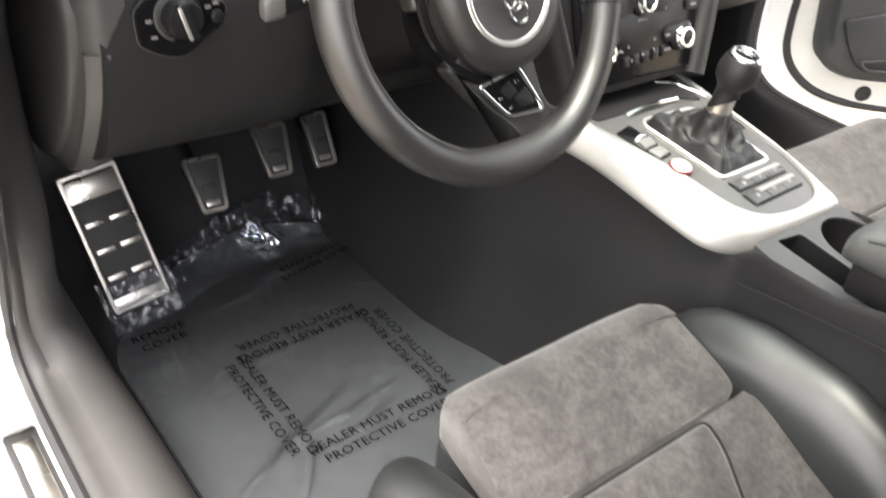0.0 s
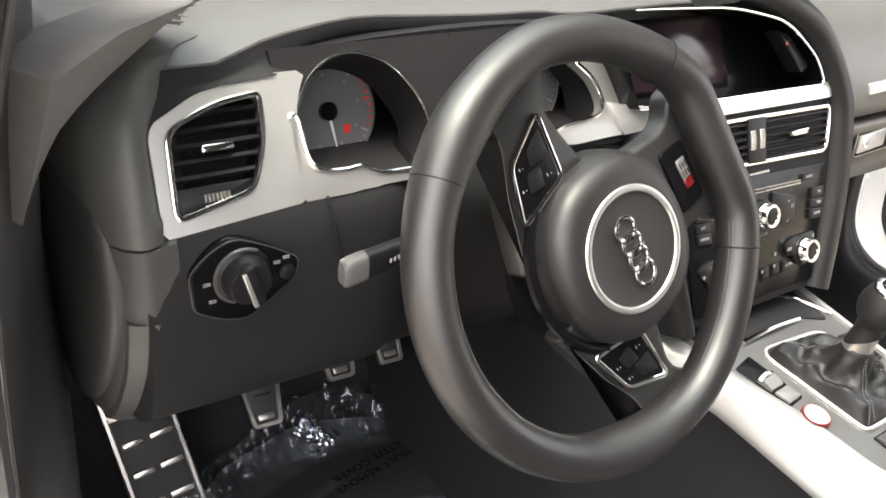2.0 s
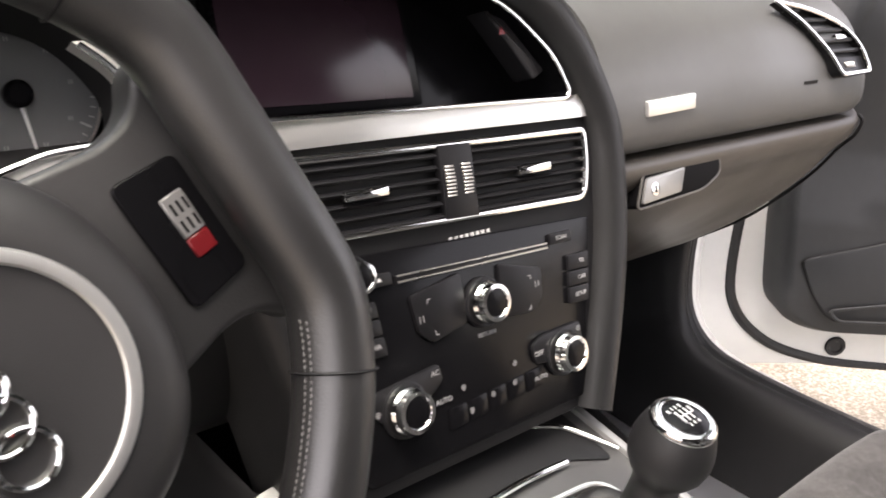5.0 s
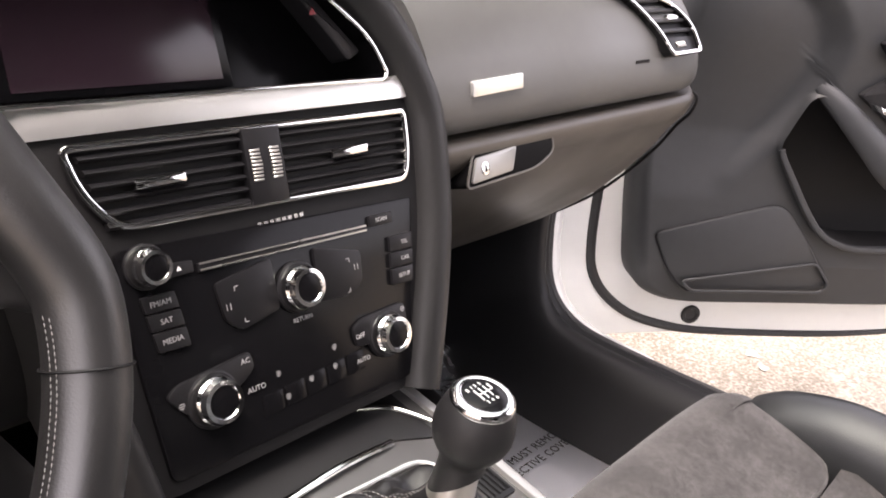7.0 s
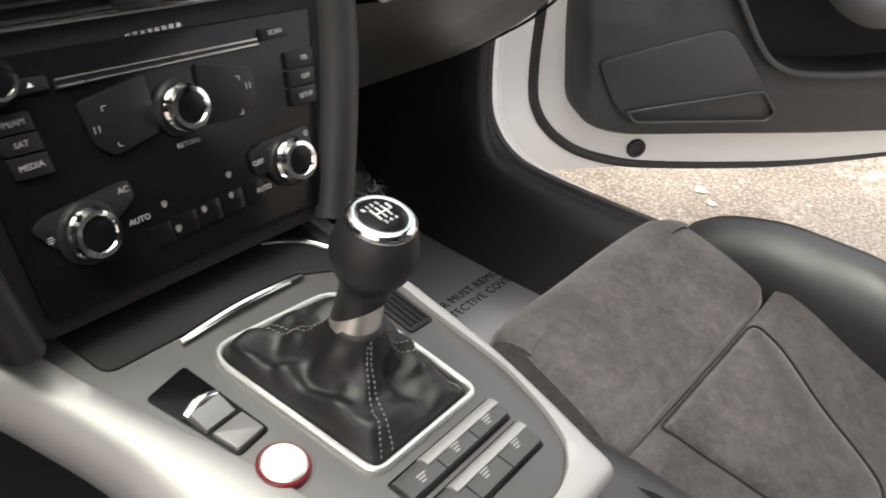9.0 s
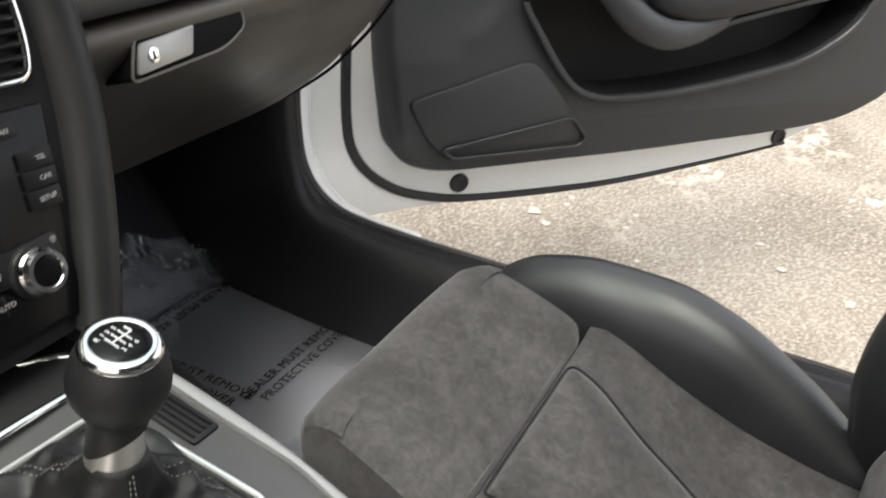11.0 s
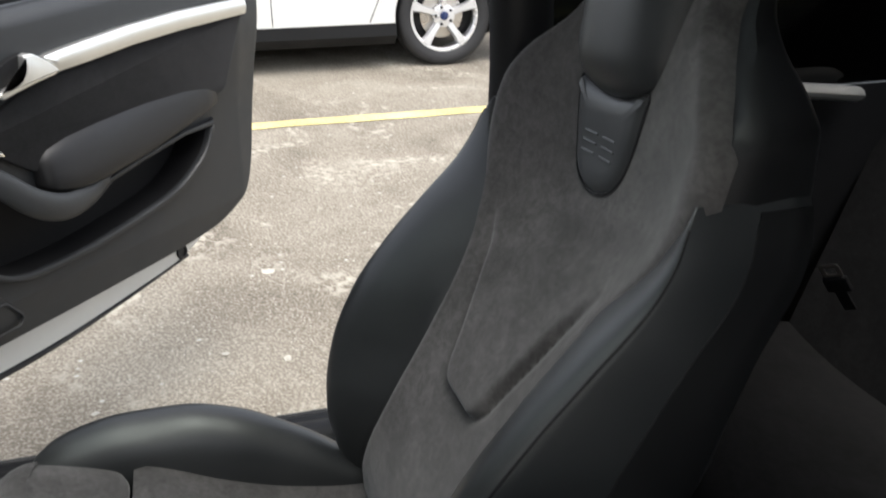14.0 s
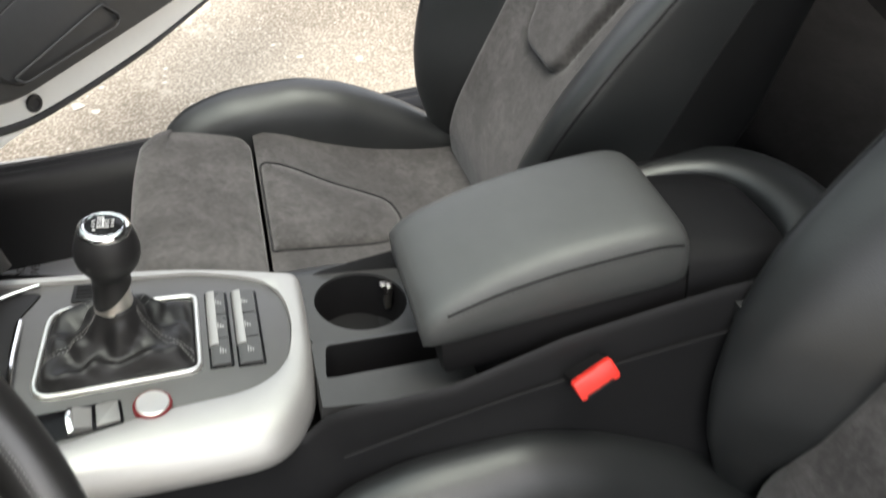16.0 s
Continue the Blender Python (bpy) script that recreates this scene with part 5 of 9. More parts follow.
# satin surround: outer edge, inner edge, and a lip that drops at the sides
def surround():
    out = [(-0.180, 0.145), (-0.163, 0.108), (-0.148, 0.060), (-0.1345, 0.000), (-0.1290, -0.070), (-0.1255, -0.115), (-0.1215, -0.145), (-0.1160, -0.160), (-0.104, -0.1745), (-0.086, -0.1865), (-0.058, -0.1975), (0.000, -0.2020), (0.050, -0.2015), (0.088, -0.2005), (0.0985, -0.196), (0.1015, -0.178), (0.1110, -0.125), (0.1195, -0.060), (0.1240, 0.020), (0.1250, 0.090), (0.1250, 0.15)]
    inn = [(-0.132, 0.145), (-0.124, 0.105), (-0.113, 0.060), (-0.095, 0.005), (-0.075, -0.058), (-0.069, -0.090), (-0.064, -0.125), (-0.059, -0.142), (-0.051, -0.156), (-0.041, -0.167), (-0.020, -0.178), (0.020, -0.184), (0.045, -0.182), (0.066, -0.176), (0.082, -0.165), (0.091, -0.150), (0.101, -0.120), (0.107, -0.085), (0.1075, -0.030), (0.1100, 0.030), (0.1115, 0.15)]
    out = [Vector((interp(k / 90, [(i / 20, p[0]) for i, p in enumerate(out)]), interp(k / 90, [(i / 20, p[1]) for i, p in enumerate(out)]), 0)) for k in range(91)]
    inn = [Vector((interp(k / 90, [(i / 20, p[0]) for i, p in enumerate(inn)]), interp(k / 90, [(i / 20, p[1]) for i, p in enumerate(inn)]), 0)) for k in range(91)]
    bm = bmesh.new()
    rows = []
    for p, q in zip(out, inn):
        d = p - q
        left = max(0.0, min(1.0, (0.075 - p.x) / 0.165))
        left = left * left * (3 - 2 * left)
        drop = 0.006 + 0.024 * left
        row = [(q.x, q.y, -0.006), (q.x, q.y, 0.0035), (q.x + d.x * 0.04, q.y + d.y * 0.04, 0.0048)]
        for k in range(1, 10):
            a = radians(9.2 * k)
            s, c = (math.sin(a) / 0.9921) ** 0.75, ((1 - math.cos(a)) / 0.8747) ** 1.25
            row.append((q.x + d.x * (0.04 + 0.96 * s), q.y + d.y * (0.04 + 0.96 * s), 0.0048 - (drop + 0.0048) * c))
        e = d.normalized()
        row += [(p.x - e.x * 0.001, p.y - e.y * 0.001, -drop - 0.0015), (p.x - e.x * 0.012, p.y - e.y * 0.012, -drop - 0.0015)]
        rows.append(row)
    loft(bm, rows)
    part("surround", in_frame(bm, CONS), M_SURR, cons, "satin aluminium surround, darkened for shade", sharp=45)
    # dark inlay inside it
    bm = bmesh.new()
    o = [(p.x, p.y) for p in inn]
    plate(bm, o, -0.02, 0.001, 0.001)
    part("top_panel", in_frame(bm, CONS), M_GRAPH, cons, "graphite inner panel")


surround()
# cup holder and slot panel behind it
bm = bmesh.new()
cup = [(0.0505 + 0.0440 * math.cos(a), -0.2570 + 0.0465 * math.sin(a)) for a in np.linspace(0, 2 * math.pi, 40, endpoint=False)]
slot = rounded([(-0.0515, -0.2075), (-0.0090, -0.2130), (-0.0005, -0.326), (-0.0410, -0.328)], 0.004, 3)
# panel built as bands between the openings


def around(outline, hole, n=64):
    c = Vector((sum(p[0] for p in hole) / len(hole), sum(p[1] for p in hole) / len(hole)))
    pts = []
    oo = [Vector(p).to_2d() for p in outline]
    for i in range(n):
        a = 2 * math.pi * i / n
        d = Vector((math.cos(a), math.sin(a)))
        best = None
        for p, q in zip(oo, oo[1:] + oo[:1]):
            e = q - p
            det = d.x * (-e.y) + e.x * d.y
            if abs(det) < 1e-12:
                continue
            r = p - c
            t = (r.x * (-e.y) + e.x * r.y) / det
            s = (d.x * r.y - d.y * r.x) / det
            if t > 0 and -1e-6 <= s <= 1 + 1e-6:
                best = t if best is None else min(best, t)
        pts.append(c + d * (best or 0.01))
    return pts


so = around([(-0.0840, -0.200), (-0.0035, -0.200), (0.0040, -0.345), (-0.0920, -0.345)], slot, 80)
sh = around([(p[0], p[1]) for p in slot], slot, 80)
loft(bm, [[(p.x, p.y, -0.03) for p in so], [(p.x, p.y, -0.0045) for p in so], [(p.x, p.y, -0.0040) for p in sh], [(p.x, p.y, -0.006) for p in sh]], cap0=False, cap1=False)
sl = part("slot_panel", in_frame(bm, CONS), M_PANEL, cons, "panel round the card slot, lightened as if lit")
# slot walls in matt black, painting the shade inside
bm = bmesh.new()
loft(bm, [[(p.x, p.y, -0.0055) for p in sh], [(p.x, p.y, -0.050) for p in sh]], cap0=False)
part("card_slot", in_frame(bm, CONS), M_BLACK, sl, "deep card slot with walls blackened for shade")
bm = bmesh.new()
ob = around([(-0.0035, -0.200), (0.0985, -0.200), (0.0965, -0.345), (0.0040, -0.345)], cup)
hb = around([(p[0], p[1]) for p in cup], cup)
loft(bm, [[(p.x, p.y, -0.03) for p in ob], [(p.x, p.y, -0.005) for p in ob], [(p.x, p.y, -0.004) for p in hb], [(p.x * 0.999, p.y, -0.008) for p in hb]], cap0=False, cap1=False)
cu = part("cup_panel", in_frame(bm, CONS), M_PANEL, cons, "panel round the cup holder, lightened as if lit")
# well of the cup holder, also blacked as its own shade
bm = bmesh.new()
loft(bm, [[(p.x * 0.999, p.y, -0.0075) for p in hb], [(0.0505 + (p.x - 0.0505) * 0.93, -0.2570 + (p.y + 0.2570) * 0.93, -0.058) for p in hb]], cap0=False)
part("cup_holder", in_frame(bm, CONS), M_BLACK, cu, "round cup holder with walls blackened for shade")
bm = bmesh.new()
box(bm, (0.068, -0.294, -0.036), (0.080, -0.287, -0.006), 0.002)
box(bm, (0.070, -0.288, -0.010), (0.079, -0.281, -0.005), 0.0015)
part("cup_clip", in_frame(bm, CONS), M_STEEL, cons, "small sprung clip")
# arm rest
bm = bmesh.new()
rings = []
for i in range(33):
    t = i / 32
    e = max(0.0, abs(t - 0.5) - 0.36) / 0.14
    k = math.sqrt(max(0.0, 1 - e ** 2.4))
    y = -0.291 - 0.241 * t
    hw = 0.074 * (0.93 + 0.07 * k)
    zt = interp(t, [(0, 0.706), (0.05, 0.717), (0.14, 0.727), (0.35, 0.742), (0.60, 0.750), (0.85, 0.752), (0.95, 0.747), (1, 0.737)])
    zb = 0.676 + 0.010 * t
    ring = []
    for a, b in ((-0.94, 0.0), (-0.99, 0.08), (-1.02, 0.30), (-1.02, 0.52), (-1.0, 0.70), (-0.96, 0.83), (-0.89, 0.92), (-0.76, 0.975), (-0.5, 0.995), (0, 1.0), (0.5, 0.995), (0.76, 0.975), (0.89, 0.92), (0.96, 0.83), (1.0, 0.70), (1.02, 0.52), (1.02, 0.30), (0.99, 0.08), (0.94, 0.0)):
        ring.append((-0.0135 + hw * a, y, zb + (zt - zb) * b))
    rings.append(ring)
loft(bm, rings)
arm = solo("armrest", bm, M_ARM, "black leather padded armrest over the console, lightened for reflected sky", "armrest", sharp=70)
line = [Vector(r[4]).lerp(Vector(r[5]), 0.3) for r in rings[3:-1]]
bm = bmesh.new()
stitches(bm, [p + Vector((-0.0006, 0, 0.0035)) for p in line], 0.0045, 0.003, 0.0004)
stitches(bm, [p + Vector((-0.0012, 0, -0.0035)) for p in line], 0.0045, 0.003, 0.0004)
part("stitching", bm, M_STITCHD, arm, "dark stitching")
bm = bmesh.new()
sweep(bm, line, 0.0011, 6)
part("seam", bm, M_BLACK, arm)
bm = bmesh.new()
box(bm, (-0.085, -0.535, 0.640), (0.055, -0.305, 0.690), 0.006)
part("hinge_base", bm, M_BLACK, arm)
# rear bin behind the arm rest, with a broad padded rim
bm = bmesh.new()
rings = []
for i in range(14):
    t = i / 13
    y = -0.535 - 0.118 * t
    k = math.sqrt(max(0.0, 1 - max(0.0, (t - 0.45) / 0.55) ** 2.2))
    zt = 0.712 - 0.022 * t - 0.014 * (1 - k)
    hw = 0.070 * (0.40 + 0.60 * k)
    rings.append([(-0.012 + hw * a, y, 0.62 + (zt - 0.62) * b) for a, b in ((-1, 0.0), (-1.02, 0.6), (-0.98, 0.86), (-0.88, 0.97), (-0.5, 1.0), (0.5, 1.0), (0.88, 0.97), (0.98, 0.86), (1.02, 0.6), (1, 0.0))])
loft(bm, rings)
part("rear_lid", bm, M_LOWER, cons, "rounded black lid at the rear of the console", sharp=60)
bm = bmesh.new()
way = resample([(0.112, -0.560, 0.672), (0.106, -0.615, 0.680), (0.086, -0.662, 0.684), (0.045, -0.692, 0.684), (-0.012, -0.702, 0.682), (-0.062, -0.688, 0.676), (-0.094, -0.650, 0.668), (-0.108, -0.600, 0.664), (-0.112, -0.570, 0.664)], 40)
rows = []
for i, p in enumerate(way):
    d = (way[min(i + 1, 40)] - way[max(i - 1, 0)]).normalized()
    n = Vector((d.y, -d.x, 0)).normalized()
    if n.dot(p - Vector((-0.01, -0.56, p.z))) < 0:
        n = -n
    w = 0.024 + 0.016 * math.sin(math.pi * i / 40)
    rows.append([p + n * (w * a) + Vector((0, 0, b)) for a, b in ((-1.0, -0.05), (-1.0, -0.006), (-0.85, 0.002), (-0.4, 0.006), (0.2, 0.004), (0.7, -0.006), (1.0, -0.022), (1.1, -0.05), (1.1, -0.10))])
loft(bm, rows)
part("rear_rim", bm, M_SEATL, cons, "broad black rim at the rear of the console", sharp=60)

# ---------------------------------------------------------------- passenger door, standing open
DOOR = Matrix(((0.761, 0, -0.649, 1.12), (-0.649, 0, -0.761, 0.274), (0, 1, 0, 0.388), (0, 0, 0, 1)))
door = thing("passenger_door", "open car door with black trim, suede inlay and aluminium strip", "car door", DOOR)


def build_door():
    # painted shell behind the trim
    bm = bmesh.new()
    sh = rounded([(-0.300, 0.66), (-0.300, 0.02), (-0.265, -0.060), (-0.10, -0.047), (0.05, -0.041), (0.40, -0.040), (0.745, 0.002), (0.90, 0.06), (1.025, 0.19), (1.070, 0.45), (1.105, 0.72)], [0.02, 0.04, 0.04, 0.05, 0.1, 0.2, 0.1, 0.1, 0.1, 0.2, 0.02], 6)
    plate(bm, sh, -0.10, 0.012, 0.012)
    part("door_shell", bm, M_WHITE, door, "white painted door shell")
    bm = bmesh.new()
    sweep(bm, resample([(-0.226, 0.62, 0.010), (-0.227, 0.35, 0.010), (-0.226, 0.15, 0.010), (-0.205, 0.066, 0.010), (-0.145, 0.008, 0.010), (-0.065, -0.022, 0.010), (0.045, -0.035, 0.010), (0.31, -0.036, 0.010), (0.56, -0.014, 0.010), (0.78, 0.010, 0.006)], 60), [0.010 - 0.006 * max(0.0, (i - 34) / 26) for i in range(61)], 8)
    part("door_seal", bm, M_RUBBER, door, "black rubber seal")
    # main trim, with the pocket as a real recess
    out = rounded([(-0.148, 0.655), (-0.188, 0.40), (-0.186, 0.26), (-0.160, 0.085), (-0.085, 0.050), (0.35, 0.052), (0.70, 0.068), (0.865, 0.086), (0.975, 0.150), (1.006, 0.24), (1.035, 0.47), (1.072, 0.722), (0.85, 0.722), (0.28, 0.672), (-0.04, 0.645)], [0.01, 0.05, 0.05, 0.05, 0.05, 0.1, 0.1, 0.08, 0.06, 0.08, 0.1, 0.02, 0.1, 0.1, 0.05], 5)
    hole = rounded([(0.040, 0.358), (0.122, 0.245), (0.165, 0.200), (0.222, 0.181), (0.375, 0.182), (0.555, 0.206), (0.680, 0.230), (0.785, 0.292), (0.822, 0.374), (0.60, 0.338), (0.36, 0.290), (0.20, 0.385), (0.118, 0.452), (0.080, 0.452)], [0.02, 0.05, 0.03, 0.04, 0.1, 0.1, 0.06, 0.08, 0.01, 0.1, 0.03, 0.05, 0.01, 0.02], 6)
    c = Vector((0.34, 0.235))

    def hit_from(o, n):
        oo = [Vector(p).to_2d() for p in o]
        res = []
        for i in range(n):
            a = 2 * math.pi * i / n
            d = Vector((math.cos(a), math.sin(a)))
            best = None
            for p, q in zip(oo, oo[1:] + oo[:1]):
                e = q - p
                det = -d.x * e.y + e.x * d.y
                if abs(det) < 1e-12:
                    continue
                r = p - c
                t = (-r.x * e.y + e.x * r.y) / det
                s = (d.x * r.y - d.y * r.x) / det
                if t > 1e-6 and -1e-6 <= s <= 1 + 1e-6:
                    best = t if best is None else min(best, t)
            res.append(c + d * best)
        return res

    def bulge(x, y):
        b = 0.0
        b += 0.030 * math.exp(-((y - 0.60) / 0.16) ** 2)
        b += 0.022 * math.exp(-((x + 0.10) / 0.13) ** 2 - ((y - 0.60) / 0.14) ** 2)
        b -= 0.018 * max(0.0, (0.14 - y) / 0.1)
        b -= 0.020 * max(0.0, (x - 0.93) / 0.14)
        # scooped front part, ending in a soft crease
        k = max(0.0, min(1.0, (interp(y, [(0.30, -0.02), (0.36, 0.034), (0.45, 0.092), (0.53, 0.114), (0.57, 0.098), (0.618, 0.046), (0.65, -0.03)]) - x + 0.010) / 0.060))
        b -= 0.024 * k * k * (3 - 2 * k) * max(0.0, min(1.0, (y - 0.26) / 0.12))
        return b
    n = 320
    O, H = hit_from(out, n), hit_from(hole, n)
    bm = bmesh.new()
    rings = [[(p.x, p.y, 0.012) for p in O], [(p.x, p.y, 0.075 + bulge(p.x, p.y)) for p in O]]
    O1 = [p.lerp(q, 0.02 + 0.006 / max(0.02, (p - q).length)) for p, q in zip(O, H)]
    rings.append([(p.x, p.y, 0.088 + bulge(p.x, p.y)) for p in O1])
    for f in np.linspace(0.02, 0.98, 56):
        rings.append([(p.lerp(q, f).x, p.lerp(q, f).y, 0.092 + bulge(*p.lerp(q, f))) for p, q in zip(O1, H)])
    rings.append([(q.x, q.y, 0.102 + bulge(q.x, q.y) * 0.8) for q in H])
    H1 = inset(H, 0.003)
    H2 = [q.lerp(c, 0.03) for q in H1]
    rings.append([(q.x, q.y, 0.096) for q in H1])
    rings.append([(q.x, q.y, 0.088) for q in H1])
    loft(bm, rings, cap1=False)
    part("door_trim", bm, M_DOOR, door, "black moulded door trim with a map pocket", sharp=50)
    # pocket walls blacked to make up for the shade of a deeper pocket
    bm = bmesh.new()
    loft(bm, [[(q.x, q.y, 0.0895) for q in H1], [(q.x, q.y, 0.060) for q in H2], [(q.x, q.y, 0.016) for q in H2]], cap0=False)
    part("pocket_shade_walls", bm, M_BLACK, door, "inner walls of the map pocket, blackened for shade")
    bm = bmesh.new()
    lip = [(q.x, q.y) for q in H if q.y < 0.36]
    cutp = max(range(len(lip)), key=lambda i: (Vector(lip[i]) - Vector(lip[i - 1])).length)
    strip_along(bm, lip[cutp:] + lip[:cutp], 0.006, 0.106, closed=False)
    part("pocket_lip", bm, M_DOOR, door)
    # inlay
    bm = bmesh.new()
    ins = rounded([(0.152, 0.458), (0.243, 0.525), (0.370, 0.555), (0.60, 0.586), (0.940, 0.612), (0.868, 0.430), (0.826, 0.422), (0.60, 0.405), (0.335, 0.370), (0.290, 0.372)], [0.01, 0.04, 0.04, 0.1, 0.01, 0.05, 0.02, 0.1, 0.02, 0.02], 5)
    plate(bm, ins, 0.07, 0.104, 0.006, lift=lambda x, y: bulge(x, y) * 0.9)
    part("suede_inlay", bm, M_DSUEDE, door, "charcoal suede inlay")
    # aluminium strip
    bm = bmesh.new()
    rows = []
    for x, yt, yb in ((0.320, 0.590, 0.584), (0.334, 0.593, 0.572), (0.349, 0.596, 0.559), (0.42, 0.606, 0.566), (0.55, 0.622, 0.582), (0.70, 0.634, 0.594), (0.85, 0.640, 0.602), (0.938, 0.642, 0.606)):
        z = 0.116 + bulge(x, 0.6) * 0.9
        rows.append([(x, yb, z - 0.02), (x, yb, z - 0.003), (x, yb + 0.004, z), (x, (yt + yb) / 2, z + 0.004), (x, yt - 0.004, z), (x, yt, z - 0.003), (x, yt, z - 0.02)])
    loft(bm, rows)
    part("trim_strip", bm, M_SILVER, door, "satin aluminium trim strip")
    # pull handle in its recess
    bm = bmesh.new()
    plate(bm, rounded([(0.172, 0.548), (0.208, 0.575), (0.252, 0.597), (0.284, 0.602), (0.300, 0.585), (0.285, 0.560), (0.216, 0.536)], [0.01, 0.02, 0.02, 0.008, 0.01, 0.01, 0.01]), 0.085, 0.1085, 0.002, lift=lambda x, y: bulge(x, y) * 0.9)
    part("handle_recess", bm, M_BLACK, door, "black recess behind the handle")
    bm = bmesh.new()
    lev = rounded([(0.268, 0.5995), (0.287, 0.602), (0.312, 0.588), (0.346, 0.562), (0.333, 0.555), (0.273, 0.545), (0.215, 0.529), (0.205, 0.540), (0.253, 0.555), (0.267, 0.573)], [0.004, 0.006, 0.02, 0.004, 0.004, 0.03, 0.004, 0.003, 0.02, 0.012], 5)
    plate(bm, lev, 0.100, 0.124, 0.004, 3, lift=lambda x, y: bulge(x, y) * 0.9)
    part("door_handle", bm, M_SILVER, door, "satin aluminium inner door handle")
    bm = bmesh.new()
    lk_o = rounded([(0.1595, 0.5438), (0.1801, 0.5586), (0.2123, 0.5299), (0.1911, 0.5130)], 0.003)
    plate(bm, lk_o, 0.09, 0.1145, 0.002, lift=lambda x, y: bulge(x, y) * 0.9)
    lk = part("lock_switch", bm, M_BUTTON, door, "black lock switch")
    bm = bmesh.new()
    strip_along(bm, inset(lk_o, 0.003), 0.0009, 0.1140 + bulge(0.185, 0.536) * 0.9)
    part("switch_edge", bm, M_GRAPH, lk)
    bm = bmesh.new()
    sweep(bm, [(0.172 + 0.026 * a, 0.5445 - 0.018 * a, 0.1150 + bulge(0.185, 0.536) * 0.9) for a in (0.0, 1.0)], 0.0006, 5)
    part("switch_mark", bm, M_DIMPRINT, lk)
    # arm rest: rail from the front down, and the pad
    bm = bmesh.new()
    rail = resample([(0.090, 0.468, 0.096), (0.130, 0.432, 0.118), (0.185, 0.382, 0.132), (0.245, 0.330, 0.138), (0.310, 0.303, 0.136), (0.38, 0.302, 0.124), (0.45, 0.312, 0.104), (0.52, 0.326, 0.084)], 40)
    rad = [0.009 + 0.019 * math.sin(math.pi * min(1, (i + 3) / 43)) for i in range(41)]
    sweep(bm, rail, [max(0.010, r) for r in rad], 16, flat=0.50, up=(0, 0, 1))
    part("armrest_rail", bm, M_DOOR, door, "moulded pull rail")
    bm = bmesh.new()
    rows = []
    for x, y0, y1, z in ((0.288, 0.348, 0.385, 0.112), (0.294, 0.336, 0.400, 0.126), (0.312, 0.325, 0.416, 0.133), (0.36, 0.316, 0.430, 0.137), (0.44, 0.320, 0.442, 0.138), (0.52, 0.332, 0.452, 0.136), (0.60, 0.345, 0.461, 0.132), (0.71, 0.370, 0.470, 0.126), (0.79, 0.388, 0.474, 0.120), (0.832, 0.398, 0.474, 0.114), (0.838, 0.402, 0.470, 0.102)):
        ring = []
        for f, g in ((0.0, 0.0), (0.02, 0.45), (0.05, 0.78), (0.10, 0.94), (0.17, 1.0), (0.30, 1.0), (0.45, 0.94), (0.62, 0.86), (0.80, 0.74), (0.92, 0.60), (1.0, 0.42)):
            ring.append((x, y0 + (y1 - y0) * f, 0.09 + (z - 0.09) * g))
        rows.append(ring)
    loft(bm, rows)
    part("armrest_pad", bm, M_LEATHER, door, "padded black leather armrest", sharp=60)
    bm = bmesh.new()
    plate(bm, rounded([(0.168, 0.449), (0.186, 0.443), (0.19, 0.434), (0.178, 0.437)], 0.002), 0.12, 0.152, 0.001)
    part("release_tab", bm, M_CHROME, door)
    # loudspeaker panel
    bm = bmesh.new()
    sp = rounded([(-0.145, 0.196), (0.078, 0.260), (0.135, 0.200), (0.205, 0.112), (0.196, 0.090), (-0.070, 0.086), (-0.110, 0.130)], [0.015, 0.03, 0.05, 0.012, 0.012, 0.02, 0.04], 5)
    plate(bm, sp, 0.07, 0.0985, 0.003, lift=lambda x, y: bulge(x, y))
    g = part("speaker_panel", bm, M_DOOR, door, "black loudspeaker panel")
    bm = bmesh.new()
    fr2 = rounded([(-0.078, 0.107), (0.171, 0.148), (0.206, 0.108), (0.194, 0.091), (-0.058, 0.088)], [0.008, 0.01, 0.01, 0.01, 0.01], 4)
    strip_along(bm, fr2, 0.0030, 0.0975)
    part("speaker_rim", bm, M_DOOR, g, "raised rim of the lower grille")
    bm = bmesh.new()
    strip_along(bm, sp, 0.0022, 0.0935)
    part("panel_edge", bm, M_LOWER, g)
    # plugs in the lower flange
    for x, y in ((-0.004, -0.012), (0.752, 0.018)):
        bm = bmesh.new()
        lathe(bm, [(0.019, 0.010), (0.019, 0.015), (0.017, 0.0175), (0.012, 0.0175), (0.010, 0.0145)], 20, T(x, y + 0.012, 0))
        part("drain_plug", bm, M_RUBBER, door, "round black rubber plug")
    # glass run and mirror corner
    bm = bmesh.new()
    sweep(bm, resample([(-0.05, 0.656, 0.055), (0.28, 0.686, 0.055), (0.85, 0.732, 0.045), (1.08, 0.728, 0.035)], 20), 0.010, 8)
    part("belt_seal", bm, M_RUBBER, door)
    bm = bmesh.new()
    rows = [[(-0.150, 0.64, 0.03), (-0.150, 0.64, 0.10), (-0.03, 0.635, 0.10), (-0.03, 0.635, 0.03)], [(-0.145, 0.70, 0.03), (-0.145, 0.70, 0.09), (-0.045, 0.69, 0.09), (-0.045, 0.69, 0.03)], [(-0.135, 0.80, 0.03), (-0.135, 0.80, 0.07), (-0.06, 0.77, 0.07), (-0.06, 0.77, 0.03)]]
    loft(bm, rows)
    part("mirror_corner", bm, M_BLACK, door, "black corner piece at the mirror")


build_door()


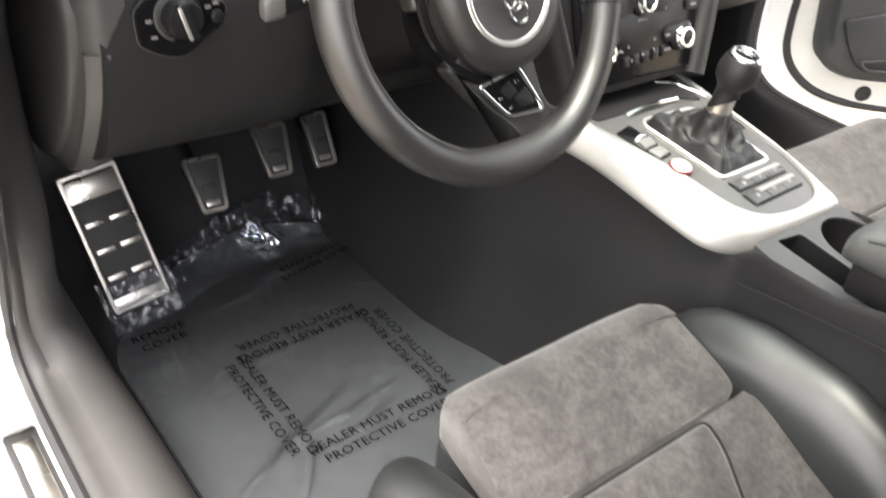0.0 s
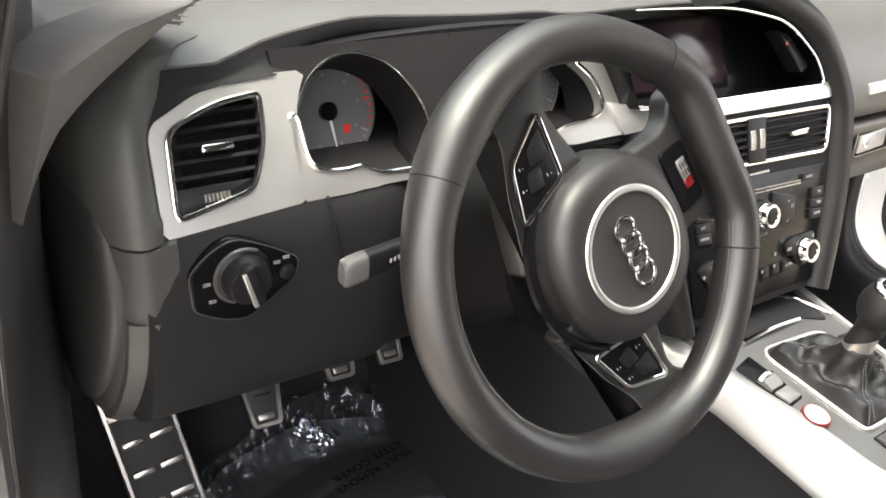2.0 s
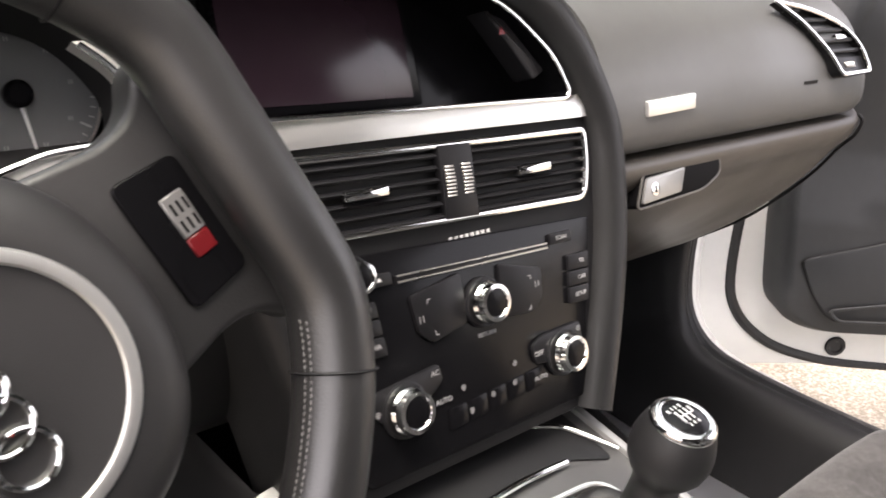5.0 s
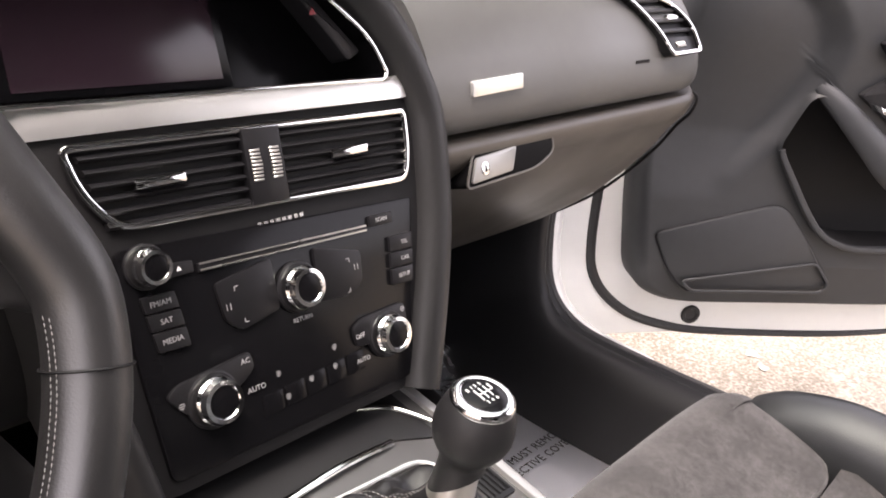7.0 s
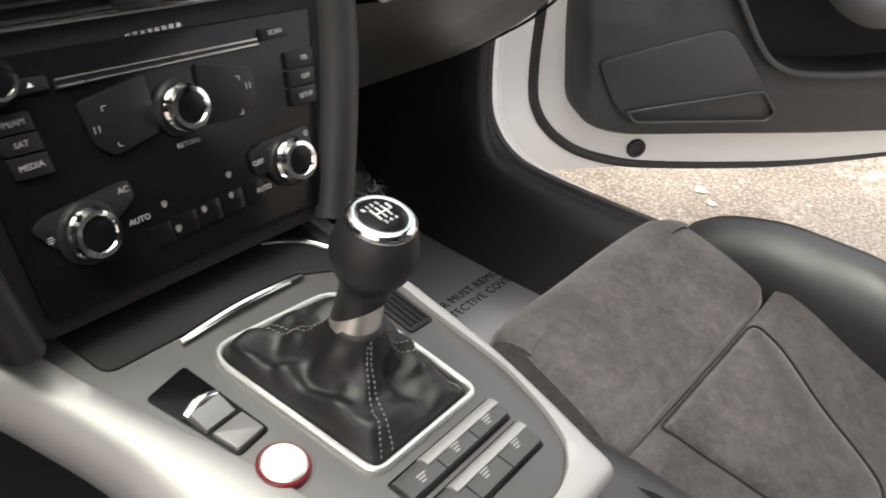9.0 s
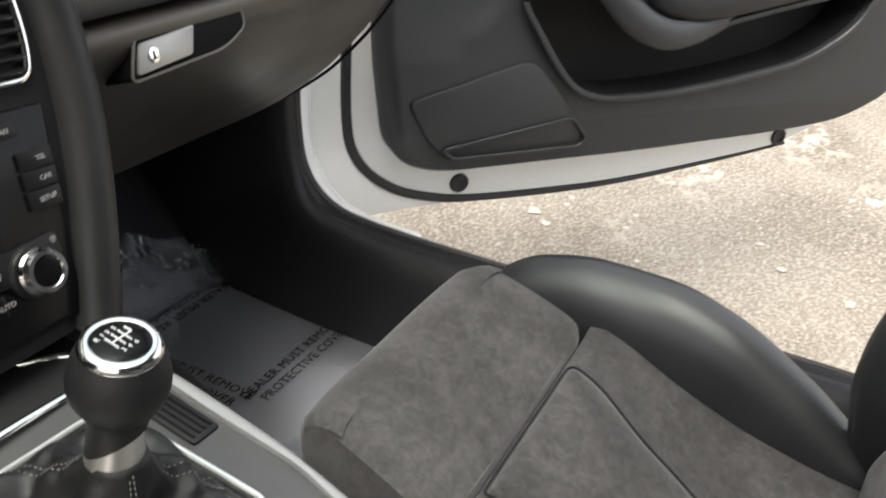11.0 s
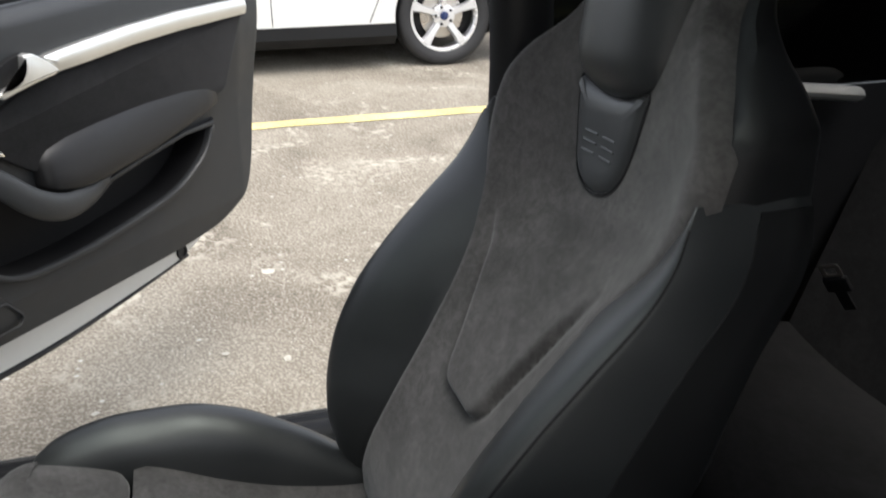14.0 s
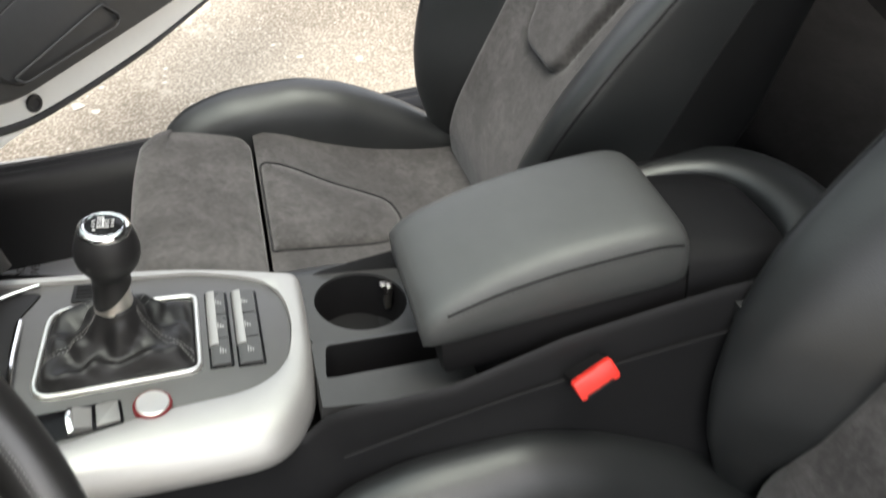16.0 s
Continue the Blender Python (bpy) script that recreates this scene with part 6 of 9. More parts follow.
# ---------------------------------------------------------------- the neighbouring car
def build_neighbour():
    X, G = 5.10, 0.262
    car = thing("parked_car", "white hatchback parked in the next bay", "car", T(X, -1.975, G))
    L0, L1 = -0.74, 3.52
    arch = 0.352
    hubs = (0.0, 2.65)
    # one side skin with wheel openings: columns along y, rows of height
    ys = sorted(set([round(v, 4) for v in list(np.linspace(L0, L1, 90))] + [round(h + arch * math.cos(a), 4) for h in hubs for a in np.linspace(0, math.pi, 30)]))

    def low(y):
        z = 0.30
        for h in hubs:
            d = abs(y - h)
            if d < arch:
                z = max(z, 0.325 + math.sqrt(arch * arch - d * d))
        return z

    def belt(y):
        return interp(y, [(L0, 0.80), (-0.60, 0.98), (0.0, 1.02), (1.5, 0.955), (2.2, 0.93), (2.7, 0.85), (3.3, 0.72), (L1, 0.56)])

    def off(y, f):
        nose = max(0.0, (y - 2.75) / 0.77)
        tail = max(0.0, (-0.25 - y) / 0.49)
        return 0.55 * nose ** 2.2 + 0.30 * tail ** 2.2 + 0.03 * (2 * f - 0.9) ** 2 + 0.09 * max(0.0, f - 0.72) ** 1.2
    bm = bmesh.new()
    loft(bm, [[(off(y, k / 14), y, low(y) + (belt(y) - low(y)) * k / 14) for k in range(15)] + [(1.0, y, belt(y) + 0.03)] for y in ys], closed=False)
    part("body", bm, M_WHITE, car, "white painted body side")
    bm = bmesh.new()
    rows = []
    for y in ys:
        if all(abs(y - h) > arch - 0.01 for h in hubs) and -0.6 < y < 3.2:
            rows.append((y, [(off(y, 0) + 0.004, y, 0.302), (off(y, 0) + 0.002, y, 0.22), (off(y, 0) + 0.06, y, 0.16), (off(y, 0) + 0.10, y, 0.30)]))
    for a, b in ((-0.6, -arch), (arch, 2.65 - arch), (2.65 + arch, 3.2)):
        seg = [r for y, r in rows if a - 0.02 <= y <= b + 0.02]
        if len(seg) > 1:
            loft(bm, seg)
    part("lower_sill", bm, M_LOWER, car, "black plastic lower sill")
    for h in hubs:
        bm = bmesh.new()
        pth = [(off(h, 0) + 0.012, h + (arch + 0.004) * math.cos(a), 0.325 + (arch + 0.004) * math.sin(a)) for a in np.linspace(0, math.pi, 30)]
        loft(bm, [[(p[0] + d, p[1], p[2]) for d in (0.0, 0.35)] for p in pth], closed=False)
        part("wheel_liner", bm, M_BLACK, car)
        w = part("wheel", lathe_wheel_hub(), M_RIM, car, "silver five-spoke alloy wheel", T(0.085, h, 0.325) @ pose(0, 0, 0, 0, -90, 0))
        bm = bmesh.new()
        lathe_ring(bm, [(0.232, 0.0), (0.245, 0.012), (0.27, 0.022), (0.30, 0.020), (0.318, 0.006), (0.325, -0.02), (0.325, -0.18), (0.30, -0.20), (0.232, -0.19)], 48)
        part("tyre", bm, M_TYRE, w, "black road tyre")
        bm = bmesh.new()
        lathe(bm, [(0.15, -0.09), (0.15, -0.075), (0.06, -0.070)], 32)
        part("brake_disc", bm, M_STEEL, w)
        bm = bmesh.new()
        lathe(bm, [(0.028, -0.012), (0.028, 0.004), (0.022, 0.006)], 20)
        part("hub_cap", bm, shader("blue_enamel", (0.015, 0.03, 0.10), 0.3, bump=0.0), w, "small dark blue hub cap")
        for k in range(5):
            a = 2 * math.pi * k / 5 + 0.3
            bm = bmesh.new()
            lathe(bm, [(0.010, -0.012), (0.010, 0.0), (0.006, 0.003)], 6, T(0.057 * math.cos(a), 0.057 * math.sin(a), 0))
            part("wheel_nut", bm, M_BLACK, w)
    # shut lines, handle, lamps
    for y0, z0, y1, z1 in ((0.52, 0.31, 0.40, 0.60), (0.40, 0.60, 0.26, 0.98), (1.14, 0.31, 1.15, 0.96), (2.22, 0.31, 2.24, 0.92)):
        bm = bmesh.new()
        sweep(bm, [(off(y0 + (y1 - y0) * t, (z0 + (z1 - z0) * t - 0.3) / 0.67) - 0.0005, y0 + (y1 - y0) * t, z0 + (z1 - z0) * t) for t in np.linspace(0, 1, 12)], 0.003, 5)
        part("shut_line", bm, M_BLACK, car)
    bm = bmesh.new()
    box(bm, (off(0.4, 0.9) - 0.03, 0.30, 0.895), (off(0.4, 0.9) + 0.02, 0.47, 0.915), 0.008, 2)
    part("door_handle", bm, M_WHITE, car)
    bm = bmesh.new()
    rows = [[(off(y, f) - 0.008, y, low(y) * 0 + 0.30 + f * 0.70) for f in (0.80, 0.88, 0.95, 1.0)] for y in (-0.36, -0.45, -0.52, -0.58)]
    loft(bm, rows, closed=False)
    part("tail_lamp", bm, M_REDLAMP, car, "red tail lamp")
    bm = bmesh.new()
    loft(bm, [[(off(y, 0.8) + 0.02 - 0.03, y, z) for z in (0.66, 0.72, 0.78)] for y in (2.95, 3.1, 3.25, 3.38)], closed=False)
    hl = part("head_lamp", bm, shader("lamp_clear", (0.55, 0.58, 0.60), 0.08, metal=0.3, bump=0.0, coat=1.0), car, "clear head lamp")
    bm = bmesh.new()
    box(bm, (off(3.1, 0.8) - 0.03, 3.06, 0.70), (off(3.1, 0.8) - 0.015, 3.16, 0.73), 0.004)
    part("indicator", bm, M_AMBER, hl, "amber indicator")
    # glasshouse
    bm = bmesh.new()
    rows = []
    for y in np.linspace(-0.6, 2.25, 30):
        top = interp(y, [(-0.6, 1.05), (-0.35, 1.30), (0.3, 1.43), (1.0, 1.46), (1.6, 1.36), (2.25, 0.98)])
        b = belt(y)
        rows.append([(0.06, y, b), (0.10, y, b + 0.02), (0.22, y, (b + top) / 2), (0.34, y, top), (1.0, y, top + 0.03)])
    loft(bm, rows, closed=False)
    part("glasshouse", bm, M_GLOSS, car, "dark side windows and roof")
    # far side closes the body
    bm = bmesh.new()
    box(bm, (0.16, -0.45, 0.17), (1.75, 3.1, 0.70), 0.1, 2)
    part("underbody", bm, M_BLACK, car)


def lathe_ring(bm, prof, segs):
    loft(bm, [[(r * math.cos(2 * math.pi * s / segs), r * math.sin(2 * math.pi * s / segs), z) for r, z in prof] for s in range(segs)], loop=True)


def lathe_wheel_hub():
    bm = bmesh.new()
    lathe_ring(bm, [(0.212, -0.010), (0.222, 0.002), (0.234, 0.002), (0.236, -0.01), (0.236, -0.17), (0.225, -0.17), (0.218, -0.05)], 48)
    for k in range(5):
        a0 = 2 * math.pi * k / 5
        rows = []
        for r, w, z in ((0.035, 0.056, -0.012), (0.08, 0.046, -0.008), (0.13, 0.046, -0.002), (0.18, 0.056, 0.002), (0.218, 0.075, 0.002)):
            ring = []
            for q, dz in ((-1, -0.05), (-1, -0.012), (-0.7, 0.0), (0.7, 0.0), (1, -0.012), (1, -0.05)):
                x, y = r, q * w / 2
                ring.append((x * math.cos(a0) - y * math.sin(a0), x * math.sin(a0) + y * math.cos(a0), z + dz))
            rows.append(ring)
        loft(bm, rows)
    lathe(bm, [(0.075, -0.06), (0.075, -0.012), (0.06, -0.008), (0.03, -0.008)], 30)
    return bm


build_neighbour()

# ---------------------------------------------------------------- dials
def mirror_u(pts):
    return [(0.308 - a, b) for a, b in pts]


ARC = [(-0.0135, 0.050), (-0.0140, 0.068), (-0.008, 0.082), (0.003, 0.098), (0.018, 0.1105), (0.036, 0.1175), (0.053, 0.1185), (0.072, 0.1125), (0.090, 0.1000), (0.104, 0.0790), (0.111, 0.0600), (0.1105, 0.0430), (0.103, 0.0270), (0.088, 0.0150), (0.070, 0.0125), (0.050, 0.0155), (0.034, 0.0220), (0.015, 0.0215), (0.0, 0.0245), (-0.010, 0.033)]
cluster = thing("instrument_cluster", "two round grey dials in black tubes with bright rims", "instruments")
for side, arc in (("left", ARC), ("right", mirror_u(ARC))):
    o = [Vector(p).to_2d() for p in resample([(a, b, 0) for a, b in arc + arc[:1]], 72)][:-1]
    lo_u, hi_u = (-0.024, 0.154) if side == "left" else (0.154, 0.345)
    bm = bmesh.new()
    ou = around([(lo_u, 0.0), (hi_u, 0.0), (hi_u, 0.128), (lo_u, 0.128)], o, 90)
    hu = around(o, o, 90)
    loft(bm, [[(p.x, p.y, -0.03) for p in ou], [(p.x, p.y, -0.0035) for p in ou], [(p.x, p.y, -0.0035) for p in hu], [(p.x * 0.96 + 0.04 * (0.048 if side == "left" else 0.26), p.y * 0.97 + 0.002, -0.055) for p in hu]], cap0=False, cap1=False)
    tube = part("dial_tube", in_frame(bm, FASC), M_BLACK, cluster, "black tube round a dial", sharp=50)
    bm = bmesh.new()
    strip_along(bm, o, 0.0012, -0.002)
    part("dial_rim", in_frame(bm, FASC), M_CHROME, tube, "thin bright rim")
    cu = -0.1225 if side == "left" else 0.108
    bm = bmesh.new()
    lathe(bm, [(0.050, -0.004), (0.050, 0.0), (0.0485, 0.0012), (0.01, 0.0012)], 56, T(cu, 0.004, 0))
    face = part("dial_face", in_frame(bm, CLUS), M_DIAL, cluster, "grey dial face")
    bm = bmesh.new()
    sweep(bm, [(cu + 0.0495 * math.cos(a), 0.004 + 0.0495 * math.sin(a), 0.002) for a in np.linspace(0, 2 * math.pi, 56, endpoint=False)], 0.0010, 6, True)
    part("dial_ring", in_frame(bm, CLUS), M_STEEL, face)
    bm = bmesh.new()
    bmr = bmesh.new()
    for k in range(41):
        a = radians(250 - 320 * k / 40)
        r0, r1 = (0.039, 0.0465) if k % 5 == 0 else (0.043, 0.0465)
        tgt = bmr if (side == "left" and 26 <= k <= 34) else bm
        d = Vector((math.cos(a), math.sin(a), 0))
        s = Vector((-d.y, d.x, 0)) * (0.0010 if tgt is bmr else 0.0007 if k % 5 == 0 else 0.0004)
        c = Vector((cu, 0.004, 0.0016))
        f = [tgt.verts.new(q) for q in (c + d * r0 - s, c + d * r1 - s, c + d * r1 + s, c + d * r0 + s)]
        tgt.faces.new(f)
    for k in range(0, 41, 5):
        a = radians(250 - 320 * k / 40)
        c = Vector((cu + 0.033 * math.cos(a), 0.004 + 0.033 * math.sin(a), 0.0016))
        for dx in (-0.0009, 0.0009):
            f = [bm.verts.new(c + Vector(q)) for q in ((dx - 0.0003, -0.0014, 0), (dx + 0.0003, -0.0014, 0), (dx + 0.0003, 0.0014, 0), (dx - 0.0003, 0.0014, 0))]
            bm.faces.new(f)
    part("dial_print", in_frame(bm, CLUS), M_DIMPRINT, face, "pale scale marks")
    if side == "left":
        c = Vector((cu + 0.018, -0.014, 0.0017))
        f = [bmr.verts.new(c + Vector(q)) for q in ((-0.004, -0.004, 0), (0.003, -0.004, 0), (0.004, 0.004, 0), (-0.003, 0.004, 0))]
        bmr.faces.new(f)
    if bmr.faces:
        part("red_band", in_frame(bmr, CLUS), M_RED, face, "red band of the rev counter")
    else:
        bmr.free()
    bm = bmesh.new()
    lathe(bm, [(0.0085, 0.001), (0.0085, 0.007), (0.006, 0.009)], 24, T(cu, 0.004, 0))
    part("needle_hub", in_frame(bm, CLUS), M_GLOSS, face)
    bm = bmesh.new()
    loft(bm, [[(cu - w + dx, 0.004 + y, 0.004), (cu + w + dx, 0.004 + y, 0.004), (cu + dx, 0.004 + y, 0.0055)] for y, w, dx in ((-0.005, 0.0016, 0.001), (-0.043, 0.0006, 0.006))])
    part("needle", in_frame(bm, CLUS), M_PRINT, face, "pale needle")
bm = bmesh.new()
box(bm, (-0.05, -0.035, -0.004), (0.04, 0.04, 0.0), 0.002)
part("centre_display", in_frame(bm, CLUS), M_GLOSS, cluster)

# ---------------------------------------------------------------- lamp switch
KNEE = fr((-0.60, 0.150, 0.87), (0.0, 1.0))
sw = thing("light_switch", "rotary headlamp switch in a black panel", "switch")
bm = bmesh.new()
o = rounded([(-0.0585, 0.0150), (-0.0440, 0.0300), (-0.0220, 0.0405), (0.0080, 0.0265), (0.0330, 0.0105), (0.0300, -0.0060), (0.0050, -0.0240), (-0.0130, -0.0355), (-0.0350, -0.0300), (-0.0560, -0.0170)], [0.006, 0.02, 0.025, 0.02, 0.006, 0.006, 0.02, 0.025, 0.02, 0.006], 5)
plate(bm, o, -0.008, 0.004, 0.002)
pn = part("switch_panel", in_frame(bm, KNEE), M_GLOSS, sw, "gloss black switch panel")
bm = bmesh.new()
strip_along(bm, o, 0.0006, 0.0025)
part("panel_edge", in_frame(bm, KNEE), M_GRAPH, pn)
bm = bmesh.new()
lathe(bm, [(0.0235, 0.003), (0.0225, 0.008), (0.0195, 0.010), (0.0175, 0.022), (0.0160, 0.024)], 40, T(-0.0165, 0.0080, 0))
kn = part("knob", in_frame(bm, KNEE), M_BUTTON, sw, "round black rotary knob")
bm = bmesh.new()
sweep(bm, [(-0.0165 + 0.0230 * math.cos(a), 0.008 + 0.0230 * math.sin(a), 0.0075) for a in np.linspace(radians(60), radians(250), 30)], 0.0016, 6)
part("knob_collar", in_frame(bm, KNEE), M_GRAPH, kn)
bm = bmesh.new()
M2 = T(-0.0165, 0.0080, 0) @ pose(0, 0, 0, 0, 0, 17)
box(bm, (-0.0052, -0.0185, 0.018), (0.0060, 0.0185, 0.0300), 0.0028)
bm.transform(M2)
gp = part("grip", in_frame(bm, KNEE), M_BUTTON, kn, "raised grip bar with a bright edge")
bm = bmesh.new()
box(bm, (-0.0054, -0.0165, 0.0270), (-0.0014, 0.0165, 0.0308), 0.0012)
bm.transform(M2)
part("bright_edge", in_frame(bm, KNEE), M_SILVER, gp)
bm = bmesh.new()
lathe(bm, [(0.0065, 0.003), (0.0065, 0.007), (0.005, 0.008)], 20, T(0.0215, 0.001, 0))
part("push_button", in_frame(bm, KNEE), M_BUTTON, sw)
bm = bmesh.new()
for x0, y0, w, h in ((-0.048, 0.004, 0.006, 0.004), (-0.044, -0.012, 0.006, 0.004), (0.010, 0.010, 0.006, 0.003), (0.018, 0.013, 0.006, 0.003), (0.002, -0.004, 0.004, 0.003)):
    for d in (0, 0.0018):
        box(bm, (x0, y0 + d, 0.0040), (x0 + w, y0 + d + 0.0007, 0.0044), 0)
part("symbols", in_frame(bm, KNEE), M_DIMPRINT, pn)

# ---------------------------------------------------------------- steering column and wheel
col = thing("steering_column", "black column shroud with stalks behind the wheel", "steering column")
bm = bmesh.new()
rings = []
for y, w, z0, z1 in ((0.035, 0.060, 0.835, 0.945), (0.06, 0.075, 0.815, 0.955), (0.11, 0.085, 0.79, 0.955), (0.17, 0.085, 0.765, 0.94), (0.24, 0.08, 0.76, 0.93)):
    rings.append([(-0.374 + w * math.copysign(abs(math.cos(a)) ** 0.6, math.cos(a)), y, (z0 + z1) / 2 + (z1 - z0) / 2 * math.copysign(abs(math.sin(a)) ** 0.6, math.sin(a))) for a in np.linspace(0, 2 * math.pi, 32, endpoint=False)])
loft(bm, rings)
part("shroud", bm, M_SHROUD, col, "rounded black column shroud", sharp=50)


def squared(c):
    return math.copysign(abs(c) ** 0.55, c)


for nm, p0, p1, lab in (("indicator_stalk", (-0.43, 0.100, 0.906), (-0.560, 0.088, 0.893), "black indicator stalk with a grey tip"), ("wiper_stalk", (-0.31, 0.100, 0.875), (-0.225, 0.094, 0.858), "black wiper stalk")):
    p0, p1 = Vector(p0), Vector(p1)
    bm = bmesh.new()
    n = 8
    rings = []
    for i in range(n + 1):
        t = i / n
        c = p0.lerp(p1, t * 0.84)
        w, h = 0.0070, 0.0080 + 0.0034 * t ** 1.5
        rings.append([c + Vector((0, w * squared(math.cos(a)), h * squared(math.sin(a)))) for a in np.linspace(0, 2 * math.pi, 28, endpoint=False)])
    loft(bm, rings)
    st = part(nm, bm, M_BUTTON, col, lab)
    bm = bmesh.new()
    rings = []
    for t, k in ((0.84, 1.0), (0.94, 1.02), (0.985, 0.94), (1.0, 0.74)):
        c = p0.lerp(p1, t)
        rings.append([c + Vector((0, 0.0076 * k * squared(math.cos(a)), 0.0116 * k * squared(math.sin(a)))) for a in np.linspace(0, 2 * math.pi, 28, endpoint=False)])
    loft(bm, rings)
    part("tip", bm, M_TIP if p1.x < -0.4 else M_BUTTON, st, "end of the stalk")
    bm = bmesh.new()
    d = (p1 - p0).normalized()
    for k in range(4):
        c = p0.lerp(p1, 0.60 + 0.03 * k) + Vector((0, -0.0108, 0.001))
        box(bm, c + Vector((-0.0008, 0.0013, -0.0018)), c + Vector((0.0008, 0.0019, 0.0018)), 0)
    part("symbol", bm, M_DIMPRINT, st)

WHEEL = fr((-0.353, 0.004, 0.908), (0.371, 0.928)) @ pose(0, 0, 0, 0, 0, 115)
wheel = thing("steering_wheel", "black leather flat-bottomed steering wheel, turned to one side", "steering wheel", WHEEL)


def rim_r(a):
    """Radius of the rim's centre line at the angle a (degrees); the flat lies round -90."""
    d = abs((a + 90 + 180) % 360 - 180)
    r = interp(d, [(0, 0.157), (45, 0.159), (65, 0.164), (90, 0.171), (180, 0.172)])
    flat = 0.146 / max(0.3, math.cos(radians(d)))
    k = 0.003
    h = max(0.0, min(1.0, 0.5 + 0.5 * (flat - r) / k / 2))
    return r * h + flat * (1 - h) - 2 * k * h * (1 - h)


def rim_pt(a, lift=0.0, out=0.0):
    r = rim_r(a) + out
    return Vector((0.008 + r * math.cos(radians(a)), 0.008 + r * math.sin(radians(a)), lift))


def build_wheel():
    bm = bmesh.new()
    rings = []
    N = 150
    for i in range(N):
        a = 360 * i / N
        c = rim_pt(a)
        t = (rim_pt(a + 1) - rim_pt(a - 1)).normalized()
        nrm = Vector((0, 0, 1))
        b = t.cross(nrm)
        thumb = math.exp(-(((a - 26 + 180) % 360 - 180) / 16) ** 2) + math.exp(-(((a - 154 + 180) % 360 - 180) / 16) ** 2)
        rr = 0.0180 + 0.0020 * thumb
        rings.append([c + b * rr * math.cos(s) * (1 + 0.10 * thumb * (math.cos(s) < 0)) + nrm * (rr + 0.0020) * math.sin(s) for s in np.linspace(0, 2 * math.pi, 24, endpoint=False)])
    loft(bm, rings, loop=True)
    rim = part("rim", bm, M_RIML, wheel, "black leather rim with grey stitching", sharp=60)
    for a in (38, 146, -127, -53):
        bm = bmesh.new()
        c = rim_pt(a)
        t = (rim_pt(a + 1) - rim_pt(a - 1)).normalized()
        b = t.cross(Vector((0, 0, 1)))
        sweep(bm, [c + b * 0.0188 * math.cos(s) + Vector((0, 0, 0.0208 * math.sin(s))) for s in np.linspace(0, 2 * math.pi, 28, endpoint=False)], 0.0007, 5, True)
        part("seam", bm, M_BLACK, rim)
    bm = bmesh.new()
    for a0, a1 in ((42, 142), (-168, -118)):
        stitches(bm, [rim_pt(a, 0.0085, -0.0166) for a in np.linspace(a0, a1, 60)], 0.0028, 0.0023, 0.0003)
        stitches(bm, [rim_pt(a, 0.0055, -0.0178) for a in np.linspace(a0, a1, 60)], 0.0028, 0.0023, 0.0003)
    part("stitching", bm, M_STITCH, rim, "grey stitching along the inner edge")

    def spoke(pts, z0, z1, name, mat, lab, r=0.01, bev=0.004, parent=wheel):
        b = bmesh.new()
        plate(b, rounded(pts, r, 5), z0 - 0.016, z1 - 0.016, bev, 3)
        return part(name, b, mat, parent, lab)
    for s in (1, -1):
        def mx(pts):
            return [(s * a, b) for a, b in pts]
        sp = spoke(mx([(0.030, -0.030), (0.072, -0.018), (0.100, -0.010), (0.126, -0.005), (0.140, -0.008), (0.152, -0.020), (0.168, -0.020), (0.172, 0.020), (0.170, 0.062), (0.163, 0.078), (0.156, 0.062), (0.146, 0.0480), (0.127, 0.051), (0.0905, 0.067), (0.0456, 0.080), (0.030, 0.084)]), -0.016, 0.004, "side_spoke", M_RIML, "leather side spoke", 0.014)
        pk = spoke(mx([(0.0778, 0.0117), (0.1340, 0.0060), (0.1120, 0.0490), (0.0660, 0.0640)]), 0.0, 0.0075, "switch_pack", M_GLOSS, "gloss black switch pack with a bright edge", 0.006, 0.001, sp)
        b = bmesh.new()
        o = rounded(mx([(0.0778, 0.0117), (0.1340, 0.0060), (0.1120, 0.0490), (0.0660, 0.0640)]), 0.007, 5)
        keep = [p for p in o]
        strip_along(b, keep, 0.0023, -0.0086)
        part("bright_edge", b, M_CHROME, pk, "satin chrome edge")
        b = bmesh.new()
        plate(b, rounded(mx([(0.082, 0.030), (0.098, 0.026), (0.098, 0.040), (0.084, 0.045)]), 0.003), -0.010, -0.0065, 0.001)
        part("button", b, M_BUTTON, pk)
        b = bmesh.new()
        plate(b, rounded(mx([(0.100, 0.014), (0.122, 0.012), (0.114, 0.030), (0.101, 0.034)]), 0.003), -0.010, -0.0070, 0.001)
        part("button", b, M_BUTTON, pk)
        b = bmesh.new()
        for cx, cy, rr in ((0.088, 0.021, 0.0020), (0.090, 0.048, 0.0016), (0.106, 0.042, 0.0016)):
            for q in (-1, 1):
                box(b, (s * cx - rr, cy + q * rr - 0.0003, -0.0085), (s * cx + rr * 0.4 * q, cy + q * rr + 0.0003, -0.0080), 0)
        part("symbols", b, M_DIMPRINT, pk)
        # thumb grip with stitching beside the pack
        b = bmesh.new()
        stitches(b, [(s * x, y, -0.0112) for x, y in ((0.050, 0.0750), (0.0905, 0.0630), (0.126, 0.0470), (0.147, 0.0440), (0.156, 0.0540))], 0.0028, 0.0023, 0.0003)
        stitches(b, [(s * x, y, -0.0118) for x, y in ((0.100, -0.0060), (0.126, -0.0010), (0.138, -0.0040), (0.148, -0.014))], 0.0028, 0.0023, 0.0003)
        part("stitching", b, M_STITCH, sp)
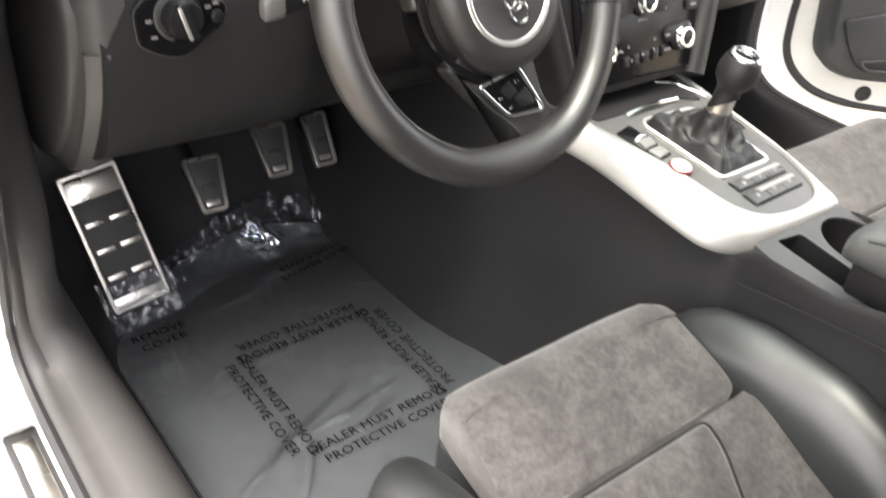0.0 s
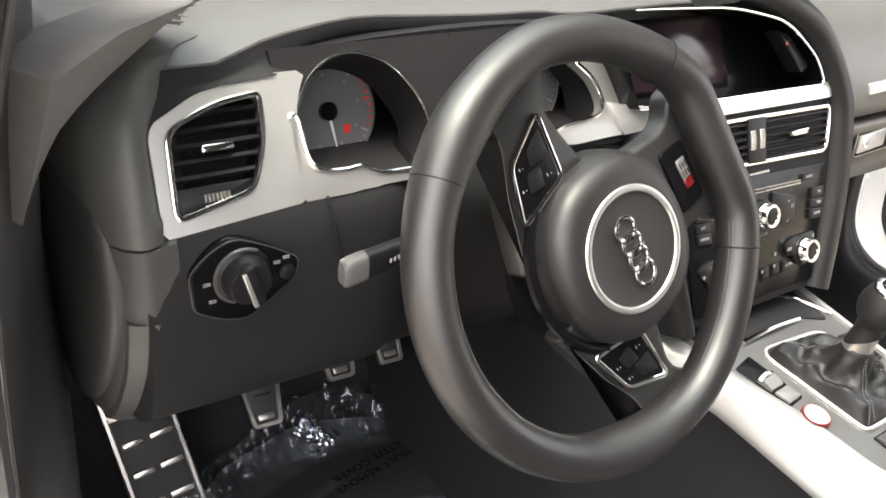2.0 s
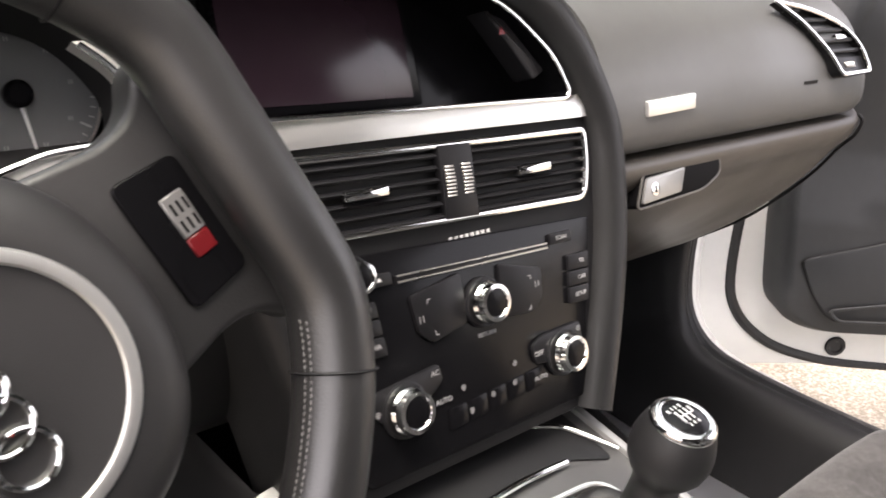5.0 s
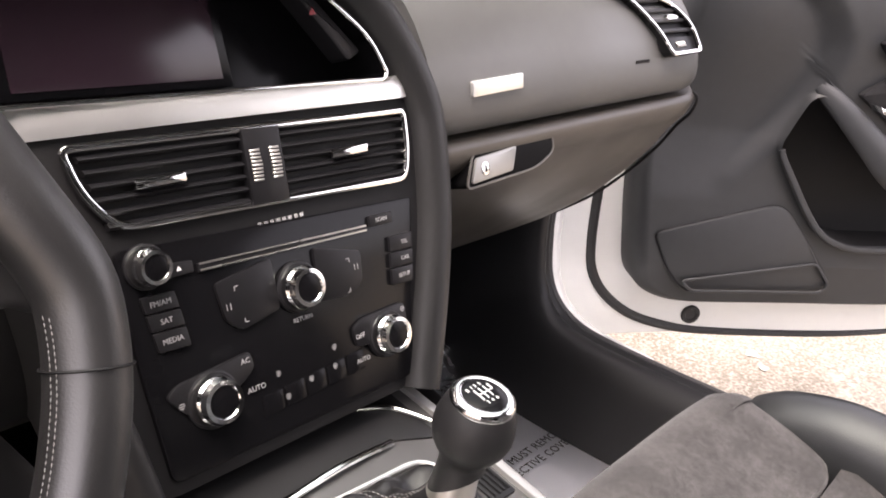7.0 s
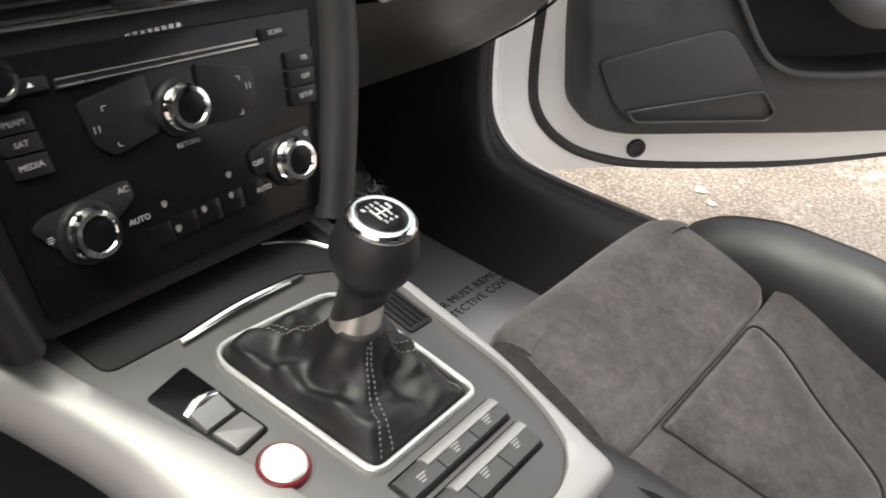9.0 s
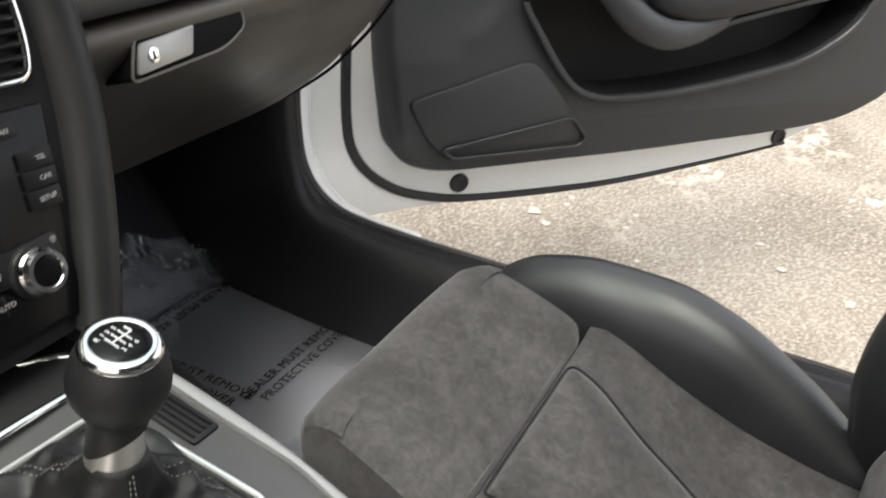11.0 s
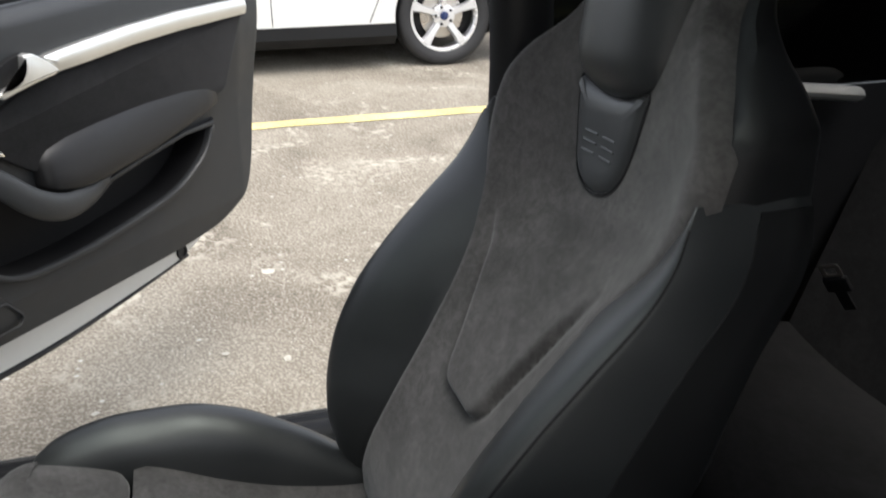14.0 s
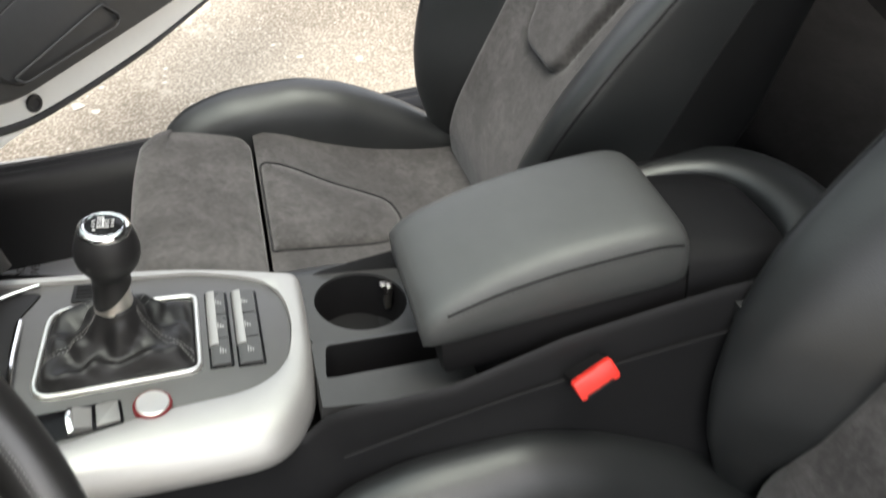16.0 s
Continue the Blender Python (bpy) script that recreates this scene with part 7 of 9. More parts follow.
    lo = spoke([(-0.052, -0.050), (-0.045, -0.098), (-0.050, -0.116), (-0.066, -0.126), (-0.068, -0.142), (0.068, -0.142), (0.066, -0.126), (0.050, -0.116), (0.045, -0.098), (0.052, -0.050)], -0.018, 0.003, "lower_spoke", M_RIML, "black lower spoke", 0.014)
    bd = spoke([(-0.030, -0.088), (0.030, -0.088), (0.028, -0.119), (-0.028, -0.119)], -0.004, 0.0055, "badge_panel", M_GLOSS, "gloss black panel", 0.005, 0.001, lo)
    b = bmesh.new()
    box(b, (-0.0040, -0.1125, -0.0140), (0.0150, -0.1015, -0.0093), 0.0007, 1)
    part("badge", b, M_KEY, bd, "small metal badge")
    b = bmesh.new()
    box(b, (-0.0135, -0.1125, -0.0140), (-0.0041, -0.1015, -0.0095), 0.0007, 1)
    part("badge_end", b, M_REDM, bd, "red end of the badge")
    b = bmesh.new()
    for q in (-0.002, 0.0060):
        for dy in (-0.1112, -0.1080, -0.1048):
            box(b, (q, dy, -0.0094), (q + 0.0055, dy + 0.0012, -0.0091), 0)
    part("badge_mark", b, M_INK, bd)
    # airbag cover
    b = bmesh.new()
    base = [(0.080 * math.copysign(abs(math.cos(a)) ** 0.88, math.cos(a)), 0.074 * math.copysign(abs(math.sin(a)) ** 0.9, math.sin(a)) + 0.002) for a in np.linspace(0, 2 * math.pi, 64, endpoint=False)]
    rings = []
    for k, z in ((0.98, -0.018), (1.0, 0.000), (1.0, 0.012), (0.985, 0.024), (0.95, 0.033), (0.88, 0.0395), (0.78, 0.0425), (0.64, 0.0440), (0.60, 0.0430), (0.3, 0.0432)):
        rings.append([(x * k, y * k, z) for x, y in base])
    rings = [[(x - 0.003, y - 0.006, z - 0.031) for x, y, z in r] for r in rings]
    loft(b, rings)
    hub = part("airbag_cover", b, M_COVER, wheel, "domed black airbag cover with a bright ring", sharp=60)
    b = bmesh.new()
    sweep(b, [(-0.003 + 0.0495 * math.cos(a), -0.004 + 0.0495 * math.sin(a), 0.0132) for a in np.linspace(0, 2 * math.pi, 72, endpoint=False)], 0.0030, 8, True, flat=0.6, up=(0, 0, 1))
    part("bright_ring", b, M_SILVER, hub, "satin chrome ring")
    for k in range(4):
        b = bmesh.new()
        sweep(b, [(-0.0255 + 0.0140 * k + 0.0102 * math.cos(a), -0.0035 + 0.0102 * math.sin(a), 0.0140) for a in np.linspace(0, 2 * math.pi, 40, endpoint=False)], 0.0015, 8, True)
        part("emblem_ring", b, M_CHROME, hub, "small chrome ring")
    # gloss strips beside the cover
    b = bmesh.new()
    sweep(b, [(0.086 * math.cos(a), 0.082 * math.sin(a), -0.012) for a in np.linspace(radians(35), radians(145), 36)], 0.0052, 8)
    part("gloss_strip", b, M_GLOSS, wheel, "gloss black strip round the airbag cover")
    b = bmesh.new()
    lathe(b, [(0.075, -0.075), (0.085, -0.05), (0.085, -0.034), (0.05, -0.032)], 40)
    part("hub_back", b, M_SHROUD, wheel)


build_wheel()

# ---------------------------------------------------------------- centre stack
stack = thing("centre_stack", "black centre stack with vents, radio and climate controls", "control panel")


def sp_part(name, bm, mat, parent=stack, label="", sharp=38):
    return part(name, in_frame(bm, STACK), mat, parent, label, sharp=sharp)


bm = bmesh.new()
o = rounded([(-0.168, 0.190), (0.150, 0.186), (0.150, 0.10), (0.128, 0.00), (0.105, -0.050), (-0.132, -0.050), (-0.150, 0.06)], [0.004, 0.004, 0.05, 0.05, 0.02, 0.02, 0.05])
plate(bm, o, -0.10, -0.0045, 0.002)
sp_part("stack_face", bm, M_BLACK, label="satin black stack face")
# central vent
V1 = rounded([(-0.1445, 0.1765), (0.1315, 0.1695), (0.1300, 0.140), (0.1235, 0.1165), (-0.1195, 0.1260), (-0.138, 0.150)], [0.006, 0.006, 0.02, 0.010, 0.012, 0.03], 5)
bm = bmesh.new()
strip_along(bm, V1, 0.0026, 0.0, flat=0.8)
cv = sp_part("centre_vent", bm, M_CHROME, label="chrome edge of the centre vent")
bm = bmesh.new()
loft(bm, [[(p[0], p[1], z) for p in V1] for z in (-0.0025, -0.0044)], cap0=False)
sp_part("duct", bm, M_BLACK, cv)
for i in range(6):
    y = 0.1215 + 0.0083 * (i + 0.5)
    for x0, x1 in ((-0.136 + 0.002 * (5 - i), -0.0255), (0.0075, 0.1270)):
        sl = -0.024 * 1.0
        bm = bmesh.new()
        rows = []
        for x in (x0, x1):
            yy = y - 0.026 * (x - 0.0) * 1.0 * 0.95
            rows.append([(x, yy - 0.0026, -0.0040), (x, yy - 0.0030, 0.0), (x, yy - 0.0012, 0.0022), (x, yy + 0.0010, -0.0005), (x, yy + 0.0012, -0.0040)])
        loft(bm, rows)
        sp_part("slat", bm, M_BUTTON, cv)
bm = bmesh.new()
plate(bm, [(-0.0243, 0.1735), (-0.0243, 0.1225), (0.0065, 0.1210), (0.0065, 0.1727)], -0.0045, 0.003, 0.001)
dv = sp_part("divider", bm, M_BUTTON, cv)
for u in (-0.0170, -0.0010):
    bm = bmesh.new()
    for j in range(9):
        box(bm, (u - 0.0042, 0.1375 + j * 0.0025, 0.002), (u + 0.0042, 0.1375 + j * 0.0025 + 0.0017, 0.0052 - 0.0003 * abs(j - 4)), 0.0005, 1)
    sp_part("thumbwheel", bm, M_STEEL, dv, "ribbed bright thumbwheel")
for u, v in ((-0.0890, 0.1500), (0.0665, 0.1465)):
    bm = bmesh.new()
    box(bm, (u - 0.0175, v - 0.0032, 0.0), (u + 0.0175, v + 0.0032, 0.0055), 0.0014)
    sp_part("vent_tab", bm, M_CHROME, cv, "bright sliding tab")
# aluminium band under the screen
bm = bmesh.new()
rows = []
for up, lo in (((-0.205, 0.213, -0.03), (-0.190, 0.178, -0.022)), ((-0.160, 0.2025, -0.004), (-0.160, 0.1835, -0.002)), ((-0.06, 0.1985, 0.0), (-0.06, 0.1825, 0.001)), ((0.06, 0.1955, 0.0), (0.06, 0.1805, 0.001)), ((0.118, 0.1935, 0.0), (0.128, 0.1795, 0.001)), ((0.131, 0.1975, -0.002), (0.1445, 0.1800, -0.002))):
    up, lo = Vector(up), Vector(lo)
    rows.append([up + Vector((0, 0, -0.03)), up, up.lerp(lo, 0.5) + Vector((0, 0, 0.0015)), lo, lo + Vector((0, 0, -0.03))])
loft(bm, rows)
sp_part("aluminium_band", bm, M_SILVER, label="satin aluminium band under the screen")
# screen recess
edge = [(-0.19, 0.2035), (-0.06, 0.2000), (0.06, 0.1972), (0.116, 0.1955), (0.1205, 0.2000), (0.1085, 0.2265), (0.0867, 0.2460), (0.062, 0.2655), (0.037, 0.2775), (-0.04, 0.2950), (-0.17, 0.3010), (-0.22, 0.3015)]
bm = bmesh.new()
e = rounded(edge, [0.004, 0.02, 0.02, 0.006, 0.006, 0.02, 0.02, 0.02, 0.03, 0.04, 0.02, 0.004], 4)
loft(bm, [[(p.x, p.y, 0.0) for p in e], [(p.x, p.y, -0.002) for p in e], [(p.x * 0.96 + 0.005, p.y * 1.0, -0.066) for p in e]], cap0=False)
scr = sp_part("screen_recess", bm, M_GLOSS, label="gloss black recess of the screen")
bm = bmesh.new()
plate(bm, rounded([(-0.150, 0.2085), (0.0200, 0.2050), (0.0160, 0.2890), (-0.150, 0.2930)], 0.003), -0.070, -0.058, 0.0015)
sp_part("display_frame", bm, M_GLOSS, scr)
bm = bmesh.new()
plate(bm, [(-0.141, 0.2140), (0.0105, 0.2110), (0.0075, 0.2845), (-0.141, 0.2880)], -0.060, -0.0572, 0.0004)
sp_part("display", bm, M_SCREEN, scr, "switched-off dark display")
bm = bmesh.new()
strip_along(bm, [p for p in e if p.x > -0.19], 0.0017, 0.0004, closed=False)
sp_part("bright_edge", bm, M_CHROME, scr, "chrome edge round the screen")
bm = bmesh.new()
plate(bm, rounded([(0.092, 0.2120), (0.106, 0.2190), (0.068, 0.2590), (0.048, 0.2660)], 0.004), -0.03, -0.010, 0.002)
hz = sp_part("button_strip", bm, M_BUTTON, scr, "black button strip")
bm = bmesh.new()
bm.faces.new([bm.verts.new(q) for q in ((0.060, 0.2475, -0.0096), (0.0672, 0.2475, -0.0096), (0.0640, 0.2535, -0.0096))])
sp_part("hazard_mark", bm, M_REDM, hz, "red warning triangle")
# hoop of dark trim that frames the stack
for s, pts in ((1, [(-0.02, 0.318), (0.04, 0.300), (0.098, 0.270), (0.131, 0.233), (0.1535, 0.188), (0.1595, 0.150), (0.1525, 0.085), (0.1385, 0.030), (0.1220, -0.018), (0.108, -0.055)]), (-1, [(-0.172, 0.178), (-0.170, 0.12), (-0.158, 0.06), (-0.145, 0.00), (-0.136, -0.05)])):
    bm = bmesh.new()
    pa = resample([(a, b, -0.004) for a, b in pts], 44)
    rings = []
    for i, p in enumerate(pa):
        q = pa[min(i + 1, 44)] - pa[max(i - 1, 0)]
        n = Vector((q.y, -q.x, 0)).normalized() * (1 if s > 0 else 1)
        w = 0.0190 if s > 0 else 0.012
        n = Vector((-q.y, q.x, 0)).normalized()
        rings.append([p + n * w * a + Vector((0, 0, b)) for a, b in ((-1, -0.10), (-1.0, -0.008), (-0.85, 0.006), (-0.45, 0.014), (0.0, 0.016), (0.45, 0.014), (0.85, 0.006), (1.0, -0.008), (1, -0.10))])
    loft(bm, rings)
    sp_part("stack_hoop", bm, M_HOOP, label="dark padded hoop beside the stack", sharp=60)
# radio and climate panel
bm = bmesh.new()
plate(bm, rounded([(-0.1265, 0.1130), (0.1270, 0.1005), (0.1120, 0.0300), (0.1010, -0.0400), (-0.1180, -0.0400), (-0.1250, 0.04)], [0.008, 0.004, 0.02, 0.008, 0.008, 0.02]), -0.0045, -0.001, 0.001)
rad = sp_part("radio_panel", bm, M_GLOSS, label="gloss black radio and climate panel")
bm = bmesh.new()
for k, w in enumerate((0.007, 0.0055, 0.004, 0.006, 0.005, 0.006, 0.004, 0.0055)):
    box(bm, (-0.020 + k * 0.0052, 0.1065, -0.004), (-0.020 + k * 0.0052 + 0.0035, 0.1092, -0.0038 + 0.0001), 0)
sp_part("maker_mark", bm, M_STEEL, rad)


def knob(u, v, r, name="knob"):
    bm = bmesh.new()
    lathe(bm, [(r * 1.22, -0.002), (r * 1.22, 0.0015), (r * 1.12, 0.0025), (r * 1.02, 0.002)], 40, T(u, v, 0))
    k = sp_part(name, bm, M_BUTTON, stack, "black dial with a ribbed chrome ring")
    bm = bmesh.new()
    lathe(bm, [(r * 0.98, 0.001), (r * 0.98, 0.006), (r, 0.0068), (r * 0.96, 0.0078), (r * 0.99, 0.0088), (r * 0.95, 0.0098), (r * 0.97, 0.0112), (r * 0.88, 0.0150), (r * 0.70, 0.0152), (r * 0.62, 0.0135)], 48, T(u, v, 0))
    sp_part("chrome_ring", bm, M_CHROME, k, "ribbed chrome ring", sharp=25)
    bm = bmesh.new()
    lathe(bm, [(r * 0.66, 0.010), (r * 0.66, 0.0142), (r * 0.5, 0.0146)], 32, T(u, v, 0))
    sp_part("cap", bm, M_GLOSS, k, "gloss black cap")
    return k


knob(0.0008, 0.0590, 0.0152, "menu_knob")
knob(-0.1085, 0.1000, 0.0118, "volume_knob")
knob(0.0765, 0.0015, 0.0156, "climate_knob")
knob(-0.0810, 0.0045, 0.0160, "climate_knob")
# cd slot
bm = bmesh.new()
plate(bm, [(-0.0735, 0.0935), (0.0735, 0.0885), (0.0735, 0.0835), (-0.0735, 0.0875)], -0.003, 0.0012, 0.0008)
cd = sp_part("disc_slot", bm, M_BUTTON, rad, "disc slot with a bright line")
bm = bmesh.new()
sweep(bm, [(-0.0725, 0.0932, 0.0012), (0.0725, 0.0882, 0.0012)], 0.0007, 6)
sp_part("bright_line", bm, M_STEEL, cd)
bm = bmesh.new()
sweep(bm, [(-0.0725, 0.0890, 0.0014), (0.0725, 0.0848, 0.0014)], 0.0008, 6)
sp_part("slot_lip", bm, M_STEEL, cd)


def button(pts, words="", size=0.006, at=None, bar=None, r=0.0015):
    bm = bmesh.new()
    plate(bm, rounded(pts, r, 3), -0.002, 0.0016, 0.0007)
    b = sp_part("button", bm, M_BUTTON, rad)
    cx = sum(p[0] for p in pts) / len(pts)
    cy = sum(p[1] for p in pts) / len(pts)
    if words:
        lettering("button_print", words, size, STACK @ T(cx if at is None else at[0], cy if at is None else at[1], 0.0018), M_DIMPRINT, b)
    return b


button([(-0.1165, 0.0820), (-0.0930, 0.0810), (-0.0915, 0.0700), (-0.1150, 0.0712)], "FM/AM", 0.0050)
button([(-0.1148, 0.0702), (-0.0913, 0.0690), (-0.0900, 0.0580), (-0.1132, 0.0592)], "SAT", 0.0050)
button([(-0.1130, 0.0582), (-0.0898, 0.0570), (-0.0885, 0.0440), (-0.1110, 0.0455)], "MEDIA", 0.0050)
button([(-0.0985, 0.0985), (-0.0770, 0.0970), (-0.0770, 0.0890), (-0.0970, 0.0895)], "")
bm = bmesh.new()
bm.faces.new([bm.verts.new(q) for q in ((-0.0895, 0.0925, 0.0018), (-0.0855, 0.0925, 0.0018), (-0.0875, 0.0955, 0.0018))])
sp_part("eject_mark", bm, M_PRINT, rad)
button([(0.0770, 0.0945), (0.1010, 0.0940), (0.1005, 0.0855), (0.0765, 0.0860)], "SCAN", 0.0046)
button([(0.0945, 0.0745), (0.1195, 0.0740), (0.1180, 0.0615), (0.0935, 0.0625)], "TEL", 0.0046, at=(0.1095, 0.068))
button([(0.0933, 0.0615), (0.1178, 0.0605), (0.1160, 0.0490), (0.0922, 0.0500)], "CAR", 0.0046, at=(0.1080, 0.0552))
button([(0.0920, 0.0490), (0.1158, 0.0480), (0.1140, 0.0350), (0.0908, 0.0365)], "SETUP", 0.0046, at=(0.1045, 0.0422))
# wings round the menu knob
for pts in ([(-0.0650, 0.0775), (-0.0180, 0.0850), (-0.0170, 0.0480), (-0.0500, 0.0420), (-0.0610, 0.0510)], [(0.0190, 0.0830), (0.0630, 0.0715), (0.0610, 0.0480), (0.0480, 0.0400), (0.0180, 0.0430)]):
    button(pts, r=0.004)
bm = bmesh.new()
for cx, cy, sx, sy in ((-0.051, 0.0725, 1, -1), (0.050, 0.0680, -1, -1), (-0.047, 0.0470, 1, 1), (0.047, 0.0430, -1, 1)):
    box(bm, (min(cx, cx + sx * 0.003), cy - 0.00025, 0.0017), (max(cx, cx + sx * 0.003), cy + 0.00025, 0.0020), 0)
    box(bm, (cx - 0.00025, min(cy, cy + sy * 0.003), 0.0017), (cx + 0.00025, max(cy, cy + sy * 0.003), 0.0020), 0)
for cx in (-0.0575, 0.0560):
    box(bm, (cx - 0.0018, 0.058, 0.0017), (cx - 0.0013, 0.0625, 0.0020), 0)
    box(bm, (cx + 0.0013, 0.058, 0.0017), (cx + 0.0018, 0.0625, 0.0020), 0)
sp_part("marks", bm, M_DIMPRINT, rad)
lettering("panel_print", "RETURN", 0.0046, STACK @ T(0.001, 0.0355, 0.0001), M_DIMPRINT, rad)
lettering("panel_print", "AC", 0.0054, STACK @ T(-0.0530, 0.0215, 0.0020), M_DIMPRINT, rad)
lettering("panel_print", "AUTO", 0.0054, STACK @ T(-0.0470, 0.0000, 0.0004), M_DIMPRINT, rad)
lettering("panel_print", "OFF", 0.0054, STACK @ T(0.0490, 0.0075, 0.0020), M_DIMPRINT, rad)
lettering("panel_print", "AUTO", 0.0050, STACK @ T(0.0500, -0.0115, 0.0001), M_DIMPRINT, rad)
for pts in ([(-0.1135, 0.0160), (-0.1040, 0.0220), (-0.0480, 0.0270), (-0.0460, 0.0150), (-0.0560, 0.0080), (-0.0800, -0.0020), (-0.1000, 0.0000)], [(0.0430, 0.0150), (0.0550, 0.0200), (0.0990, 0.0210), (0.1000, 0.0050), (0.0850, -0.005), (0.0450, 0.0000)]):
    button(pts, r=0.004)
bm = bmesh.new()
for u, v in ((-0.0280, 0.0040), (-0.0230, -0.0145), (-0.0010, -0.0090), (0.0220, -0.0070), (0.0240, 0.0070), (-0.1040, 0.0080), (0.0960, 0.0160)):
    top = 0.0022 if abs(u) > 0.09 else 0.0005
    for k, half in enumerate((0.0016, 0.0022, 0.0016)):
        box(bm, (u - half, v - 0.0016 + k * 0.0014, 0.0002), (u + half, v - 0.0016 + k * 0.0014 + 0.00045, top), 0)
    box(bm, (u - 0.0002, v - 0.0026, 0.0002), (u + 0.0002, v - 0.0016, top), 0)
sp_part("symbols", bm, M_DIMPRINT, rad)
for k in range(5):
    u = -0.036 + 0.0195 * k
    bm = bmesh.new()
    plate(bm, rounded([(u - 0.008, -0.008 + 0.001 * k), (u + 0.0095, -0.0072 + 0.001 * k), (u + 0.0090, -0.022 + 0.001 * k), (u - 0.0085, -0.023 + 0.001 * k)], 0.0015, 3), -0.002, 0.0001, 0.0004)
    sp_part("button", bm, M_GLOSS, rad)

# ---------------------------------------------------------------- passenger side fittings
pad_badge = thing("dash_badge", "bright metal name strip on the passenger pad", "badge")
bm = bmesh.new()
PB = fr((0.262, 0.1510, 0.930), (0.20, 0.98))
plate(bm, rounded([(-0.037, -0.0085), (0.0365, -0.0065), (0.037, 0.0075), (-0.0365, 0.0055)], 0.002), -0.006, 0.0035, 0.001)
part("plate", in_frame(bm, PB), M_SILVER, pad_badge)
bm = bmesh.new()
for k in range(6):
    box(bm, (0.512 + 0.005 * k, 0.1500, 0.9310), (0.5155 + 0.005 * k, 0.1512, 0.9345), 0)
part("pad_mark", bm, M_BLACK, dash)
# gap between the glovebox lid and the end of the dashboard
bm = bmesh.new()
lid = [(0.158, 0.881), (0.150, 0.874), (0.155, 0.855), (0.171, 0.835), (0.197, 0.795), (0.237, 0.748), (0.291, 0.696), (0.383, 0.63)]
sweep(bm, [Vector((0.690 + 0.05 * (p.x - 0.15), p.x + 0.003 - 0.001, p.y)) for p in resample([(a, b, 0) for a, b in lid], 40)], 0.0022, 6)
part("lid_gap", bm, M_BLACK, dash, "dark gap beside the glovebox lid")
# latch
LT = fr((0.305, 0.1500, 0.851), (0.30, 0.95))
lt = thing("glovebox_latch", "satin metal glovebox latch in a dark recess", "latch")
# flat black plate, painted shade where the finger hollow would be
bm = bmesh.new()
rec = rounded([(-0.080, -0.0150), (0.030, -0.0110), (0.062, 0.002), (0.060, 0.0200), (-0.064, 0.0185)], [0.008, 0.016, 0.012, 0.008, 0.008])
plate(bm, rec, -0.04, 0.0036, 0.0012)
rc = part("recess", in_frame(bm, LT), M_INK, lt, "flat black plate standing in for the shaded finger recess")
# strip of glovebox plastic stands for the hollow's lit lip
bm = bmesh.new()
strip_along(bm, rec, 0.0016, 0.0030)
part("recess_edge", in_frame(bm, LT), M_GLOVE, rc)
bm = bmesh.new()
plate(bm, rounded([(-0.074, -0.0110), (-0.012, -0.0075), (-0.002, 0.0150), (-0.064, 0.0120)], [0.004, 0.003, 0.003, 0.004]), 0.0, 0.0062, 0.0014)
hd = part("latch_lever", in_frame(bm, LT), M_LEVER, lt, "satin metal lever")
bm = bmesh.new()
lathe(bm, [(0.0062, 0.0050), (0.0062, 0.0070), (0.0050, 0.0074)], 24, LT @ T(-0.0540, 0.0010, 0))
part("lock", bm, M_CHROME, hd)
bm = bmesh.new()
box(bm, (-0.0550, -0.0022, 0.0070), (-0.0530, 0.0042, 0.0078), 0)
part("keyway", in_frame(bm, LT), M_BLACK, hd)
# outer vent of the passenger
RV = fr((0.60, 0.165, 0.955), (0.6, 0.8))
V2 = rounded([(-0.106, 0.0660), (-0.034, 0.0545), (0.022, 0.0360), (0.050, 0.0080), (0.0440, -0.0255), (-0.0260, -0.0262), (-0.0330, 0.0020), (-0.062, 0.0380)], [0.003, 0.03, 0.03, 0.02, 0.006, 0.008, 0.02, 0.02], 5)
vent("outer_vent", RV @ T(-0.004, -0.002, 0.0130), V2, None, 0.010, 0.020, slats=5, wheel=True, deep=0.34)

# ---------------------------------------------------------------- gear lever and console switches
gear = thing("gear_lever", "gear lever with a black ball knob, chrome cap and leather boot", "gear lever")
bm = bmesh.new()
FR = rounded([(-0.0465, 0.0400), (0.0700, 0.0330), (0.0740, -0.1000), (-0.0310, -0.1020)], [0.024, 0.024, 0.012, 0.012], 6)
rim_of(bm, FR, 0.0044, -0.002, 0.0060, 0.0012)
part("boot_frame", in_frame(bm, CONS), M_SILVER, gear, "bright frame round the boot")


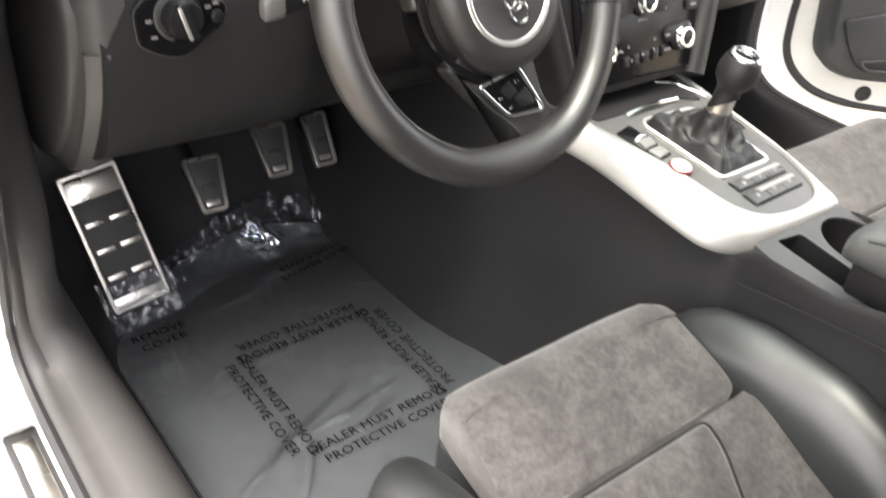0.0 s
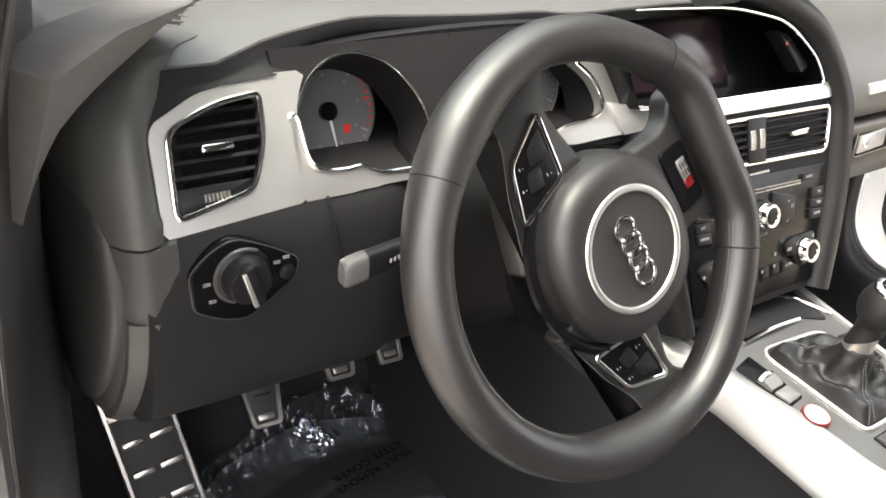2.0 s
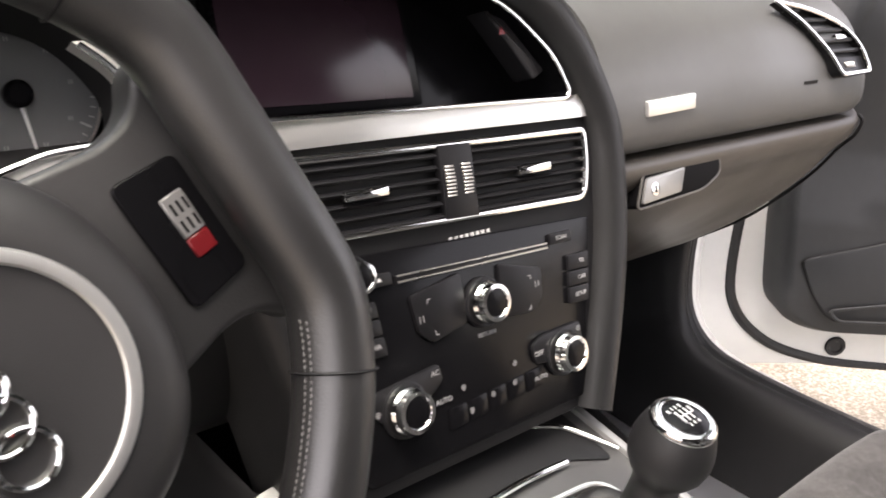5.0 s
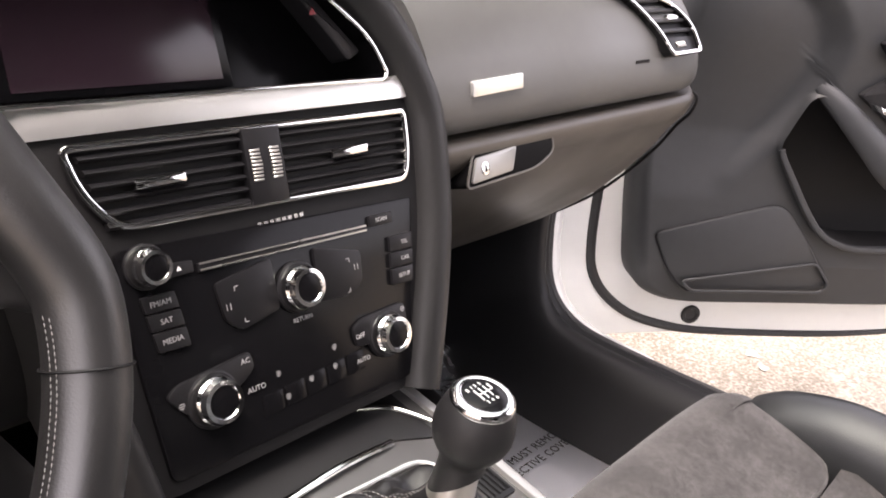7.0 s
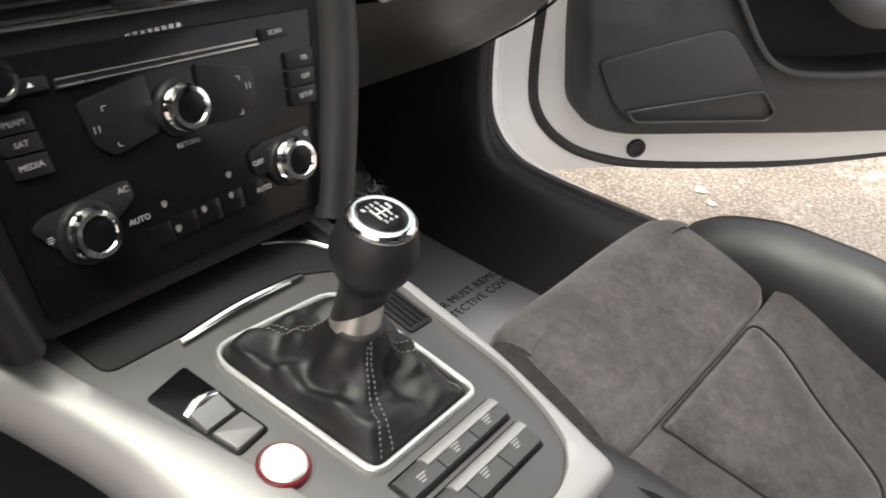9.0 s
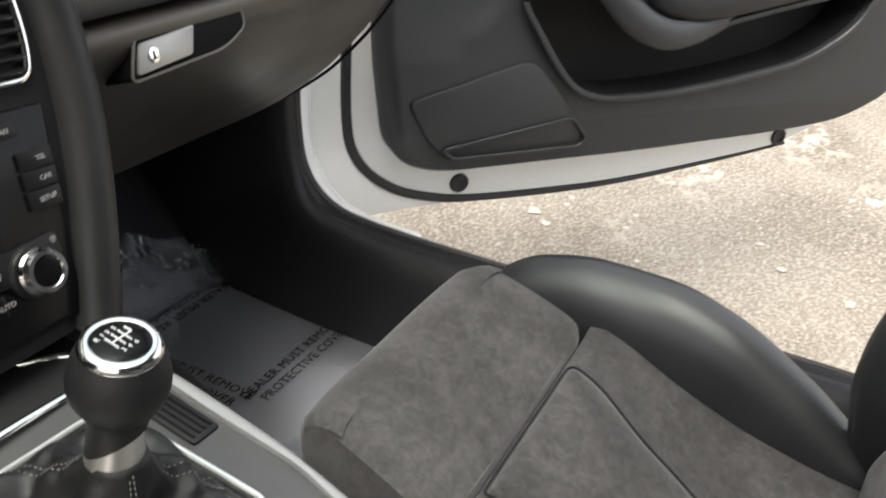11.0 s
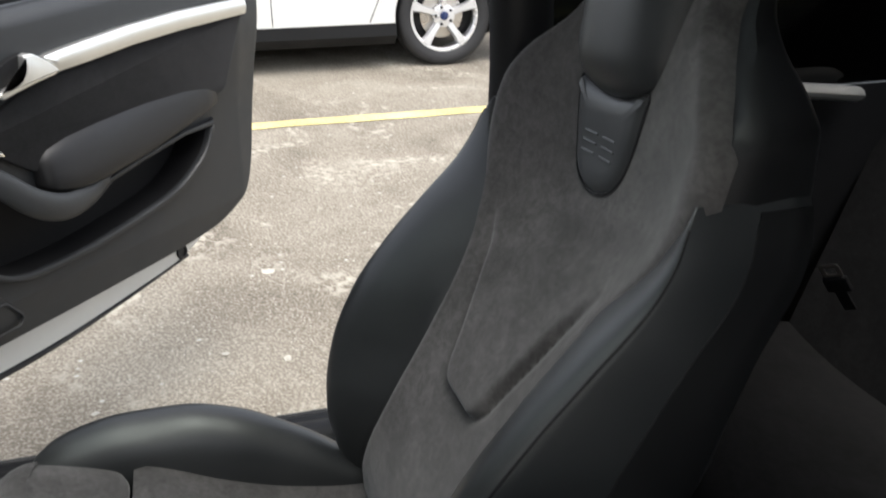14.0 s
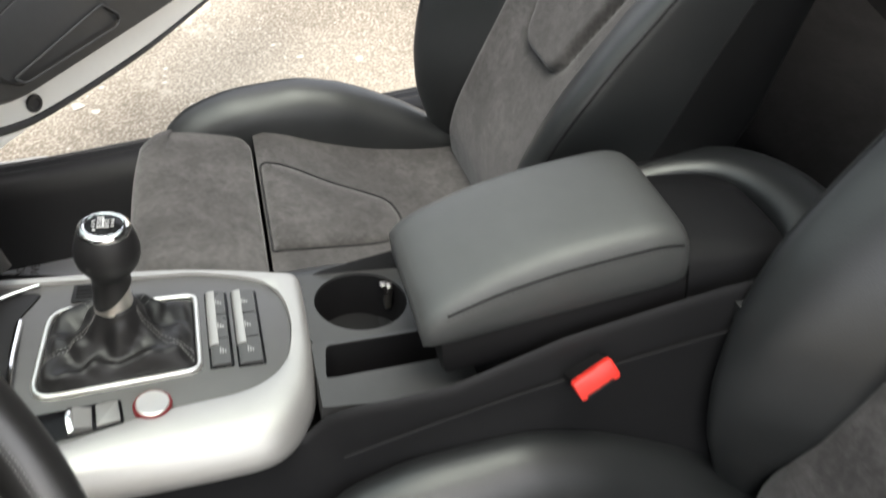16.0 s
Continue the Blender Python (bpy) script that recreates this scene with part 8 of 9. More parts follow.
def build_boot():
    n, m = 96, 22
    FI = around([(p.x, p.y) for p in inset(FR, 0.005)], [(0.014, -0.015)] * 3 + [(0.014, -0.035)], n)
    rng = random.Random(3)
    bm = bmesh.new()
    rings = []
    top = Vector((0.0115, -0.0345))
    for j in range(m + 1):
        t = j / m
        ring = []
        for i, p in enumerate(FI):
            a = 2 * math.pi * i / n
            f = interp(t, [(0, 0.0), (0.2, 0.17), (0.45, 0.45), (0.65, 0.63), (0.8, 0.74), (1, 0.87)])
            r = top + Vector((0.0158 * math.cos(a), 0.0158 * math.sin(a)))
            q = p.lerp(r, min(1, f / 0.87))
            z = interp(t, [(0, 0.002), (0.12, 0.011), (0.45, 0.017), (0.65, 0.026), (0.8, 0.038), (1, 0.056)])
            w = math.sin(math.pi * min(1, t * 1.1)) ** 0.8 if t < 0.9 else 0.0
            fold = math.sin(3 * a + 4.0 * t + 0.7) * 0.8 + math.sin(5 * a - 6.0 * t + 2.0) * 0.5
            wr = noise.noise((q.x * 38, q.y * 38, t * 2.0)) * 1.3 + 0.4 * noise.noise((q.x * 90, q.y * 90, t * 4.0))
            d = (q - top)
            d = d.normalized() if d.length > 1e-6 else Vector((1, 0))
            q = q + d * 0.0035 * w * (fold + wr)
            z += 0.0105 * w * (fold * 0.6 + wr)
            ring.append((q.x, q.y, z))
        rings.append(ring)
    loft(bm, rings, cap0=False)
    b = part("boot", in_frame(bm, CONS), M_BOOT, gear, "gathered black leather boot", sharp=80)
    bm = bmesh.new()
    for i0 in (6, 30, 66, 84):
        for off in (-1, 1):
            pth = []
            for j in range(1, m):
                p = Vector(rings[j][(i0 + (1 if off > 0 else 0)) % n])
                q = Vector(rings[j][(i0 + (2 if off > 0 else -1)) % n])
                pth.append(CONS @ (p.lerp(q, 0.4) + Vector((0, 0, 0.0008))))
            stitches(bm, pth, 0.0036, 0.0027, 0.00045)
    part("stitching", bm, M_STITCH, b, "pale stitching of the boot")


build_boot()
GK = CONS @ T(0.0115, -0.033, 0.053) @ pose(0, 0, 0, 2, 0, 0)
bm = bmesh.new()
lathe(bm, [(0.0165, -0.008), (0.0166, 0.000), (0.0158, 0.004), (0.0146, 0.014), (0.0136, 0.030), (0.0136, 0.036)], 40, GK)
part("collar", bm, M_STEEL, gear, "satin metal collar")
bm = bmesh.new()
rings = []
for k, (r, z) in enumerate(((0.0164, 0.012), (0.0156, 0.022), (0.0152, 0.031), (0.0166, 0.037), (0.0210, 0.0425), (0.0246, 0.049), (0.0263, 0.056), (0.0262, 0.063), (0.0246, 0.070), (0.0225, 0.0765), (0.0204, 0.0803))):
    ring = []
    for j in range(48):
        a = 2 * math.pi * j / 48
        dip = 0.5 + 0.5 * math.cos(a - radians(125))
        low = 1 - k / 3 if k < 3 else 0.0
        ring.append(GK @ Vector((r * math.cos(a), r * math.sin(a), z + low * (0.016 - 0.026 * dip ** 1.5))))
    rings.append(ring)
loft(bm, rings)
part("knob", bm, M_BOOT, gear, "black leather ball knob", sharp=60)
bm = bmesh.new()
lathe(bm, [(0.0204, 0.0785), (0.0211, 0.0805), (0.0204, 0.0830), (0.0180, 0.0850), (0.0160, 0.0854), (0.0150, 0.0846)], 48, GK)
part("cap_ring", bm, M_CHROME, gear, "chrome cap ring", sharp=60)
bm = bmesh.new()
lathe(bm, [(0.0153, 0.0832), (0.0153, 0.0845), (0.012, 0.0862), (0.004, 0.0870)], 40, GK)
cp = part("cap", bm, M_GLOSS, gear, "gloss black cap with the shift pattern")
bm = bmesh.new()
for x0, y0, x1, y1 in ((-0.0075, -0.0055, -0.0075, 0.0055), (-0.0025, -0.0055, -0.0025, 0.0055), (0.0025, -0.0055, 0.0025, 0.0055), (0.0075, 0.0, 0.0075, 0.0055), (-0.0075, 0.0, 0.0075, 0.0)):
    box(bm, (x0 * 0.85 - 0.0003, y0 * 0.8 - 0.0003, 0.0866), (x1 * 0.85 + 0.0003, y1 * 0.8 + 0.0003, 0.0877), 0)
bm.transform(GK)
part("shift_pattern", bm, M_PRINT, cp)
for wd, x, y in (("R", -0.0115, 0.0075), ("1", -0.0065, 0.0085), ("3", -0.0025, 0.0085), ("5", 0.0025, 0.0085), ("2", -0.0065, -0.0085), ("4", -0.0018, -0.0085), ("6", 0.0032, -0.0085)):
    lettering("shift_print", wd, 0.0038, GK @ T(x * 0.85, y * 0.85, 0.0872), M_PRINT, cp)


def con_part(name, bm, mat, label="", parent=cons):
    return part(name, in_frame(bm, CONS), mat, parent, label)


# rubber tray with its bright edge in front of the lever
bm = bmesh.new()
plate(bm, rounded([(-0.1, 0.0597), (0.058, 0.0602), (0.098, 0.0401), (0.1, 0.138), (-0.11, 0.138)], [0.01, 0.01, 0.01, 0.004, 0.004]), -0.01, 0.0030, 0.002)
con_part("tray_mat", bm, M_BLACK, "black tray in front of the lever")
bm = bmesh.new()
sweep(bm, resample([(-0.0505, 0.0545, 0.004), (0.0, 0.0567, 0.0075), (0.0565, 0.0567, 0.004)], 12), 0.0030, 8, flat=0.9)
con_part("tray_edge", bm, M_CHROME, "bright tray edge")
bm = bmesh.new()
sweep(bm, resample([(0.058, 0.102, 0.004), (0.085, 0.084, 0.005), (0.106, 0.045, 0.005)], 12), 0.0022, 8)
con_part("tray_edge", bm, M_CHROME)
# grille on the passenger side
bm = bmesh.new()
plate(bm, rounded([(0.0800, 0.016), (0.1050, 0.014), (0.1030, -0.034), (0.0795, -0.033)], 0.003), -0.002, 0.0030, 0.0008)
gr = con_part("side_grille", bm, M_BUTTON, "small black louvre")
for k in range(4):
    bm = bmesh.new()
    u = 0.0838 + 0.0052 * k
    sweep(bm, [(u + 0.001, 0.011, 0.0036), (u, -0.029, 0.0036)], 0.0013, 6)
    con_part("louvre", bm, M_BLACK, "", gr)
# parking brake switch
bm = bmesh.new()
plate(bm, rounded([(-0.0940, 0.0300), (-0.0600, 0.0380), (-0.0520, -0.0340), (-0.0790, -0.0380)], 0.004), -0.002, 0.0022, 0.0008)
pb = con_part("brake_switch_panel", bm, M_GLOSS, "gloss black switch recess")
bm = bmesh.new()
loft(bm, [[(-0.0860 + d, y, z), (-0.0630 + d * 0.7, y + 0.002, z)] + [(-0.0630 + d * 0.7, y + 0.002, 0.0), (-0.0860 + d, y, 0.0)] for y, z, d in ((0.005, 0.0035, 0.0), (0.0, 0.0090, 0.0008), (-0.006, 0.0080, 0.0016), (-0.0135, 0.0055, 0.0028))])
con_part("parking_brake_switch", bm, M_KEY, "grey parking brake key", pb)
bm = bmesh.new()
sweep(bm, resample([(-0.0862, 0.0020, 0.0060), (-0.0745, 0.0046, 0.0105), (-0.0628, 0.0045, 0.0075)], 10), 0.0030, 8, flat=0.8)
con_part("switch_lip", bm, M_CHROME, "bright lip of the parking brake switch", pb)
bm = bmesh.new()
plate(bm, rounded([(-0.0815, -0.0165), (-0.0580, -0.0145), (-0.0555, -0.0320), (-0.0775, -0.0350)], 0.0015), 0.0, 0.0052, 0.001)
con_part("hold_button", bm, M_KEY, "", pb)
# start button
bm = bmesh.new()
lathe(bm, [(0.0160, -0.006), (0.0160, 0.0028), (0.0152, 0.0038), (0.0138, 0.0038)], 48, T(-0.0655, -0.0600, 0.0025))
stb = con_part("start_button_ring", bm, M_REDM, "red ring of the start button")
bm = bmesh.new()
lathe(bm, [(0.0139, 0.000), (0.0139, 0.0044), (0.0128, 0.0052), (0.006, 0.0048)], 48, T(-0.0655, -0.0600, 0.0025))
con_part("start_button", bm, M_SILVER, "round metal start button", stb)
# two rows of switches behind the lever
for v0, deep, u0, u1 in ((-0.1060, 0.0215, -0.0285, 0.0745), (-0.1305, 0.0250, -0.0300, 0.0735)):
    def edge(u, d):
        return v0 - d + 0.02 * (u - u1)
    bm = bmesh.new()
    plate(bm, rounded([(u0, edge(u0, 0)), (u1, edge(u1, 0)), (u1 - 0.001, edge(u1, deep)), (u0 + 0.001, edge(u0, deep))], 0.002), -0.002, 0.0022, 0.0006)
    row = con_part("switch_bank", bm, M_GLOSS, "gloss black switch row")
    w = (u1 - u0 - 0.003) / 3
    for j in range(3):
        a = u0 + 0.0015 + w * j
        bm = bmesh.new()
        loft(bm, [[(x, edge(x, 0.0015), 0.0), (x, edge(x, 0.0020), 0.0030), (x, edge(x, 0.0060), 0.0050), (x, edge(x, deep - 0.003), 0.0056), (x, edge(x, deep - 0.002), 0.0)] for x in (a + 0.0006, a + w - 0.0006)])
        con_part("rocker", bm, M_ROCK, "", row)
        bm = bmesh.new()
        for q in range(3):
            box(bm, (a + 0.40 * w, edge(a, 0.0095 + 0.0022 * q), 0.0050), (a + (0.62 - 0.05 * q) * w, edge(a, 0.0105 + 0.0022 * q), 0.0058), 0)
        con_part("symbol", bm, M_DIMPRINT, "", row)
    bm = bmesh.new()
    loft(bm, [[(x, edge(x, 0.0010), 0.0022), (x, edge(x, 0.0014), 0.0036), (x, edge(x, 0.0040), 0.0060), (x, edge(x, 0.0092), 0.0068), (x, edge(x, 0.0096), 0.0046)] for x in (u0 + 0.8 * w, u1 - 0.002)])
    con_part("bright_edge", bm, M_SURR, "bright front edge of the switches", row)

# ---------------------------------------------------------------- pedals and footrest
PED = []


def pedal(name, label, c, w0, w1, h, lean):
    """A metal-edged pedal pad at c, w0 wide at the top and w1 at the foot."""
    at = Matrix.Translation(c) @ pose(0, 0, 0, 90 - lean, 0, -4)
    p = thing(name, label, "pedal", at, group="pedals")
    bm = bmesh.new()
    o = rounded([(-w0 / 2, h / 2), (w0 / 2, h / 2), (w1 / 2, -h / 2), (-w1 / 2, -h / 2)], [0.01, 0.01, 0.008, 0.008], 5)
    plate(bm, o, -0.012, 0.0, 0.003)
    part("pad", bm, M_RUBBER, p, "black rubber pad")
    bm = bmesh.new()
    rim_of(bm, o, 0.0062, -0.010, 0.0030, 0.001)
    part("pad_frame", bm, M_STEEL, p, "bright metal edge")
    for k, y in enumerate((-0.34, -0.05)):
        bm = bmesh.new()
        box(bm, (-w1 * 0.27, y * h - 0.0045, -0.001), (w1 * 0.27, y * h + 0.0045, 0.0028), 0.0015)
        part("stud", bm, M_STEEL if k == 0 else M_RUBBER, p)
    bm = bmesh.new()
    sweep(bm, resample([(0, 0.0, -0.012), (0, 0.03, -0.05), (0, 0.14, -0.10), (0, 0.26, -0.08)], 14), 0.011, 10)
    part("pedal_arm", bm, M_BLACK, p)


pedal("clutch_pedal", "clutch pedal with a black pad and bright edge", (-0.482, 0.440, 0.506), 0.060, 0.040, 0.085, 40)
pedal("brake_pedal", "brake pedal with a black pad and bright edge", (-0.352, 0.480, 0.510), 0.060, 0.040, 0.085, 38)
pedal("accelerator_pedal", "narrow accelerator pedal with bright edge", (-0.258, 0.500, 0.498), 0.044, 0.038, 0.092, 38)


def footrest():
    a, b, c = Vector((-0.684, 0.485, 0.505)), Vector((-0.618, 0.46, 0.560)), Vector((-0.581, 0.433, 0.366))
    u = (b - a)
    u = Vector((0.085, -0.002, 0.012)).normalized()
    v = Vector((-0.020, 0.105, 0.185)).normalized()
    v = (v - u * v.dot(u)).normalized()
    n = u.cross(v)
    m = Matrix((u, v, n)).transposed().to_4x4()
    m.translation = Vector((-0.6255, 0.442, 0.458))
    f = thing("footrest", "brushed steel footrest with raised ribs", "footrest", m)
    w, h = 0.084, 0.205
    bm = bmesh.new()
    box(bm, (-w / 2, -h / 2, -0.03), (w / 2, h / 2, 0.0), 0.006)
    part("base", bm, M_RUBBER, f)
    bm = bmesh.new()
    o = rounded([(-w / 2, -h / 2), (w / 2, -h / 2), (w / 2, h / 2), (-w / 2, h / 2)], 0.006)
    rim_of(bm, o, 0.007, -0.025, 0.004, 0.0015)
    part("rim", bm, M_STEEL, f, "brushed steel rim")
    bm = bmesh.new()
    box(bm, (-w / 2 + 0.005, 0.062, 0.0), (w / 2 - 0.005, 0.094, 0.003), 0.001)
    part("top_band", bm, M_STEEL, f)
    bm = bmesh.new()
    box(bm, (-w / 2 + 0.005, -0.098, 0.0), (w / 2 - 0.005, -0.082, 0.003), 0.001)
    part("foot_band", bm, M_STEEL, f)
    for j in range(3):
        for i in (-1, 1):
            bm = bmesh.new()
            y = 0.028 - 0.040 * j
            box(bm, (i * 0.0170 - 0.0130, y - 0.0035, -0.001), (i * 0.0185 + 0.0145, y + 0.0035, 0.003), 0.0012)
            part("rib", bm, M_STEEL, f)


footrest()


# ---------------------------------------------------------------- floor films and mats
def film(name, label, x0, x1, y0, y1, outline, bow, px, py, folds, n):
    """Clear film over a mat, crumpled along its edges, with print round (px, py) and standing folds."""
    th = thing(name, label, "floor cover", T((x0 + x1) / 2, (y0 + y1) / 2, 0.296))
    cx, cy = (x0 + x1) / 2, (y0 + y1) / 2

    def rise(y):
        return 0.31 * max(0.0, min(1.0, (y + cy - 0.50) / 0.30)) ** 1.3

    bm = bmesh.new()
    o = rounded([(a - cx, b - cy) for a, b in outline], 0.05, 6)
    rows = []
    for k in range(41):
        y = min(b for a, b in o) + (max(b for a, b in o) - min(b for a, b in o)) * (0.002 + 0.996 * k / 40)
        xs = []
        for (a, b), (c, d) in zip(o, o[1:] + o[:1]):
            if (b - y) * (d - y) < 0:
                xs.append(a + (c - a) * (y - b) / (d - b))
        l, r = min(xs), max(xs)
        z = rise(y)
        rows.append([(l, y, z - 0.004), (l + 0.001, y, z + 0.003)] + [(l + (r - l) * j / 10, y, z + 0.004) for j in range(1, 10)] + [(r - 0.001, y, z + 0.003), (r, y, z - 0.004)])
    loft(bm, rows)
    part("mat", bm, shader("mat_grey" if x0 < 0 else "mat_slate", (0.085, 0.091, 0.097) if x0 < 0 else (0.085, 0.092, 0.099), 0.50, var=0.15, scale=30, bump=0.25, bscale=60, dist=0.002), th, "smooth dark grey covered mat")
    bm = bmesh.new()

    def film_fn(u, v):
        x = x0 - 0.018 + (x1 - x0 + 0.036) * u
        top = interp(x, bow) + 0.006 * noise.noise((x * 30, 4.0, 1.0))
        y = y0 + (top - y0) * v
        e = max(0.0, 1 - (top - y) / 0.085) if top - y < 0.085 else 0.0
        edge = max(0.0, 1 - min(u, 1 - u) * (x1 - x0) / 0.045)
        edge = edge * (0.35 + 0.65 * max(0.0, noise.noise((x * 3, y * 6, 7.0)) * 2.0))
        z = 0.0065 + 0.0010 * noise.noise((x * 10, y * 10, 1.0))
        for ax, ay, bx, by, h in folds:
            dx, dy = bx - ax, by - ay
            L = math.hypot(dx, dy)
            t = ((x - ax) * dx + (y - ay) * dy) / L / L
            if 0 < t < 1:
                d = ((x - ax) * dy - (y - ay) * dx) / L + 0.012 * noise.noise((t * 2, L * 9, 2.0))
                z += 0.7 * h * math.sin(math.pi * t) * math.exp(-(d / 0.0042) ** 2)
        big = abs(noise.noise((x * 17 + y * 6, y * 30, 2.0)))
        mid = abs(noise.noise((x * 38, y * 46 - x * 20, 3.0)))
        fine = abs(noise.noise((x * 90 + y * 30, y * 95, 5.0)))
        crush = max(0.0, 1 - 2.4 * big) * 0.012 + max(0.0, 1 - 2.4 * mid) * 0.014 + max(0.0, 1 - 2.4 * fine) * 0.009
        z += max(e ** 0.8, 0.10 * edge) * (0.002 + crush * (0.45 + 0.9 * max(0.0, noise.noise((x * 7, y * 7, 9.0)) + 0.3)))
        return (x - cx + 0.006 * e * (mid - 0.2), y - cy, z + rise(y - cy))
    grid(bm, film_fn, n, int(n * 1.15))
    part("film", bm, M_FILM if x0 < 0 else M_SOFTFILM, th, "crumpled clear film", sharp=40)
    for ang, ox, oy in ((0, 0, -0.115), (90, 0.115, 0), (180, 0, 0.115), (270, -0.115, 0)):
        base = T(px - cx + ox, py - cy + oy, 0.0094) @ pose(0, 0, 0, 0, 0, ang)
        for k, words in enumerate(("DEALER MUST REMOVE", "PROTECTIVE COVER")):
            lettering("print", words, 0.0208, base @ T(0, 0.012 - 0.0245 * k, 0.001), M_INK, th, depth=0.0001, spacing=1.05)


film("driver_floor_cover", "dark mat under clear printed protective film", -0.655, -0.128, -0.14, 0.50,
     [(-0.67, -0.14), (-0.128, -0.14), (-0.128, 0.43), (-0.19, 0.515), (-0.36, 0.555), (-0.52, 0.535), (-0.67, 0.40)],
     [(-0.70, 0.40), (-0.66, 0.44), (-0.58, 0.505), (-0.50, 0.540), (-0.40, 0.568), (-0.34, 0.575), (-0.26, 0.563), (-0.17, 0.530), (-0.10, 0.47)], -0.416, 0.172,
     [(-0.66, 0.04, -0.40, 0.165, 0.013), (-0.54, 0.095, -0.335, 0.122, 0.010), (-0.47, 0.07, -0.36, 0.092, 0.007), (-0.60, -0.02, -0.50, 0.10, 0.007), (-0.50, 0.40, -0.36, 0.44, 0.005), (-0.42, 0.43, -0.27, 0.47, 0.005), (-0.30, 0.36, -0.15, 0.30, 0.005), (-0.24, 0.20, -0.14, 0.06, 0.007), (-0.60, 0.35, -0.57, 0.41, 0.005), (-0.585, 0.34, -0.555, 0.40, 0.005)], 230)
film("passenger_floor_cover", "dark mat under clear printed protective film", 0.17, 0.725, -0.10, 0.50,
     [(0.17, -0.10), (0.725, -0.10), (0.725, 0.47), (0.60, 0.53), (0.30, 0.53), (0.17, 0.45)],
     [(0.15, 0.50), (0.30, 0.60), (0.45, 0.62), (0.62, 0.60), (0.75, 0.52)], 0.588, 0.372,
     [(0.30, 0.10, 0.42, 0.22, 0.006), (0.52, 0.44, 0.60, 0.50, 0.008), (0.25, 0.30, 0.40, 0.45, 0.007)], 150)

# crumple of film over the foot of the footrest
drv = bpy.data.objects["driver_floor_cover"]
rest = bpy.data.objects["footrest"]
bm = bmesh.new()


def crumple(u, v):
    x, y = -0.052 + 0.104 * u, -0.130 + 0.070 * v
    f = max(0.0, 1 - 2.4 * abs(noise.noise((x * 42, y * 50, 1.0)))) * 0.010 + max(0.0, 1 - 2.4 * abs(noise.noise((x * 95, y * 90, 2.0)))) * 0.005
    y += 0.012 * noise.noise((x * 30, 3.0, 1.0)) * v
    return drv.matrix_basis.inverted() @ rest.matrix_basis @ Vector((x, y, 0.006 + 0.38 * f * (0.3 + 0.7 * (1 - v))))


grid(bm, crumple, 70, 50)
part("film_end", bm, M_FILM, drv, "crumpled clear film", sharp=16)
for k, words in enumerate(("REMOVE", "COVER")):
    lettering("print", words, 0.0208, Matrix.Translation(drv.location).inverted() @ T(-0.598, 0.392 - 0.0245 * k, 0.3075), M_INK, drv, depth=0.0001, spacing=1.05)

# standing fold of the film below the pedals
bm = bmesh.new()
FOLD = Matrix.Translation(drv.location).inverted() @ T(-0.366, 0.522, 0.322) @ pose(0, 0, 0, 34, -30, 20)


def fold_fn(u, v):
    x, y = -0.030 + 0.060 * u, -0.032 + 0.064 * v
    q = max(0.0, 1 - 2.2 * abs(noise.noise((x * 60, y * 46, 4.0))))
    return FOLD @ Vector((x + 0.006 * noise.noise((0, y * 50, 1.0)), y + 0.008 * noise.noise((x * 50, 0, 2.0)), 0.010 * q * (1 - abs(2 * u - 1) ** 3) + 0.006 * noise.noise((x * 30, y * 30, 6.0))))


grid(bm, fold_fn, 44, 44)
part("film_fold", bm, M_FILM, drv, "bright standing fold of the film", sharp=16)
# the pattern of the print comes again at the far end of the driver's film
for k, words in enumerate(("DEALER MUST REMOVE", "PROTECTIVE COVER")):
    lettering("print", words, 0.0208, Matrix.Translation(drv.location).inverted() @ T(-0.275, 0.440, 0.312) @ pose(0, 0, 0, 8, 0, 190) @ T(0, 0.012 - 0.0245 * k), M_INK, drv, depth=0.0001, spacing=1.05)

# ---------------------------------------------------------------- belt buckle and rear seats
bk = thing("belt_buckle", "black belt buckle with a bright red button", "belt buckle", Matrix.Translation((-0.130, -0.4285, 0.6425)) @ pose(0, 0, 0, 60, 0, -90) @ pose(0, 0, 0, 0, 0, 22))
bm = bmesh.new()
box(bm, (-0.019, -0.0095, -0.045), (0.019, 0.0095, 0.002), 0.004, 2)
part("housing", bm, M_BLACK, bk)
bm = bmesh.new()
plate(bm, rounded([(-0.0205, -0.0100), (0.0205, -0.0100), (0.0205, 0.0100), (-0.0205, 0.0100)], 0.004), 0.0, 0.007, 0.002)
btn = part("release_button", bm, M_RED, bk, "bright red release button")
bm = bmesh.new()
box(bm, (-0.015, -0.0096, 0.0062), (0.013, -0.0066, 0.0074), 0.0006, 1)
part("tongue_slot", bm, M_BLACK, btn)
bm = bmesh.new()
box(bm, (-0.016, -0.0075, -0.075), (0.016, 0.0075, -0.042), 0.003)
part("strap", bm, M_BLACK, bk)


